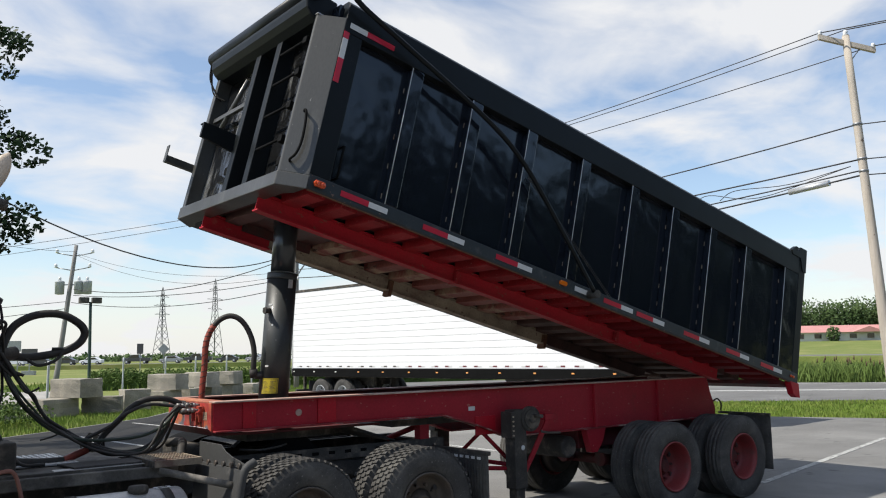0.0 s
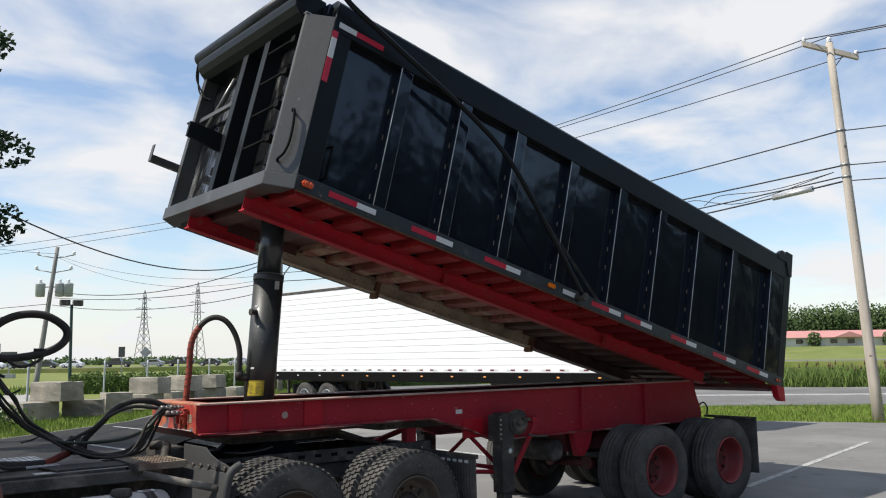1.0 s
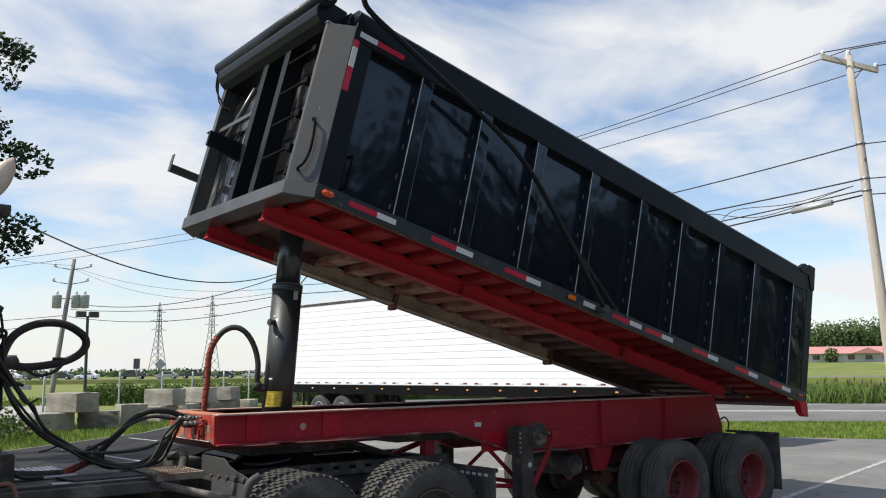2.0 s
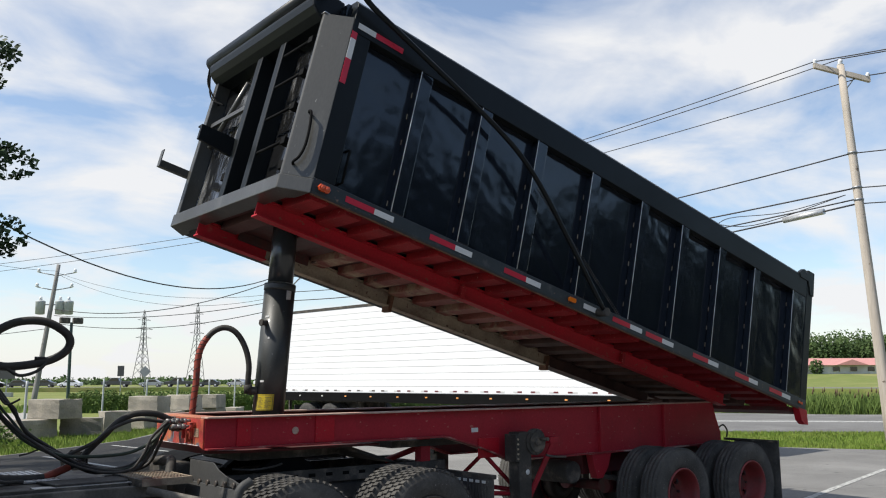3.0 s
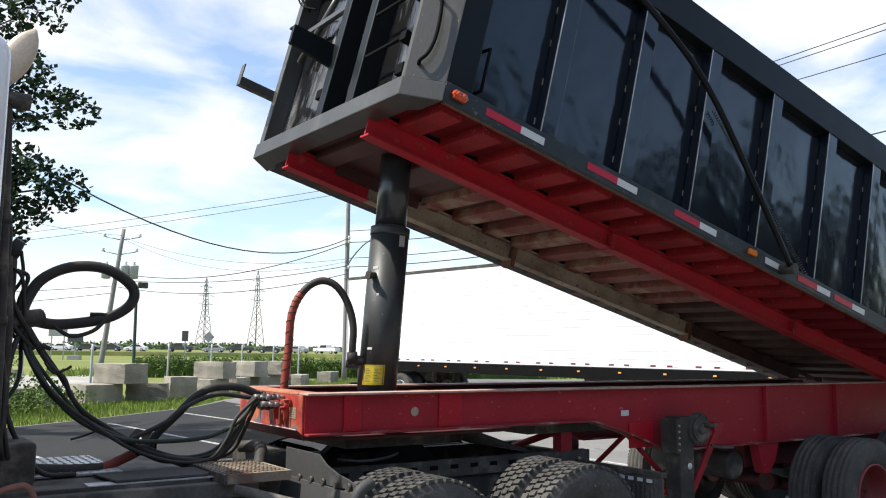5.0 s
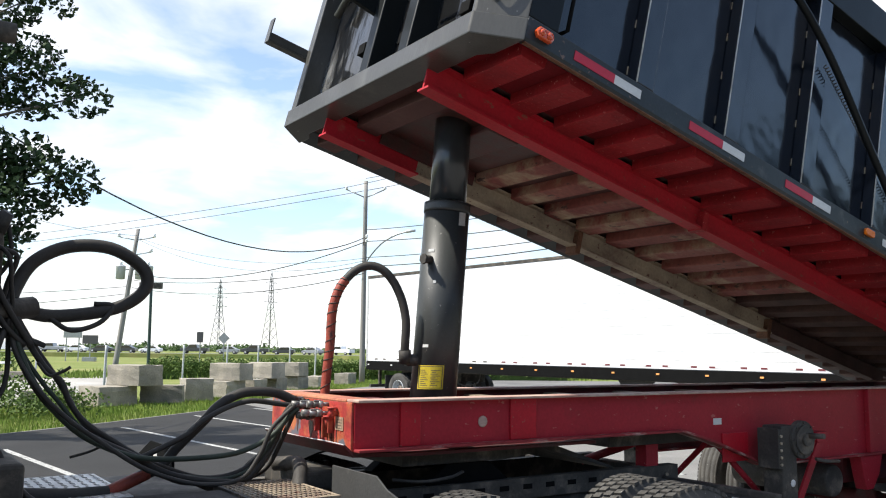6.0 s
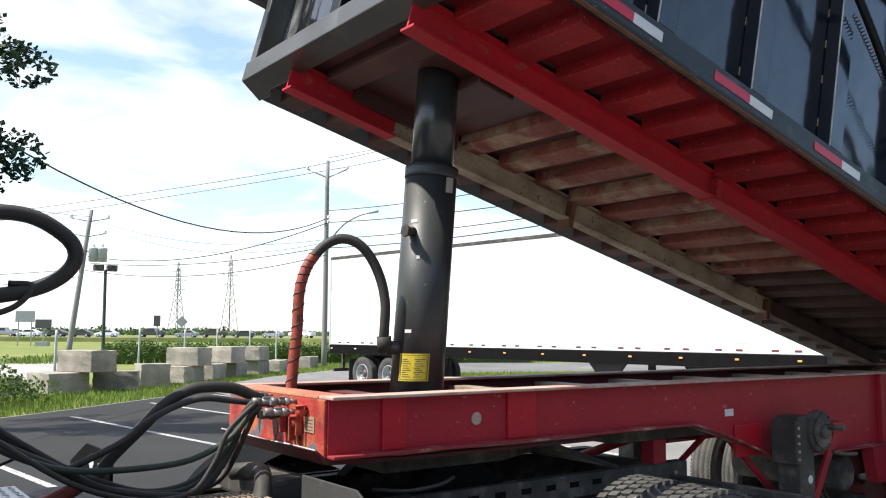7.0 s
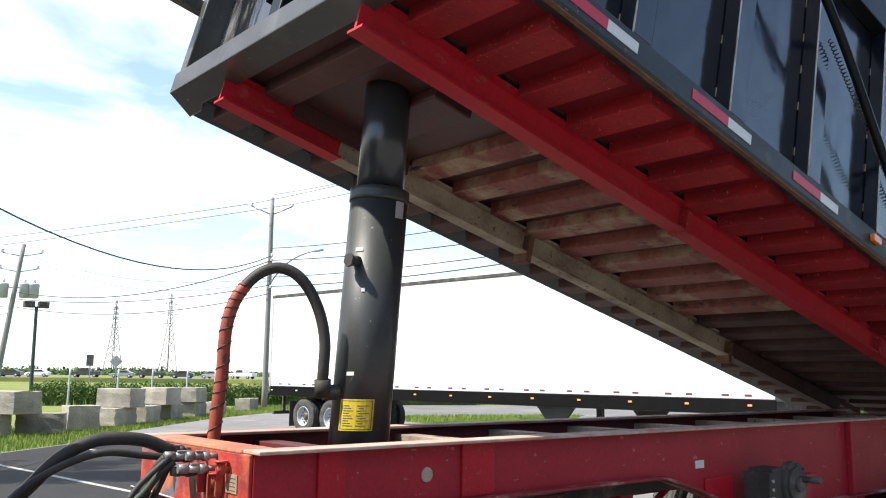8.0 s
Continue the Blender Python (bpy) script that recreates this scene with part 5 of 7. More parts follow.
quick("grating_frame", grate, M["tan_beam"], (-0.20, -0.18, -0.22, 0.40, 1.02, 1.075))
for k in range(14):
    x = -0.562 + k * 0.026
    quick("grating_bar", grate, M["tan_beam"], (x, x + 0.008, -0.204, 0.384, 1.035, 1.074))
for k in range(9):
    y = -0.15 + k * 0.06
    quick("grating_tie", grate, M["tan_beam"], (-0.578, -0.202, y, y + 0.008, 1.062, 1.0765))
bm = B()
tube(bm, smooth_line([(-0.20, 0.55, 1.14), (-0.12, 0.42, 1.15), (-0.16, 0.30, 1.12), (-0.20, 0.22, 1.04)]), 0.04, 10)
part("air_canister", bm, M["black_steel"], truck)
bm = B()
rod(bm, (-0.20, 0.20, 1.06), (-0.20, 0.17, 0.98), 0.018, 8)
part("drain_valve", bm, M["steel"], truck)
quick("valve_block", truck, M["black_steel"], (-0.16, 0.10, 0.28, 0.80, 1.014, 1.12), bevel=0.02)
bm = B()
tube(bm, smooth_line([(-1.86, -0.30, 1.06), (-1.7, -0.25, 1.10), (-1.62, -0.22, 1.08), (-1.58, -0.24, 0.96), (-1.56, -0.25, 0.84)]), 0.016, 8)
part("strap", bm, M["webbing"], truck, "faded brown ratchet strap")

# hose post and the hoses to the trailer
bm = B()
tube(bm, smooth_line([(-1.68, 0.56, 1.05), (-1.675, 0.56, 1.6), (-1.67, 0.56, 2.2), (-1.675, 0.56, 2.36)]), 0.034, 12)
post = part("hose_post", bm, M["black_steel"], truck, "black spring post that carries the hoses")
bm = B()
rod(bm, (-1.72, 0.50, 1.93), (-1.48, 0.64, 1.97), 0.055, 12)
part("hose_clamp", bm, M["black_steel"], post)
bm = B()
rod(bm, (-1.675, 0.56, 2.34), (-1.63, 0.53, 2.42), 0.05, 10, 0.03)
part("post_cap", bm, M["grey_plastic"], post)
for y, x in ((0.3, -1.70), (0.85, -1.72)):
    bm = B()
    tube(bm, [(x, y, 1.05), (x, y, 1.9), (x - 0.03, y, 2.3)], 0.03, 10)
    part("rack_post", bm, M["black_steel"], truck)
quick("rack_shelf", truck, M["black_steel"], (-1.86, -1.55, 0.05, 1.0, 1.05, 1.28), bevel=0.02)


def hose(pts, r, mat, label="black rubber hose between truck and trailer", n=9):
    bm = B()
    away = [min(max((-0.3 - p[0]) / 0.9, 0.0), 1.0) for p in pts]
    tube(bm, smooth_line([(p[0] - 0.10 * k, p[1] + 0.06 * k, p[2]) for p, k in zip(pts, away)], 6), r, n)
    return part("hose", bm, mat, truck, label)


hose([(-1.50, 0.52, 1.93), (-1.46, 0.58, 2.07), (-1.38, 0.60, 2.205), (-1.22, 0.60, 2.29), (-1.04, 0.60, 2.295), (-0.90, 0.60, 2.21), (-0.865, 0.60, 2.12), (-0.92, 0.60, 2.03), (-1.05, 0.60, 1.965), (-1.28, 0.60, 1.93), (-1.46, 0.56, 1.955), (-1.56, 0.52, 1.93)], 0.034, M["hose"], "thick black hose in a wide loop")
hose([(-1.30, 0.58, 1.92), (-1.20, 0.55, 1.86), (-1.08, 0.56, 1.90), (-1.02, 0.58, 1.99), (-1.10, 0.6, 2.0)], 0.013, M["hose"])
hose([(-1.5, 0.5, 1.94), (-1.481, 0.46, 1.835), (-1.422, 0.42, 1.676), (-1.307, 0.42, 1.505), (-1.142, 0.42, 1.36), (-0.938, 0.42, 1.241), (-0.76, 0.42, 1.135), (-0.538, 0.42, 1.082), (-0.386, 0.42, 1.095), (-0.271, 0.42, 1.257), (-0.219, 0.39, 1.42), (-0.185, 0.366, 1.475)], 0.017, M["hose"])
hose([(-1.47, 0.5, 1.933), (-1.407, 0.48, 1.804), (-1.32, 0.46, 1.673), (-1.246, 0.46, 1.607), (-1.202, 0.46, 1.507), (-1.132, 0.46, 1.406), (-0.995, 0.46, 1.299), (-0.89, 0.46, 1.225), (-0.782, 0.46, 1.166), (-0.598, 0.46, 1.1), (-0.427, 0.46, 1.121), (-0.311, 0.46, 1.22), (-0.238, 0.41, 1.365), (-0.189, 0.37, 1.475)], 0.015, M["hose"])
hose([(-1.484, 0.5, 1.916), (-1.453, 0.44, 1.787), (-1.4, 0.38, 1.645), (-1.293, 0.38, 1.483), (-1.154, 0.38, 1.348), (-0.986, 0.38, 1.256), (-0.849, 0.38, 1.222), (-0.634, 0.38, 1.215), (-0.447, 0.38, 1.236), (-0.292, 0.38, 1.316), (-0.198, 0.37, 1.421), (-0.151, 0.362, 1.456)], 0.014, M["hose_green"])
hose([(-1.462, 0.5, 1.925), (-1.378, 0.5, 1.787), (-1.285, 0.5, 1.656), (-1.208, 0.5, 1.539), (-1.146, 0.5, 1.421), (-1.05, 0.5, 1.316), (-0.875, 0.5, 1.195), (-0.692, 0.5, 1.082), (-0.503, 0.5, 1.082), (-0.368, 0.5, 1.082), (-0.26, 0.5, 1.139), (-0.196, 0.43, 1.325), (-0.156, 0.374, 1.474)], 0.014, M["hose"])
hose([(-1.492, 0.5, 1.932), (-1.472, 0.42, 1.771), (-1.385, 0.34, 1.598), (-1.248, 0.34, 1.452), (-1.101, 0.34, 1.332), (-0.878, 0.34, 1.17), (-0.647, 0.34, 1.087), (-0.461, 0.34, 1.098), (-0.368, 0.34, 1.217), (-0.308, 0.35, 1.355), (-0.174, 0.358, 1.475)], 0.012, M["hose"])
hose([(-1.476, 0.5, 1.917), (-1.43, 0.47, 1.755), (-1.338, 0.44, 1.61), (-1.255, 0.44, 1.51), (-1.154, 0.44, 1.384), (-1.017, 0.44, 1.269), (-0.86, 0.44, 1.174), (-0.68, 0.44, 1.117), (-0.493, 0.44, 1.093), (-0.359, 0.44, 1.153), (-0.262, 0.4, 1.313), (-0.175, 0.368, 1.457)], 0.011, M["hose_green"])
hose([(-0.10, 0.52, 1.485), (-0.229, 0.52, 1.535), (-0.392, 0.52, 1.539), (-0.508, 0.52, 1.479), (-0.601, 0.52, 1.376), (-0.709, 0.52, 1.258), (-0.778, 0.52, 1.165), (-0.86, 0.51, 1.125)], 0.027, M["hose"], "thick black suction hose")
hose([(-0.84, 0.51, 1.135), (-0.95, 0.48, 1.09), (-1.05, 0.42, 1.06)], 0.032, M["wrap"], "hose wrapped in faded red tape")
hose([(-1.03, 0.42, 1.065), (-1.25, 0.38, 1.075), (-1.5, 0.36, 1.12), (-1.62, 0.4, 1.25)], 0.036, M["hose"])
hose([(-0.10, 0.44, 1.46), (-0.236, 0.46, 1.478), (-0.378, 0.46, 1.496), (-0.495, 0.46, 1.464), (-0.607, 0.46, 1.398), (-0.679, 0.46, 1.331), (-0.821, 0.46, 1.254), (-0.907, 0.46, 1.223), (-1.02, 0.45, 1.27)], 0.015, M["hose"])
hose([(-1.50, 0.46, 1.90), (-1.56, 0.36, 1.7), (-1.57, 0.3, 1.45), (-1.50, 0.25, 1.25), (-1.38, 0.2, 1.09), (-1.2, 0.2, 1.07)], 0.015, M["hose"])
hose([(-1.49, 0.5, 1.88), (-1.50, 0.42, 1.6), (-1.60, 0.38, 1.4), (-1.55, 0.3, 1.15)], 0.012, M["hose"])
# loose turns of hose round the post
for k in range(5):
    a = k * 1.3
    hose([(-1.56 + 0.04 * math.cos(a), 0.50 + 0.05 * math.sin(a), 2.36 - 0.03 * k), (-1.53 + 0.05 * math.cos(a + 1), 0.46 + 0.05 * math.sin(a + 1), 2.20), (-1.55 + 0.06 * math.cos(a + 2), 0.47 + 0.05 * math.sin(a + 2), 2.05), (-1.50 + 0.05 * math.cos(a + 3), 0.46 + 0.04 * math.sin(a + 3), 1.88), (-1.45 + 0.03 * k, 0.45, 1.78)], 0.011 + 0.002 * (k % 3), M["hose"], n=7)
hose([(-1.36, 0.44, 1.70), (-1.31, 0.42, 1.64), (-1.25, 0.40, 1.66), (-1.22, 0.39, 1.68)], 0.008, M["hose"], n=6)
hose([(-1.05, 0.42, 1.30), (-1.12, 0.40, 1.27), (-1.2, 0.38, 1.25)], 0.007, M["hose"], n=6)
# lines that run up the exhaust pipe
for k in range(4):
    hose([(-1.68 + 0.03 * k, -0.10 + 0.03 * k, 1.2), (-1.66 + 0.02 * math.sin(k * 2), -0.08, 1.6), (-1.70 + 0.02 * math.cos(k * 2), -0.09, 2.0), (-1.68 + 0.025 * math.sin(k * 3), -0.10, 2.4), (-1.72, -0.10 + 0.02 * k, 2.75 - 0.1 * k)], 0.010 + 0.003 * (k % 2), M["hose"], n=6)
# couplings on the front plate of the trailer
for y, z, m, l in ((0.52, 1.485, "black_steel", 0.12), (0.44, 1.46, "black_steel", 0.14), (0.36, 1.475, "dull_metal", 0.19), (0.27, 1.48, "dull_metal", 0.14), (0.25, 1.435, "dull_metal", 0.18), (0.36, 1.415, "black_steel", 0.16), (0.46, 1.40, "black_steel", 0.10)):
    bm = B()
    rod(bm, (-0.016, y, z), (-l * 0.4, y, z), 0.011, 8)
    rod(bm, (-l * 0.38, y, z), (-l * 0.55, y, z), 0.020, 6)
    rod(bm, (-l * 0.54, y, z), (-l * 0.8, y + 0.005, z + 0.002), 0.015, 12)
    rod(bm, (-l * 0.79, y + 0.005, z + 0.002), (-l, y + 0.01, z + 0.004), 0.018, 10)
    c = part("coupling", bm, M[m], trailer, "worn metal hose coupling")
    quick("coupling_lever", c, M["dull_metal"], (-l * 0.75, -l * 0.45, y - 0.006, y + 0.006, z + 0.014, z + 0.024), bevel=0.003)
for y, z in ((0.17, 1.435), (0.22, 1.385)):
    bm = B()
    rod(bm, (-0.016, y, z), (-0.05, y, z), 0.014, 8)
    rod(bm, (-0.045, y, z - 0.02), (-0.045, y, z + 0.03), 0.016, 10)
    rod(bm, (-0.045, y, z + 0.028), (-0.045, y, z + 0.036), 0.026, 10)
    part("red_valve", bm, M["rust_red"], trailer, "small red valve knob")

# ---------------------------------------------------------------- parked white trailer
van = thing("box_trailer", "parked white box trailer with black lower rail", "trailer", at=pose(11.94, 21.26, 0.03, 0, 0, -84.66))
LEN = 16.2
bm = B()
block(bm, 0.02, LEN, 0.012, 2.6, 1.36, 4.22)
van_body = part("van_body", bm, M["van_joint"], van, "white box body with flat horizontal boards", bevel=0.03)
for k in range(14):
    z = 1.40 + k * 0.198
    bm = B()
    prism(bm, [(0.0115, z + 0.003), (0.003, z + 0.004), (0.0005, z + 0.012), (0.0, z + 0.030), (0.0, z + 0.168), (0.0005, z + 0.186), (0.003, z + 0.194), (0.0115, z + 0.195)], "x", 0.06, LEN - 0.02)
    part("side_board", bm, M["white_paint"], van_body)
quick("rear_post", van_body, M["alu"], (-0.02, 0.055, -0.012, 0.08, 1.2, 4.25), bevel=0.01)
quick("roof_rail", van_body, M["black_steel"], (0.0, LEN, -0.014, 0.0, 4.17, 4.26), bevel=0.004)
quick("lower_rail", van, M["matt_black"], (0.0, LEN, -0.012, 0.03, 1.12, 1.39), bevel=0.006)
for k in range(26):
    x = 0.35 + k * 0.61
    quick("tape_mark", van, (M["tape_dull"] if k > 9 else M["rim_dark"]) if k % 2 else M["tape_white"], (x, x + 0.15, -0.006, -0.0005, 1.445, 1.488))
    quick("tape_mark", van, M["tape_white"] if k % 2 else (M["tape_dull"] if k > 9 else M["rim_dark"]), (x + 0.1505, x + 0.30, -0.006, -0.0005, 1.445, 1.488))
for k in range(13):
    x = 0.11 + k * 1.296
    quick("clearance_lamp", van, M["tape_white"] if k < 3 else M["pale_amber"], (x, x + 0.09, -0.03, -0.0125, 1.26, 1.30), bevel=0.006)
for x, y in ((1.75, 0.0), (3.05, 0.0)):
    bm = B()
    rod(bm, (x, 0.1, 0.5), (x, 2.5, 0.5), 0.06, 10)
    part("axle", bm, M["black_steel"], van)
    for yy, side in ((0.02, -1), (2.58, 1)):
        dual(van, x, 0.52, yy, side, False, M["pale_grey"], M["rim_dark"], 0.12)
quick("bogie", van, M["black_steel"], (1.0, 3.9, 0.75, 0.85, 0.80, 1.12))
quick("bogie", van, M["black_steel"], (1.0, 3.9, 1.75, 1.85, 0.80, 1.12))
quick("floor_frame", van, M["black_steel"], (0.05, LEN - 0.1, 0.06, 2.55, 1.10, 1.355))
quick("bumper_bar", van, M["black_steel"], (-0.02, 0.08, 0.15, 2.45, 0.52, 0.62), bevel=0.006)
for y in (0.5, 2.0):
    quick("bumper_post", van, M["black_steel"], (-0.01, 0.06, y, y + 0.1, 0.62, 1.12), bevel=0.004)
quick("mud_flap", van, M["rubber"], (1.05, 1.065, 0.03, 0.62, 0.2, 0.95))
for x, y in ((10.35, 0.35), (11.75, 2.15)):
    bm = B()
    prism(bm, [(x, 1.11), (x + 1.1, 1.11), (x + 0.85, 0.82), (x + 0.75, 0.74), (x + 0.35, 0.74), (x + 0.25, 0.82)], "y", y, y + 0.07)
    part("leg_bracket", bm, M["grey_plastic"], van, bevel=0.004)
for y in (0.4, 2.1):
    quick("landing_leg", van, M["grey_plastic"], (10.82, 10.97, y + 0.03, y + 0.17, 0.04, 1.1), bevel=0.006)
bm = B()
tube(bm, smooth_line([(4.3, 0.3, 1.1), (4.35, 0.28, 0.85), (4.8, 0.25, 0.75), (5.3, 0.28, 0.85), (5.4, 0.3, 1.1)]), 0.015, 6)
part("air_line", bm, M["hose"], van)


# ---------------------------------------------------------------- concrete blocks
def concrete_block(x, y, z, l, w, h, turn, seed):
    rng = random.Random(seed)
    bm = B()
    bmesh.ops.create_cube(bm, size=1.0)
    bmesh.ops.subdivide_edges(bm, edges=bm.edges, cuts=3, use_grid_fill=True)
    for v in bm.verts:
        p = v.co.copy()
        edge = sum(abs(abs(c) - 0.5) < 1e-4 for c in p)
        k = 0.022 if edge >= 2 else 0.008
        v.co = Vector((p.x * l, p.y * w, (p.z + 0.5) * h))
        if abs(p.z + 0.5) > 1e-4:
            v.co += Vector((rng.uniform(-k, k) - p.x * (0.03 if edge >= 2 else 0), rng.uniform(-k, k) - p.y * (0.03 if edge >= 2 else 0), rng.uniform(-k, 0.4 * k)))
    for f in bm.faces:
        f.smooth = False
    ob = part("concrete_block", bm, M["concrete"], bevel=0.012)
    ob.matrix_world = pose(x, y, z, 0, 0, turn)
    return tagged(ob, "stained grey concrete barrier block", "concrete block", "concrete blocks")


for i, row in enumerate((
        (4.25, 23.78, 0.0, 1.35, 1.1, 0.6, 21), (6.1, 24.4, 0.0, 1.34, 0.84, 0.58, -22), (7.51, 25.32, 0.0, 0.98, 0.9, 0.754, -4), (9.19, 26.91, 0.0, 1.34, 0.84, 0.6, 38),
        (10.71, 28.35, 0.0, 1.23, 0.84, 0.6, 43), (12.27, 29.86, 0.0, 1.23, 0.84, 0.58, 45), (14.03, 31.56, 0.0, 1.34, 0.84, 0.6, 45), (5.06, 23.87, 0.6, 1.43, 1.02, 0.638, -62),
        (9.43, 27.11, 0.605, 1.28, 1.02, 0.638, -51), (11.67, 29.11, 0.605, 1.15, 1.0, 0.638, -57), (13.94, 31.37, 0.605, 1.23, 0.84, 0.6, 45), (15.8, 33.16, 0.0, 1.45, 0.78, 0.532, 48),
        (19.01, 36.15, 0.0, 1.34, 0.78, 0.58, 43), (2.43, 23.15, 0.0, 1.45, 0.84, 0.532, -12), (0.18, 23.75, 0.0, 1.56, 0.84, 0.58, -7))):
    concrete_block(*row, 40 + i)


# ---------------------------------------------------------------- poles and lines
def pole(name, base, top, r0, r1, mat, label, category):
    bm = B()
    b, t = Vector(base), Vector(top)
    tube(bm, [b.lerp(t, k / 8) for k in range(9)], r0, 14, r1)
    ob = part(name, bm, mat)
    return tagged(ob, label, category)


def insulator(parent, p, s=1.0):
    bm = B()
    lathe(bm, [(0.03 * s, 0), (0.055 * s, 0.02 * s), (0.03 * s, 0.05 * s), (0.05 * s, 0.07 * s), (0.025 * s, 0.11 * s)], p, "z", 10, closed=False)
    part("insulator", bm, M["white_paint"], parent)


RP_BASE, RP_TOP = Vector((20.78, 3.62, -0.4)), Vector((20.53, 4.11, 10.71))
rp = pole("utility_pole", RP_BASE, RP_TOP, 0.155, 0.10, M["wood_pole"], "leaning weathered wooden utility pole with one crossarm", "utility pole")


def on_rp(z):
    return RP_BASE.lerp(RP_TOP, (z - RP_BASE.z) / (RP_TOP.z - RP_BASE.z))


bm = B()
a, b = Vector((19.98, 4.62, 10.72)), Vector((21.1, 3.58, 10.25))
d = (b - a).normalized()
s = d.cross(Vector((0, 0, 1))).normalized() * 0.06
u = Vector((0, 0, 0.07))
vs = [bm.verts.new(p + q + w) for p in (a, b) for q, w in ((-s, -u), (s, -u), (s, u), (-s, u))]
for f in ((3, 2, 1, 0), (4, 5, 6, 7), (0, 1, 5, 4), (1, 2, 6, 5), (2, 3, 7, 6), (3, 0, 4, 7)):
    bm.faces.new([vs[i] for i in f])
arm = part("crossarm", bm, M["wood_pole"], rp)
for t in (0.03, 0.97):
    insulator(arm, tuple(a.lerp(b, t) + Vector((0, 0, 0.06))), 1.3)
insulator(rp, tuple(RP_TOP), 1.6)
bm = B()
rod(bm, on_rp(9.9), a.lerp(b, 0.75), 0.018, 6)
part("arm_brace", bm, M["steel"], rp)
for z in (8.1, 7.1, 6.75):
    bm = B()
    lathe(bm, [(0.12, -0.03), (0.135, -0.025), (0.135, 0.025), (0.12, 0.03)], tuple(on_rp(z)), "z", 14, closed=True)
    part("pole_band", bm, M["steel"], rp)

MX, MY = 20.5, 37.1
pm = pole("utility_pole", (20.85, 37.7, -0.3), (MX, MY, 11.2), 0.16, 0.11, M["grey_pole"], "grey wooden utility pole with a street light", "utility pole")
bm = B()
tube(bm, smooth_line([(20.66, 37.2, 6.6), (20.85, 36.95, 7.05), (21.25, 36.45, 7.7), (21.7, 35.8, 8.1), (22.1, 35.2, 8.28)]), 0.045, 8)
light_arm = part("light_arm", bm, M["steel"], pm)
bm = B()
rod(bm, (22.05, 35.25, 8.28), (22.4, 34.85, 8.32), 0.10, 10, 0.07)
part("lamp_head", bm, M["pale_grey"], light_arm, "grey street lamp head")
bm = B()
for sgn in (-1, 1):
    rod(bm, (MX + sgn * 0.85, MY - sgn * 0.68, 10.72), (MX, MY, 10.25), 0.035, 8)
    insulator(pm, (MX + sgn * 0.85, MY - sgn * 0.68, 10.72), 1.8)
part("crossarm", bm, M["steel"], pm)
for z in (8.0, 7.75, 6.3):
    insulator(pm, (MX + 0.12, MY, z), 1.6)

LP_BASE, LP_TOP = Vector((12.25, 57.25, -0.3)), Vector((13.31, 56.99, 10.07))
pl = pole("utility_pole", LP_BASE, LP_TOP, 0.20, 0.13, M["grey_pole"], "leaning grey utility pole with two transformers", "utility pole")


def on_lp(z):
    return LP_BASE.lerp(LP_TOP, (z - LP_BASE.z) / (LP_TOP.z - LP_BASE.z))


for z, l in ((9.35, 1.05), (8.3, 1.0)):
    bm = B()
    c = on_lp(z)
    for sgn in (-1, 1):
        rod(bm, c + Vector((sgn * l, -sgn * 0.6 * l, 0.15)), c + Vector((0, 0, -0.08)), 0.035, 6)
        insulator(pl, tuple(c + Vector((sgn * l, -sgn * 0.6 * l, 0.14))), 2.6)
    part("crossarm", bm, M["steel"], pl)
for dx, dy in ((-0.60, 0.4), (0.5, -0.40), (1.0, -0.65)):
    bm = B()
    c = on_lp(7.0) + Vector((dx, dy, 0))
    lathe(bm, [(0.16, -0.50), (0.31, -0.47), (0.33, 0.36), (0.35, 0.40), (0.28, 0.47), (0.08, 0.52)], tuple(c), "z", 16, closed=False)
    tr = part("transformer", bm, M["pale_grey"], pl, "grey drum transformer")
    rod_bm = B()
    rod(rod_bm, c + Vector((0, 0, 0.2)), on_lp(7.2), 0.04, 6)
    part("bracket", rod_bm, M["steel"], tr)
    insulator(tr, tuple(c + Vector((0, 0, 0.5))), 2.4)

lp = pole("floodlight_post", (12.84, 50.91, -0.05), (12.77, 50.9, 5.6), 0.11, 0.09, M["green_pole"], "dark green post with twin floodlights", "light post")
for dx in (-0.42, 0.38):
    bm = B()
    block(bm, 12.77 + dx - 0.30, 12.77 + dx + 0.30, 50.9 - 0.18, 50.9 + 0.18, 5.52, 5.90)
    part("floodlight", bm, M["black_steel"], lp, bevel=0.03)
for k, (x, y) in enumerate(((4.97, 41.92), (10.97, 37.97), (12.77, 36.82), (14.53, 37.19), (16.81, 38.4), (19.05, 39.9), (4.69, 26.37))):
    p = pole("fence_post", (x, y, -0.05), (x + 0.02, y, 1.95 if k < 6 else 1.85), 0.045, 0.045, M["pale_grey"], "pale grey steel fence post", "fence post")
    p["group"] = "fence posts"


def cable(a, b, sag, r=0.014, label="black overhead power line"):
    a, b = Vector(a), Vector(b)
    bm = B()
    pts = []
    for k in range(25):
        t = k / 24
        p = a.lerp(b, t)
        p.z -= sag * 4 * t * (1 - t)
        pts.append(p)
    tube(bm, pts, r, 6)
    ob = part("power_line", bm, M["wire"])
    return tagged(ob, label, "power line", "power lines")


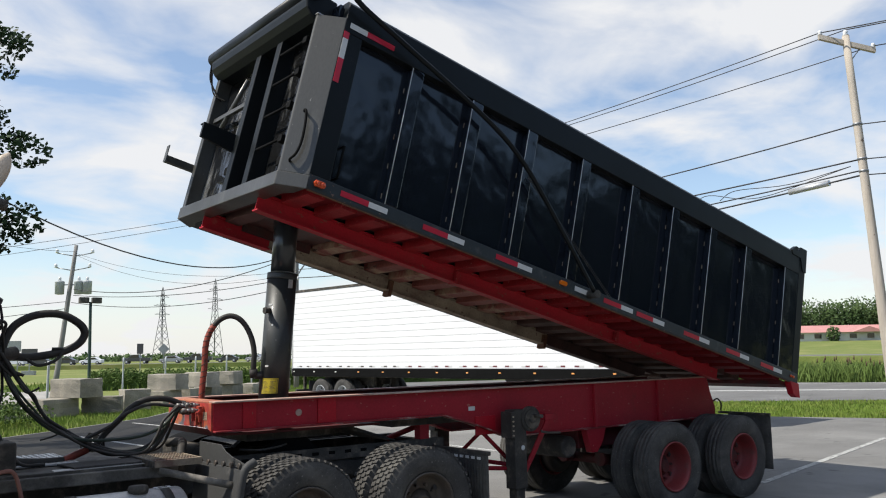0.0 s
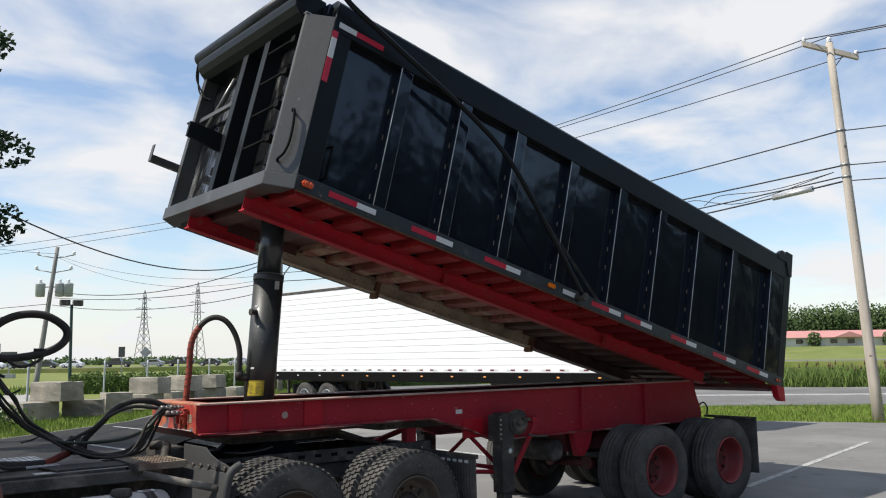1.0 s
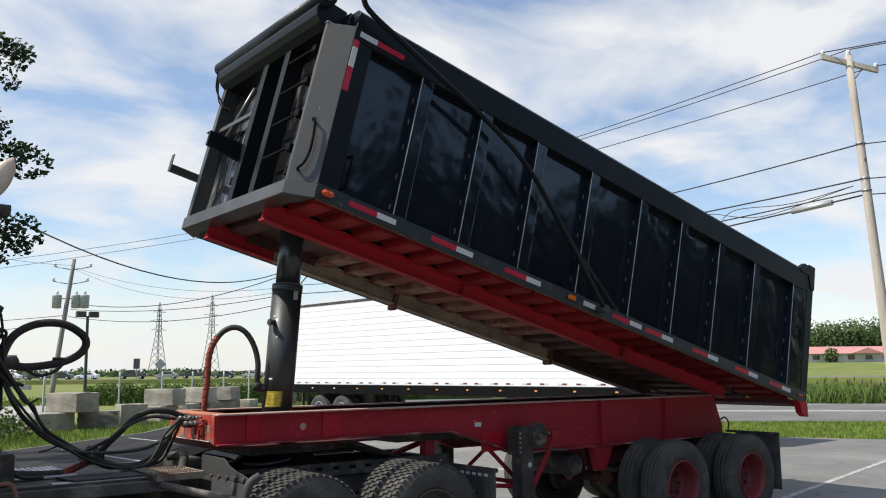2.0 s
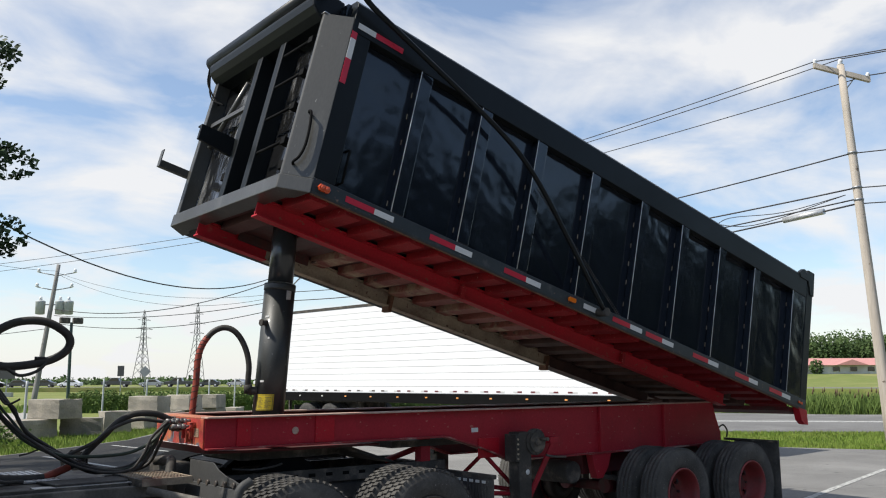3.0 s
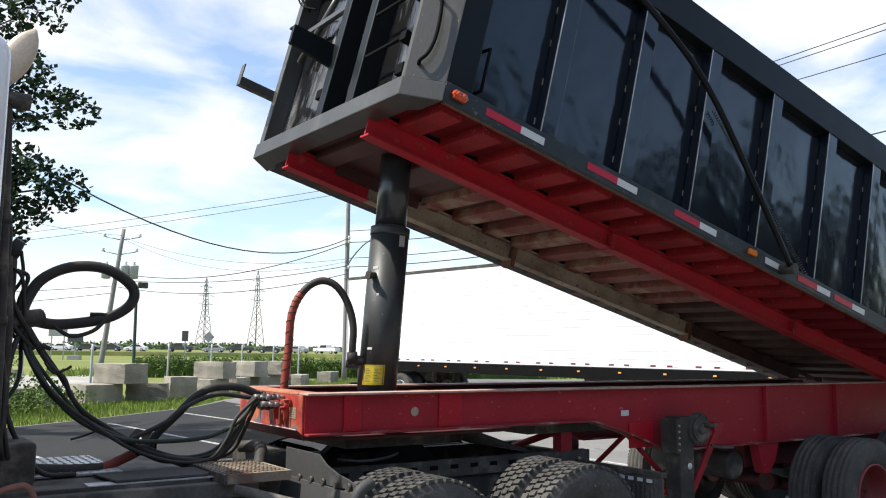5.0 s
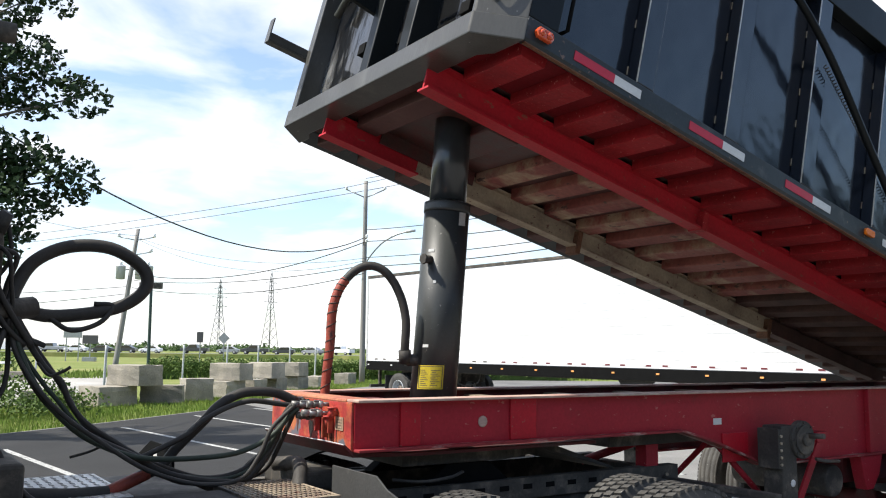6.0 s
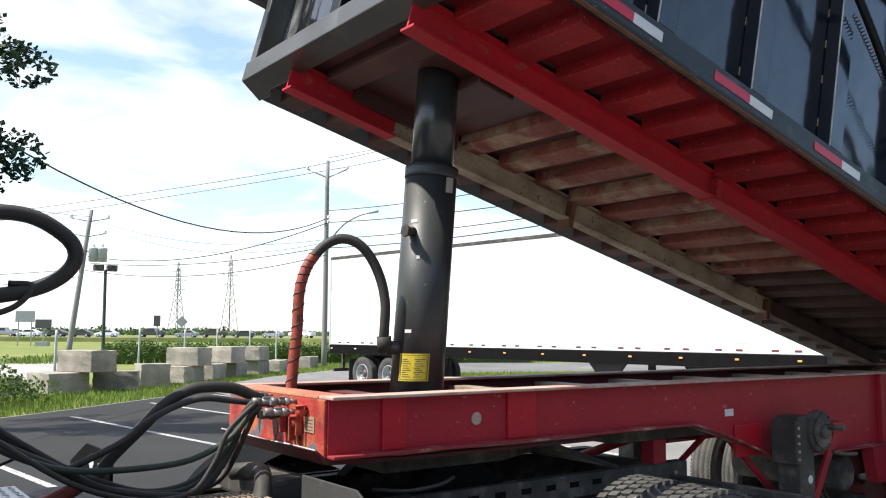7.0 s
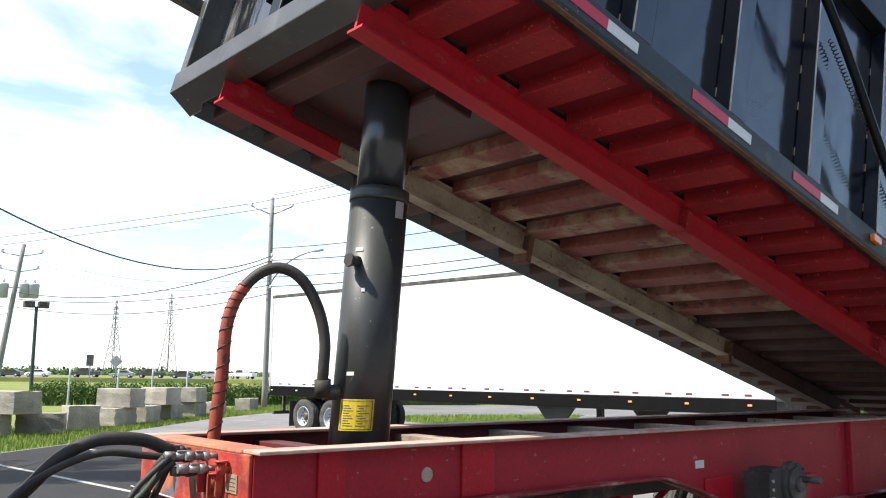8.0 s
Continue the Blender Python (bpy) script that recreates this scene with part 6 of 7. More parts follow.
# right pole to middle pole, and on past the view
cable((20.02, 4.58, 10.85), (MX - 0.85, MY + 0.68, 10.85), 0.45)
cable((20.53, 4.11, 10.9), (MX, MY, 11.35), 0.55)
cable((21.05, 3.62, 10.38), (MX + 0.85, MY - 0.68, 10.85), 0.35)
cable((20.6, 4.05, 8.1), (MX + 0.12, MY, 8.45), 0.6, 0.02)
cable((20.62, 4.0, 7.1), (MX + 0.12, MY, 7.8), 0.5, 0.022)
cable((20.62, 4.0, 6.78), (MX + 0.12, MY, 6.9), 0.5, 0.02)
phone_line = cable((20.64, 4.0, 6.65), (MX + 0.12, MY, 6.4), 0.55, 0.024)
bm = B()
rod(bm, (20.64, 4.95, 6.585), (20.637, 6.2, 6.505), 0.085, 12)
part("splice_case", bm, M["alu"], phone_line, "silver splice case on the line")
bm = B()
for k in range(2):
    tube(bm, smooth_line([(20.63, 4.3, 6.95), (20.63, 6.2 + k, 6.75 - 0.25 * k), (20.635, 8.0 + k, 6.85), (20.64, 8.6 + k, 6.62)]), 0.012, 6)
part("drop_wire", bm, M["wire"], phone_line)
for a, b in (((20.05, 4.55, 10.85), (27, -26, 11.1)), ((20.53, 4.11, 10.9), (27.5, -26, 11.3)), ((21.05, 3.62, 10.38), (28, -26, 10.7)), ((20.6, 4.05, 8.1), (28, -26, 8.6)), ((20.62, 4.0, 7.1), (28, -26, 7.3)), ((20.64, 4.0, 6.65), (28, -26, 6.75))):
    cable(a, b, 0.5, 0.016)
# middle pole to the left
cable((MX, MY, 8.0), (-4.9, 14.4, 9.1), 2.75, 0.026)
cable((MX - 0.85, MY + 0.68, 10.85), (-5.0, 86.0, 9.6), 0.5, 0.016)
cable((MX + 0.85, MY - 0.68, 10.85), (-5.0, 84.0, 8.6), 0.5, 0.016)
cable(on_lp(9.6), (-12, 22, 9.6), 1.2, 0.012)
cable(on_lp(9.5), (MX, MY, 6.85), 0.9, 0.012)
cable(on_lp(9.4), (MX, MY, 6.7), 1.3, 0.012)
cable((13.1, 56.5, 6.85), (MX, MY, 7.75), 1.0, 0.026)
cable((13.1, 56.5, 6.4), (MX, MY, 6.45), 0.5, 0.022)
cable((13.0, 56.6, 5.9), (MX, MY, 6.0), 0.75, 0.022)
for z, far in ((6.0, 2.6), (5.5, 1.2)):
    cable(on_lp(z), (-14, 50, far + 1.2), 0.4, 0.02)


# ---------------------------------------------------------------- lattice pylons far off
def pylon(x, y, h, turn):
    ob = thing("lattice_pylon", "distant grey steel lattice power pylon", "pylon", "pylons", at=pose(x, y, 0, 0, 0, turn))
    r = 0.19
    for sx, sy in ((1, 1), (1, -1), (-1, 1), (-1, -1)):
        bm = B()
        tube(bm, [(sx * 4.6, sy * 4.6, 0), (sx * 1.5, sy * 1.5, h * 0.55), (sx * 0.7, sy * 0.7, h * 0.92), (0, 0, h)], r, 4)
        part("leg", bm, M["lattice"], ob)
    bm = B()
    levels = [0.0, 0.12, 0.23, 0.33, 0.42, 0.5, 0.57, 0.64, 0.71, 0.78, 0.85, 0.92]

    def half(t):
        return 4.6 + (1.5 - 4.6) * t / 0.55 if t < 0.55 else 1.5 + (0.7 - 1.5) * (t - 0.55) / 0.37
    for t0, t1 in zip(levels, levels[1:]):
        a, b = half(t0), half(t1)
        for c0, c1 in (((1, 1), (1, -1)), ((1, -1), (-1, -1)), ((-1, -1), (-1, 1)), ((-1, 1), (1, 1))):
            rod(bm, (c0[0] * a, c0[1] * a, h * t0), (c1[0] * b, c1[1] * b, h * t1), 0.11, 3)
            rod(bm, (c1[0] * a, c1[1] * a, h * t0), (c0[0] * b, c0[1] * b, h * t1), 0.11, 3)
    tagged(part("lattice_bracing", bm, M["lattice"], ob), kind="stuff")
    for t, l in ((0.62, 6.5), (0.74, 7.5), (0.86, 5.5)):
        bm = B()
        rod(bm, (-l, 0, h * t), (l, 0, h * t), 0.16, 4)
        rod(bm, (-l, 0, h * t), (0, 0, h * t + 1.6), 0.12, 4)
        rod(bm, (l, 0, h * t), (0, 0, h * t + 1.6), 0.12, 4)
        part("pylon_arm", bm, M["lattice"], ob)


pylon(205, 581, 51, 20)
pylon(238, 568, 57, 20)


# ---------------------------------------------------------------- highway, signs and cars
HW = [Vector(p) for p in ((122.0, -60.0), (103.0, 44.0), (92.73, 120.57), (77.75, 150.4), (28.28, 184.27), (-106.49, 255.94))]


def band(name, off0, off1, z0, z1, mat, label, category, kind="structure"):
    bm = B()
    lo, hi = [], []
    for i, p in enumerate(HW):
        d = (HW[min(i + 1, len(HW) - 1)] - HW[max(i - 1, 0)]).normalized()
        n = Vector((d.y, -d.x))
        lo.append((p + n * off0, p + n * off1))
    top = [[bm.verts.new((q.x, q.y, z1)) for q in pr] for pr in lo]
    bot = [[bm.verts.new((q.x, q.y, z0)) for q in pr] for pr in lo]
    for i in range(len(HW) - 1):
        for a, b in ((top, top), (bot, bot)):
            bm.faces.new((a[i][0], a[i][1], a[i + 1][1], a[i + 1][0]))
        for k in (0, 1):
            bm.faces.new((top[i][k], top[i + 1][k], bot[i + 1][k], bot[i][k]))
    for i in (0, len(HW) - 1):
        bm.faces.new((top[i][0], top[i][1], bot[i][1], bot[i][0]))
    return tagged(part(name, bm, mat), label, category, kind=kind)


band("highway_bank", -14, 16, -0.2, 0.72, M["ground"], "low grassy bank that carries the highway", "bank")
band("highway", -6, 6, 0.721, 0.75, M["road"], "grey highway on its bank", "highway")
bm = B()
vs = [bm.verts.new(p) for p in ((118, -40, 0.72), (112, 60, 0.72), (190, 130, 1.6), (330, 60, 2.6), (330, -40, 2.6), (200, -40, 1.6))]
bm.faces.new((vs[0], vs[1], vs[2], vs[5]))
bm.faces.new((vs[5], vs[2], vs[3], vs[4]))
tagged(part("field", bm, M["ground"]), "sloping green field behind the highway", "field", kind="structure")


def car(x, y, z, turn, body, kind="saloon"):
    names = {"saloon": ("car", "distant parked looking passenger car on the highway", "car"), "pickup": ("pickup_truck", "distant pickup truck on the highway", "pickup truck"), "van": ("delivery_van", "distant white van on the highway", "van")}
    ob = thing(names[kind][0], {"saloon": "distant passenger car on the highway", "pickup": "distant pickup truck on the highway", "van": "distant boxy van on the highway"}[kind], names[kind][2], "highway traffic", at=pose(x, y, z, 0, 0, turn))
    bm = B()
    if kind == "saloon":
        prof = [(-2.2, 0.28), (2.2, 0.28), (2.25, 0.62), (1.9, 0.82), (1.15, 0.92), (0.55, 1.42), (-0.9, 1.46), (-1.65, 1.02), (-2.2, 0.95)]
        glass = [(1.02, 0.95), (0.5, 1.36), (-0.85, 1.39), (-1.45, 1.0)]
    elif kind == "pickup":
        prof = [(-2.8, 0.45), (2.7, 0.45), (2.75, 1.05), (1.4, 1.18), (0.85, 1.80), (-0.55, 1.82), (-0.75, 1.15), (-2.8, 1.15)]
        glass = [(1.2, 1.20), (0.78, 1.72), (-0.5, 1.74), (-0.62, 1.2)]
    else:
        prof = [(-2.9, 0.4), (2.7, 0.4), (2.75, 1.0), (2.2, 1.2), (1.6, 2.1), (-2.9, 2.15)]
        glass = [(2.1, 1.22), (1.6, 1.95), (0.9, 1.95), (0.9, 1.25)]
    prism(bm, prof, "y", -0.9, 0.9)
    part("body", bm, body, ob, bevel=0.09)
    for s in (-1, 1):
        bm = B()
        prism(bm, glass, "y", s * 0.895, s * 0.915)
        part("side_window", bm, M["dark_glass"], ob)
    for wx in (-1.4, 1.4) if kind == "saloon" else (-1.75, 1.75):
        for s in (-1, 1):
            bm = B()
            lathe(bm, [(0.20, -0.1), (0.33, -0.11), (0.34, 0.0), (0.33, 0.11), (0.20, 0.1)], (wx, s * 0.82, 0.34), "y", 18, closed=False)
            w = part("wheel", bm, M["rubber"], ob)
            bm = B()
            lathe(bm, [(0.19, s * 0.105), (0.17, s * 0.115), (0.02, s * 0.115)], (wx, s * 0.82, 0.34), "y", 12, closed=False)
            part("rim", bm, M["alu"], w)


M["car_dark"] = material("dark_car_paint", (0.03, 0.033, 0.04), 0.3, scale=1, amount=0.2, bump=0.0, coat=0.5)
M["car_red"] = material("red_car_paint", (0.35, 0.02, 0.02), 0.3, scale=1, amount=0.2, bump=0.0, coat=0.5)
M["car_silver"] = material("silver_car_paint", (0.32, 0.33, 0.35), 0.35, metal=0.5, scale=1, amount=0.2, bump=0.0, coat=0.4)
for x, y, m, k in ((77.82, 149.88, "white_paint", "pickup"), (68.34, 156.34, "car_dark", "saloon"), (58.97, 162.53, "car_silver", "saloon"), (53.19, 165.71, "car_dark", "pickup"), (46.2, 171.83, "white_paint", "saloon"),
                   (37.76, 176.85, "car_dark", "saloon"), (29.8, 183.86, "car_silver", "pickup"), (21.04, 187.82, "white_paint", "van"), (12.15, 193.77, "car_red", "saloon"), (86.02, 135.44, "car_red", "saloon"), (73.14, 153.24, "car_silver", "saloon"), (63.5, 159.6, "car_dark", "pickup"), (41.97, 174.59, "car_dark", "saloon"), (33.82, 180.61, "white_paint", "saloon"), (25.36, 186.09, "car_dark", "saloon")):
    i = min(range(len(HW) - 1), key=lambda q: ((HW[q] + HW[q + 1]) / 2 - Vector((x, y))).length)
    d = HW[i + 1] - HW[i]
    car(x, y, 0.751, math.degrees(math.atan2(d.y, d.x)), M[m], k)

sg = thing("road_sign", "grey backed highway sign on two posts", "road sign", at=pose(20.21, 113.42, 0, 0, 0, -34))
quick("sign_board", sg, M["steel"], (-1.2, 1.2, -0.03, 0.03, 2.95, 4.35), bevel=0.02)
for x in (-0.8, 0.8):
    quick("post", sg, M["steel"], (x - 0.06, x + 0.06, 0.031, 0.13, -0.05, 4.2))
sg = thing("message_sign", "black electronic message sign on a trailer", "road sign", at=pose(22.09, 112.13, 0, 0, 0, -34))
quick("sign_board", sg, M["ink"], (-1.0, 1.0, -0.05, 0.05, 2.2, 3.3), bevel=0.02)
quick("post", sg, M["steel"], (-0.06, 0.06, 0.051, 0.17, 0.4, 3.2))
quick("sign_base", sg, M["steel"], (-0.8, 0.8, -0.4, 0.4, -0.05, 0.5), bevel=0.02)
for x, y, m in ((19.25, 55.3, "steel"), (17.86, 56.33, "ink")):
    sg = thing("road_sign", "small roadside sign on a thin post", "road sign", at=pose(x, y, 0, 0, 0, -35))
    bm = B()
    if m == "steel":
        prism(bm, [(0, 2.1), (0.42, 2.52), (0, 2.94), (-0.42, 2.52)], "y", -0.01, 0.01)
    else:
        prism(bm, [(-0.22, 2.2), (0.22, 2.2), (0.22, 2.95), (-0.22, 2.95)], "y", -0.05, 0.05)
    part("sign_board", bm, M[m], sg)
    quick("post", sg, M["steel"], (-0.03, 0.03, 0.0505, 0.11, -0.05, 2.6))
br = thing("barrier_gate", "low white barrier arm with dark base blocks", "barrier", at=pose(4.05, 46.97, 0, 0, 0, -35))
quick("base", br, M["concrete"], (-0.2, 1.6, -0.3, 0.3, -0.05, 0.45), bevel=0.02)
quick("post", br, M["black_steel"], (-0.45, -0.25, -0.1, 0.1, -0.05, 1.05), bevel=0.01)
quick("arm", br, M["white_paint"], (-2.0, 0.6, -0.16, -0.101, 0.85, 0.97), bevel=0.01)

# long pink roofed house on the slope
bm = B()
prism(bm, [(-85, -0.3), (-85, -0.045), (-40, 1.0), (-3, 2.95), (60, 4.2), (60, -0.3)], "x", -42, 90)
bank = tagged(part("ground_bank", bm, M["ground"]), "mown grass rising gently towards the house", "ground", kind="structure")
bank.matrix_world = pose(194, 89.5, 0, 0, 0, -40.5)
hs = thing("house", "long low house with a pink roof", "house", at=pose(194, 89.5, 3.4, 0, 0, -40.5))
bm = B()
block(bm, -16, 22, 0, 9, -0.7, 1.6)
part("wall", bm, M["house_wall"], hs)
bm = B()
prism(bm, [(-0.8, 1.6), (9.8, 1.6), (5.2, 3.3), (3.8, 3.3)], "x", -16.6, 22.6)
part("roof", bm, M["roof_pink"], hs)
bm = B()
prism(bm, [(-2.4, 1.6), (5.0, 1.6), (1.3, 2.9)], "y", -2.0, 3.8)
part("gable", bm, M["roof_pink"], hs)
for k in range(9):
    x = -14.5 + k * 4.0
    w = quick("window", hs, M["house_wall"], (x - 0.1, x + 1.7, -0.12, -0.003, 0.1, 1.35))
    quick("pane", w, M["dark_glass"], (x, x + 1.6, -0.16, -0.121, 0.2, 1.25))


# ---------------------------------------------------------------- plants
def leaves_from(verts, faces, centre, radii, count, size, rng, hollow=0.5):
    """Adds many small leaf quads to plain lists, quicker than a bmesh."""
    c0 = Vector(centre)
    for _ in range(count):
        while True:
            p = Vector((rng.uniform(-1, 1), rng.uniform(-1, 1), rng.uniform(-1, 1)))
            if hollow < p.length < 1:
                break
        c = c0 + Vector((p.x * radii[0], p.y * radii[1], p.z * radii[2]))
        a = Vector((rng.uniform(-1, 1), rng.uniform(-1, 1), rng.uniform(-0.8, 0.8))).normalized()
        b = a.orthogonal().normalized()
        b = (b + a.cross(b) * rng.uniform(-1, 1)).normalized()
        s = size * rng.uniform(0.6, 1.3)
        k = len(verts)
        for i, j in ((-0.5, 0), (0, -0.38), (0.55, 0), (0, 0.38)):
            q = c + a * s * i + b * s * j
            verts.append(q[:])
        faces.append((k, k + 1, k + 2, k + 3))


def plain_mesh(name, verts, faces, mat, parent=None):
    me = bpy.data.meshes.new(name)
    me.from_pydata(verts, [], faces)
    me.materials.append(mat)
    ob = new(name, me)
    if parent is not None:
        ob.parent = parent
    return ob


# poplar whose boughs hang in from the side
tree = thing("poplar_tree", "broad leaved tree with drooping leafy boughs", "tree", at=pose(-2.82, 15.46, 0))
bm = B()
tube(bm, smooth_line([(0, 0, -0.3), (0.05, 0.05, 2.5), (-0.05, 0.1, 5.0), (0.1, 0, 8.0), (0, 0.1, 12.5)]), 0.30, 12, 0.06)
part("trunk", bm, M["bark"], tree)
rng = random.Random(5)
CL = [(2.4, -1.7, 7.6), (3.0, -2.0, 7.1), (3.75, -2.45, 6.55), (2.6, -1.5, 6.6), (2.2, -1.6, 5.6), (3.0, -1.8, 5.45), (3.75, -2.2, 5.0), (2.5, -1.5, 5.0), (2.9, -1.9, 4.4), (2.7, -1.8, 8.4), (3.3, -2.2, 9.0), (2.2, -1.2, 9.6), (1.4, -0.8, 6.2), (1.2, -0.6, 7.6), (1.0, -1.0, 8.8), (0.4, -0.4, 10.2), (-0.8, 0.6, 9.0), (-1.2, 0.8, 7.0), (-0.6, 1.4, 11.2), (0.3, 0.5, 12.4), (-2.0, 1.5, 8.0), (1.8, 1.2, 8.4), (2.6, -1.6, 3.75), (1.2, 1.6, 6.2)]
for i, c in enumerate(CL):
    bm = B()
    e = Vector(c)
    s = Vector((0, 0.05, max(2.6, e.z * 0.75 - 0.4)))
    mid = s.lerp(e, 0.5) + Vector((0, 0, 0.35))
    tube(bm, smooth_line([s, mid, e]), 0.06, 6, 0.012)
    part("limb", bm, M["bark"], tree)
verts, faces = [], []
for i, c in enumerate(CL):
    leaves_from(verts, faces, c, (0.60, 0.60, 0.42), 230, 0.14, rng, 0.1)
    for k in range(4):
        q = (c[0] + rng.uniform(-0.7, 0.7), c[1] + rng.uniform(-0.6, 0.6), c[2] + rng.uniform(-0.55, 0.4))
        leaves_from(verts, faces, q, (0.27, 0.27, 0.2), 50, 0.13, rng, 0.1)
tagged(plain_mesh("crown", verts, faces, M["leaf"], tree), kind="stuff")

# hedge behind the blocks
rng = random.Random(9)
verts, faces = [], []
for k in range(150):
    t = k / 149
    x, y = 12.2 + 23.0 * t, 47.6 - 10.5 * t
    leaves_from(verts, faces, (x + rng.uniform(-0.1, 0.1), y + rng.uniform(-0.3, 0.3), 0.62 + rng.uniform(-0.1, 0.12)), (0.30, 0.75, 0.66), 240, 0.12, rng, 0.4)
for k in range(12):
    t = k / 12
    x0, y0 = 12.2 + 23.0 * t, 47.6 - 10.5 * t
    t = (k + 1) / 12
    x1, y1 = 12.2 + 23.0 * t, 47.6 - 10.5 * t
    b = len(verts)
    for x, y in ((x0, y0), (x1, y1)):
        verts += [(x, y - 0.45, -0.06), (x, y - 0.40, 0.95), (x, y + 0.40, 0.95), (x, y + 0.45, -0.06)]
    faces += [(b, b + 4, b + 5, b + 1), (b + 1, b + 5, b + 6, b + 2), (b + 2, b + 6, b + 7, b + 3)]
tagged(plain_mesh("hedge", verts, faces, M["hedge"]), "clipped dense green hedge", "hedge", kind="stuff")
verts, faces = [], []
for k in range(60):
    x, y = rng.uniform(-13, 7.5), rng.uniform(63, 68)
    leaves_from(verts, faces, (x, y, 0.55), (1.0, 0.9, 0.75), 110, 0.2, rng, 0.4)
tagged(plain_mesh("low_bushes", verts, faces, M["hedge"]), "low green bushes beside the drive", "bushes", kind="stuff")
# weedy shrub at the corner of the lot
verts, faces = [], []
for k in range(34):
    x, y = rng.uniform(-0.4, 2.9), rng.uniform(18.6, 22.0)
    leaves_from(verts, faces, (x, y, rng.uniform(0.15, 0.55)), (0.35, 0.35, 0.30), 60, 0.10, rng, 0.2)
for k in range(14):
    x, y = rng.uniform(0.4, 2.6), rng.uniform(19.0, 20.8)
    leaves_from(verts, faces, (x, y, rng.uniform(0.6, 1.05)), (0.22, 0.22, 0.22), 34, 0.09, rng, 0.1)
tagged(plain_mesh("weed_shrub", verts, faces, M["hedge"]), "weedy green shrub at the edge of the asphalt", "shrub", kind="stuff")

# far woods along the horizon
verts, faces = [], []
for k in range(420):
    a = radians(-5 + 46 * k / 419)
    d = 560 + rng.uniform(-60, 90)
    h = rng.uniform(1.0, 2.2) * (1.6 if 0.35 < k / 419 < 0.6 else 1.0)
    leaves_from(verts, faces, (d * math.sin(a), d * math.cos(a), h * 0.5), (7, 7, h), 40, 2.0, rng, 0.2)
tagged(plain_mesh("far_woods", verts, faces, M["far_wood"]), "distant dark tree line on the horizon", "woods", kind="stuff")
# trees that close the lot behind the camera
verts, faces = [], []
for k in range(150):
    x = -30 + 108 * k / 149 + rng.uniform(-0.6, 0.6)
    top = (12.8 if x < 62 else max(4.5, 12.8 - (x - 62) * 0.8)) + 1.6 * math.sin(x * 0.31) + 1.2 * math.sin(x * 0.83 + 1)
    for z in range(0, int(top), 2):
        leaves_from(verts, faces, (x, -33 + rng.uniform(-1.5, 1.5), z + 0.8), (1.5, 1.5, 1.7), 150, 0.62, rng, 0.1)
tagged(plain_mesh("boundary_trees", verts, faces, M["dark_wood"]), "dense row of trees along the far edge of the lot", "trees", kind="stuff")
verts, faces = [], []
for k in range(330):
    t = rng.random()
    x, y = 205 + 60 * t + rng.uniform(-4, 10), 135 - 65 * t + rng.uniform(-3, 6)
    leaves_from(verts, faces, (x, y, 8.2 + rng.uniform(-2.6, 2.6)), (3.4, 3.4, 4.8), 210, 0.72, rng, 0.4)
tagged(plain_mesh("wood_edge", verts, faces, M["far_wood"]), "dense green wood behind the house", "woods", kind="stuff")
for x, y, r in ((187.5, 92.5, 1.6), (201.5, 81.5, 1.9)):
    t = thing("round_shrub", "dark rounded shrub in front of the house", "shrub", "house shrubs", at=pose(x, y, 2.8))
    verts, faces = [], []
    leaves_from(verts, faces, (0, 0, 1.7), (r, r, 1.9), 420, 0.55, rng, 0.5)
    tagged(plain_mesh("foliage", verts, faces, M["far_wood"], t), kind="stuff")
    bm = B()
    rod(bm, (0, 0, -0.2), (0, 0, 1.6), 0.2, 8)
    part("trunk", bm, M["bark"], t)


def inside(p, poly):
    n, hit = len(poly), False
    for i in range(n):
        (x0, y0), (x1, y1) = poly[i], poly[(i + 1) % n]
        if (y0 > p[1]) != (y1 > p[1]) and p[0] < (x1 - x0) * (p[1] - y0) / (y1 - y0) + x0:
            hit = not hit
    return hit


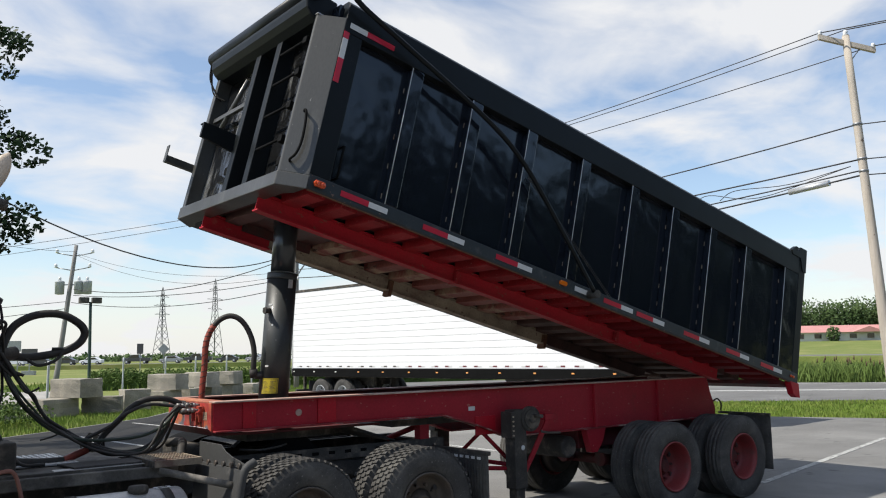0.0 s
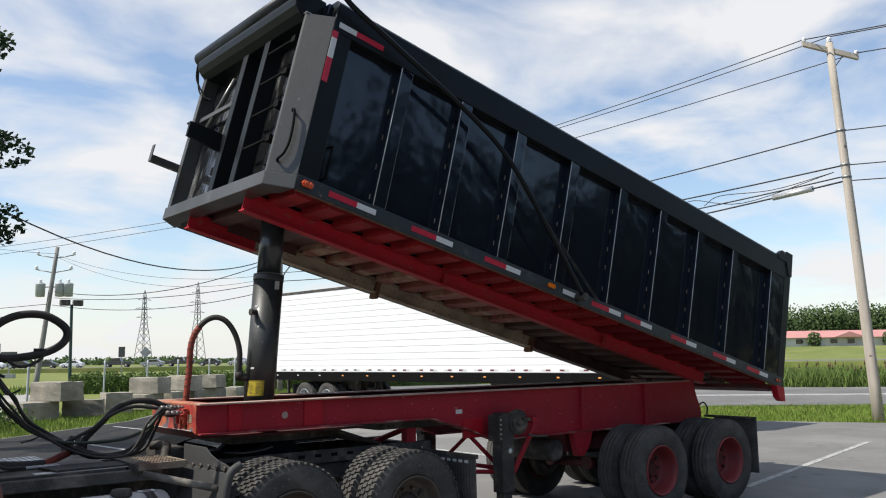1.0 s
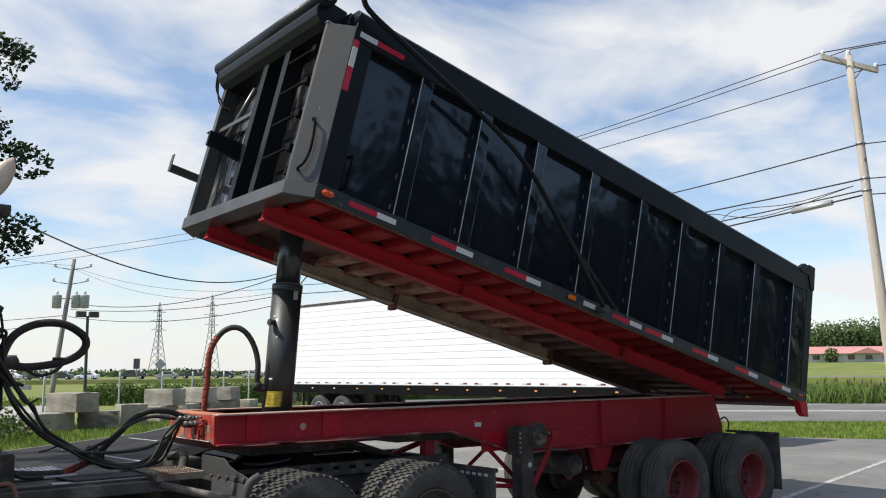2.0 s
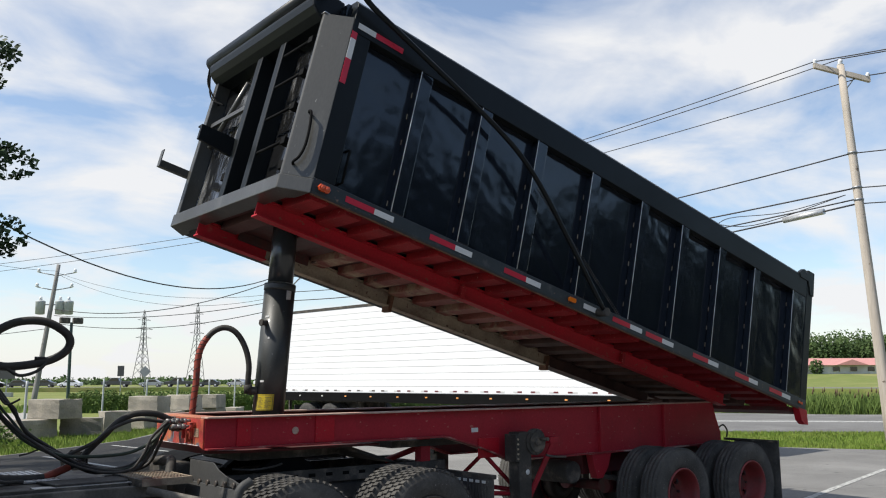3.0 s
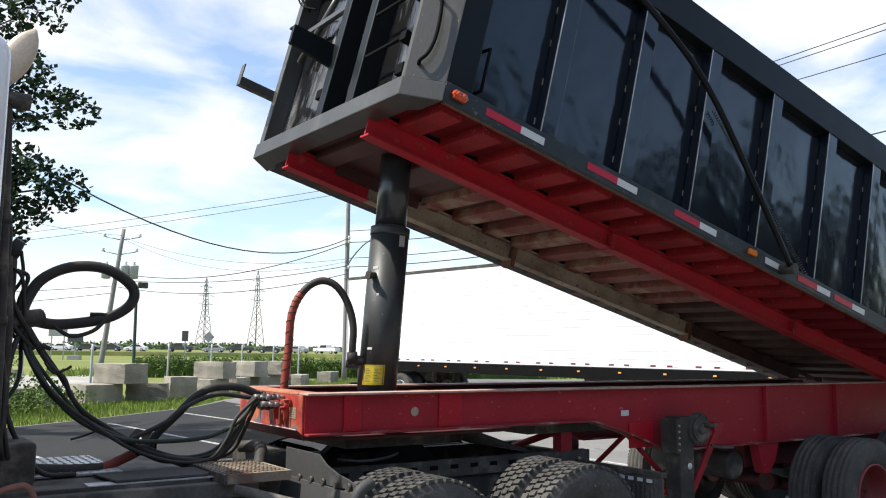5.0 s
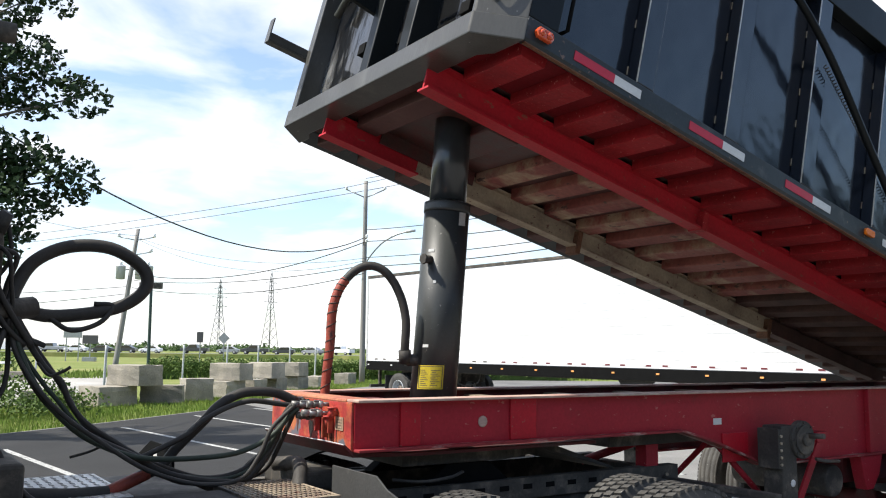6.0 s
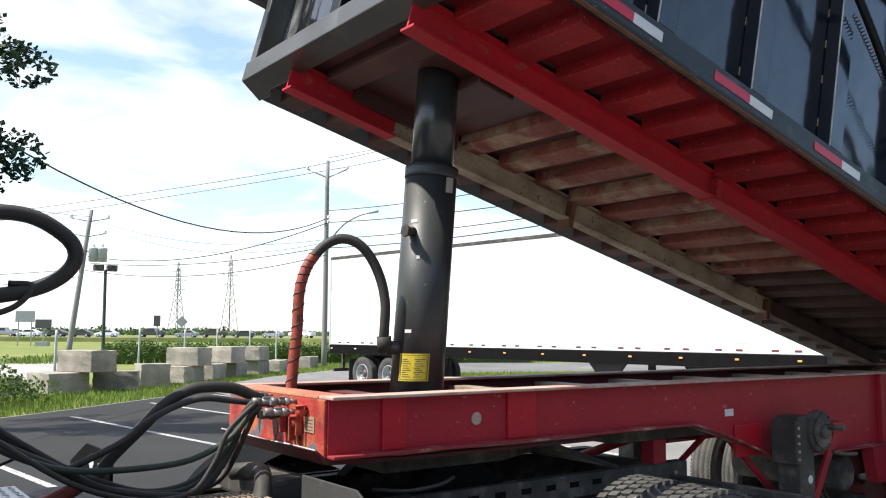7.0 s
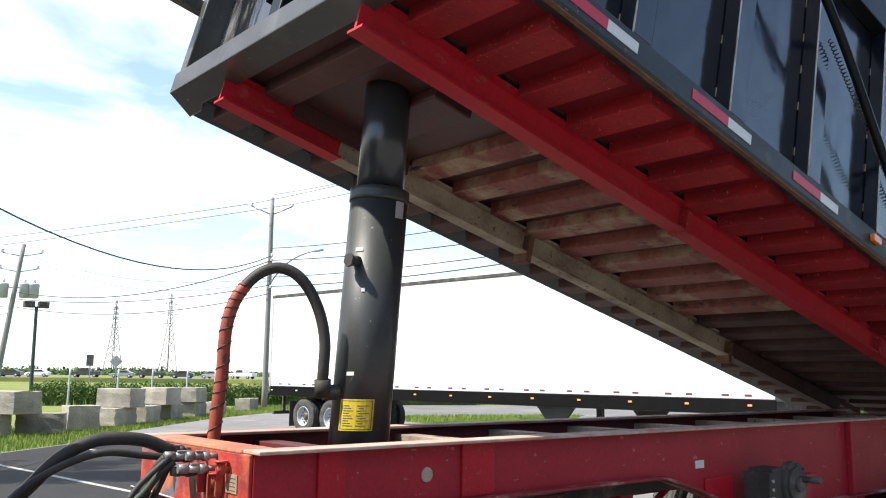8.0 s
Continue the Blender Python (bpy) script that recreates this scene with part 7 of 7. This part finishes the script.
def grass(name, poly, count, height, mat, label, seed, lean=0.35, width=0.02, z=-0.05, avoid=()):
    rng = random.Random(seed)
    xs, ys = [p[0] for p in poly], [p[1] for p in poly]
    verts, faces = [], []
    while len(faces) < count:
        x, y = rng.uniform(min(xs), max(xs)), rng.uniform(min(ys), max(ys))
        if not inside((x, y), poly) or any(inside((x, y), q) for q in avoid):
            continue
        h = height * rng.uniform(0.45, 1.25)
        a = rng.uniform(0, 2 * math.pi)
        dx, dy = math.cos(a) * width, math.sin(a) * width
        b = rng.uniform(0, 2 * math.pi)
        lx, ly = math.cos(b) * h * lean * rng.random(), math.sin(b) * h * lean * rng.random()
        k = len(verts)
        verts += [(x - dx, y - dy, z), (x + dx, y + dy, z), (x + dx * 0.6 + lx * 0.5, y + dy * 0.6 + ly * 0.5, z + h * 0.6), (x + lx, y + ly, z + h)]
        faces.append((k, k + 1, k + 2, k + 3))
    return tagged(plain_mesh(name, verts, faces, mat), label, "grass", kind="stuff")


grass("grass_verge", [(-6, 13.1), (0.4, 15.8), (2.9, 17.7), (6.4, 20.7), (8.6, 23.9), (13.6, 29.1), (20.5, 34.6), (25.6, 40.05), (22, 41), (13, 34), (7.5, 27.5), (2.5, 26), (-6, 26)], 46000, 0.15, M["blade"], "uneven green and yellow grass along the lot", 21, width=0.011, avoid=(LOT,))
grass("grass_strip", [(18.7, 6.3), (21.6, 0.4), (24.0, -4), (30.5, -4), (27.7, 6.9), (24.1, 10.5), (18.5, 16.3), (17.7, 14)], 42000, 0.11, M["blade"], "bright green mown grass strip beside the street", 22, width=0.013, avoid=(LOT,))
grass("grass_corner", [(18.7, 14.2), (19.2, 16.6), (30.4, 24.1), (20, 28.4), (26, 42.2), (25.7, 40.2), (19.6, 24)], 12000, 0.16, M["blade"], "green grass behind the white trailer", 23, width=0.02, avoid=(LOT,))
reeds = grass("cattails", [(38.5, 21), (41.2, 15.2), (64, -7.5), (67, -5), (44.5, 19), (42, 24)], 20000, 1.0, M["reed"], "tall cattails along the ditch", 24, 0.6, 0.028)
reeds["category"] = "cattails"
rng = random.Random(31)
bm = B()
for k in range(210):
    t = rng.random()
    x, y = 41.5 + 22 * t + rng.uniform(-1, 2), 16.5 - 22 * t + rng.uniform(-0.6, 1.6)
    z = rng.uniform(0.75, 1.15)
    rod(bm, (x, y, z), (x + 0.03, y, z + 0.24), 0.045, 5, 0.02)
tagged(part("cattail_heads", bm, M["reed_head"]), "brown cattail heads above the leaves", "cattails", kind="stuff")
grass("far_verge", [(6, 49), (33, 38), (42, 37), (50, 42), (11, 60)], 9000, 0.35, M["blade"], "rough grass behind the hedge", 25, width=0.05)
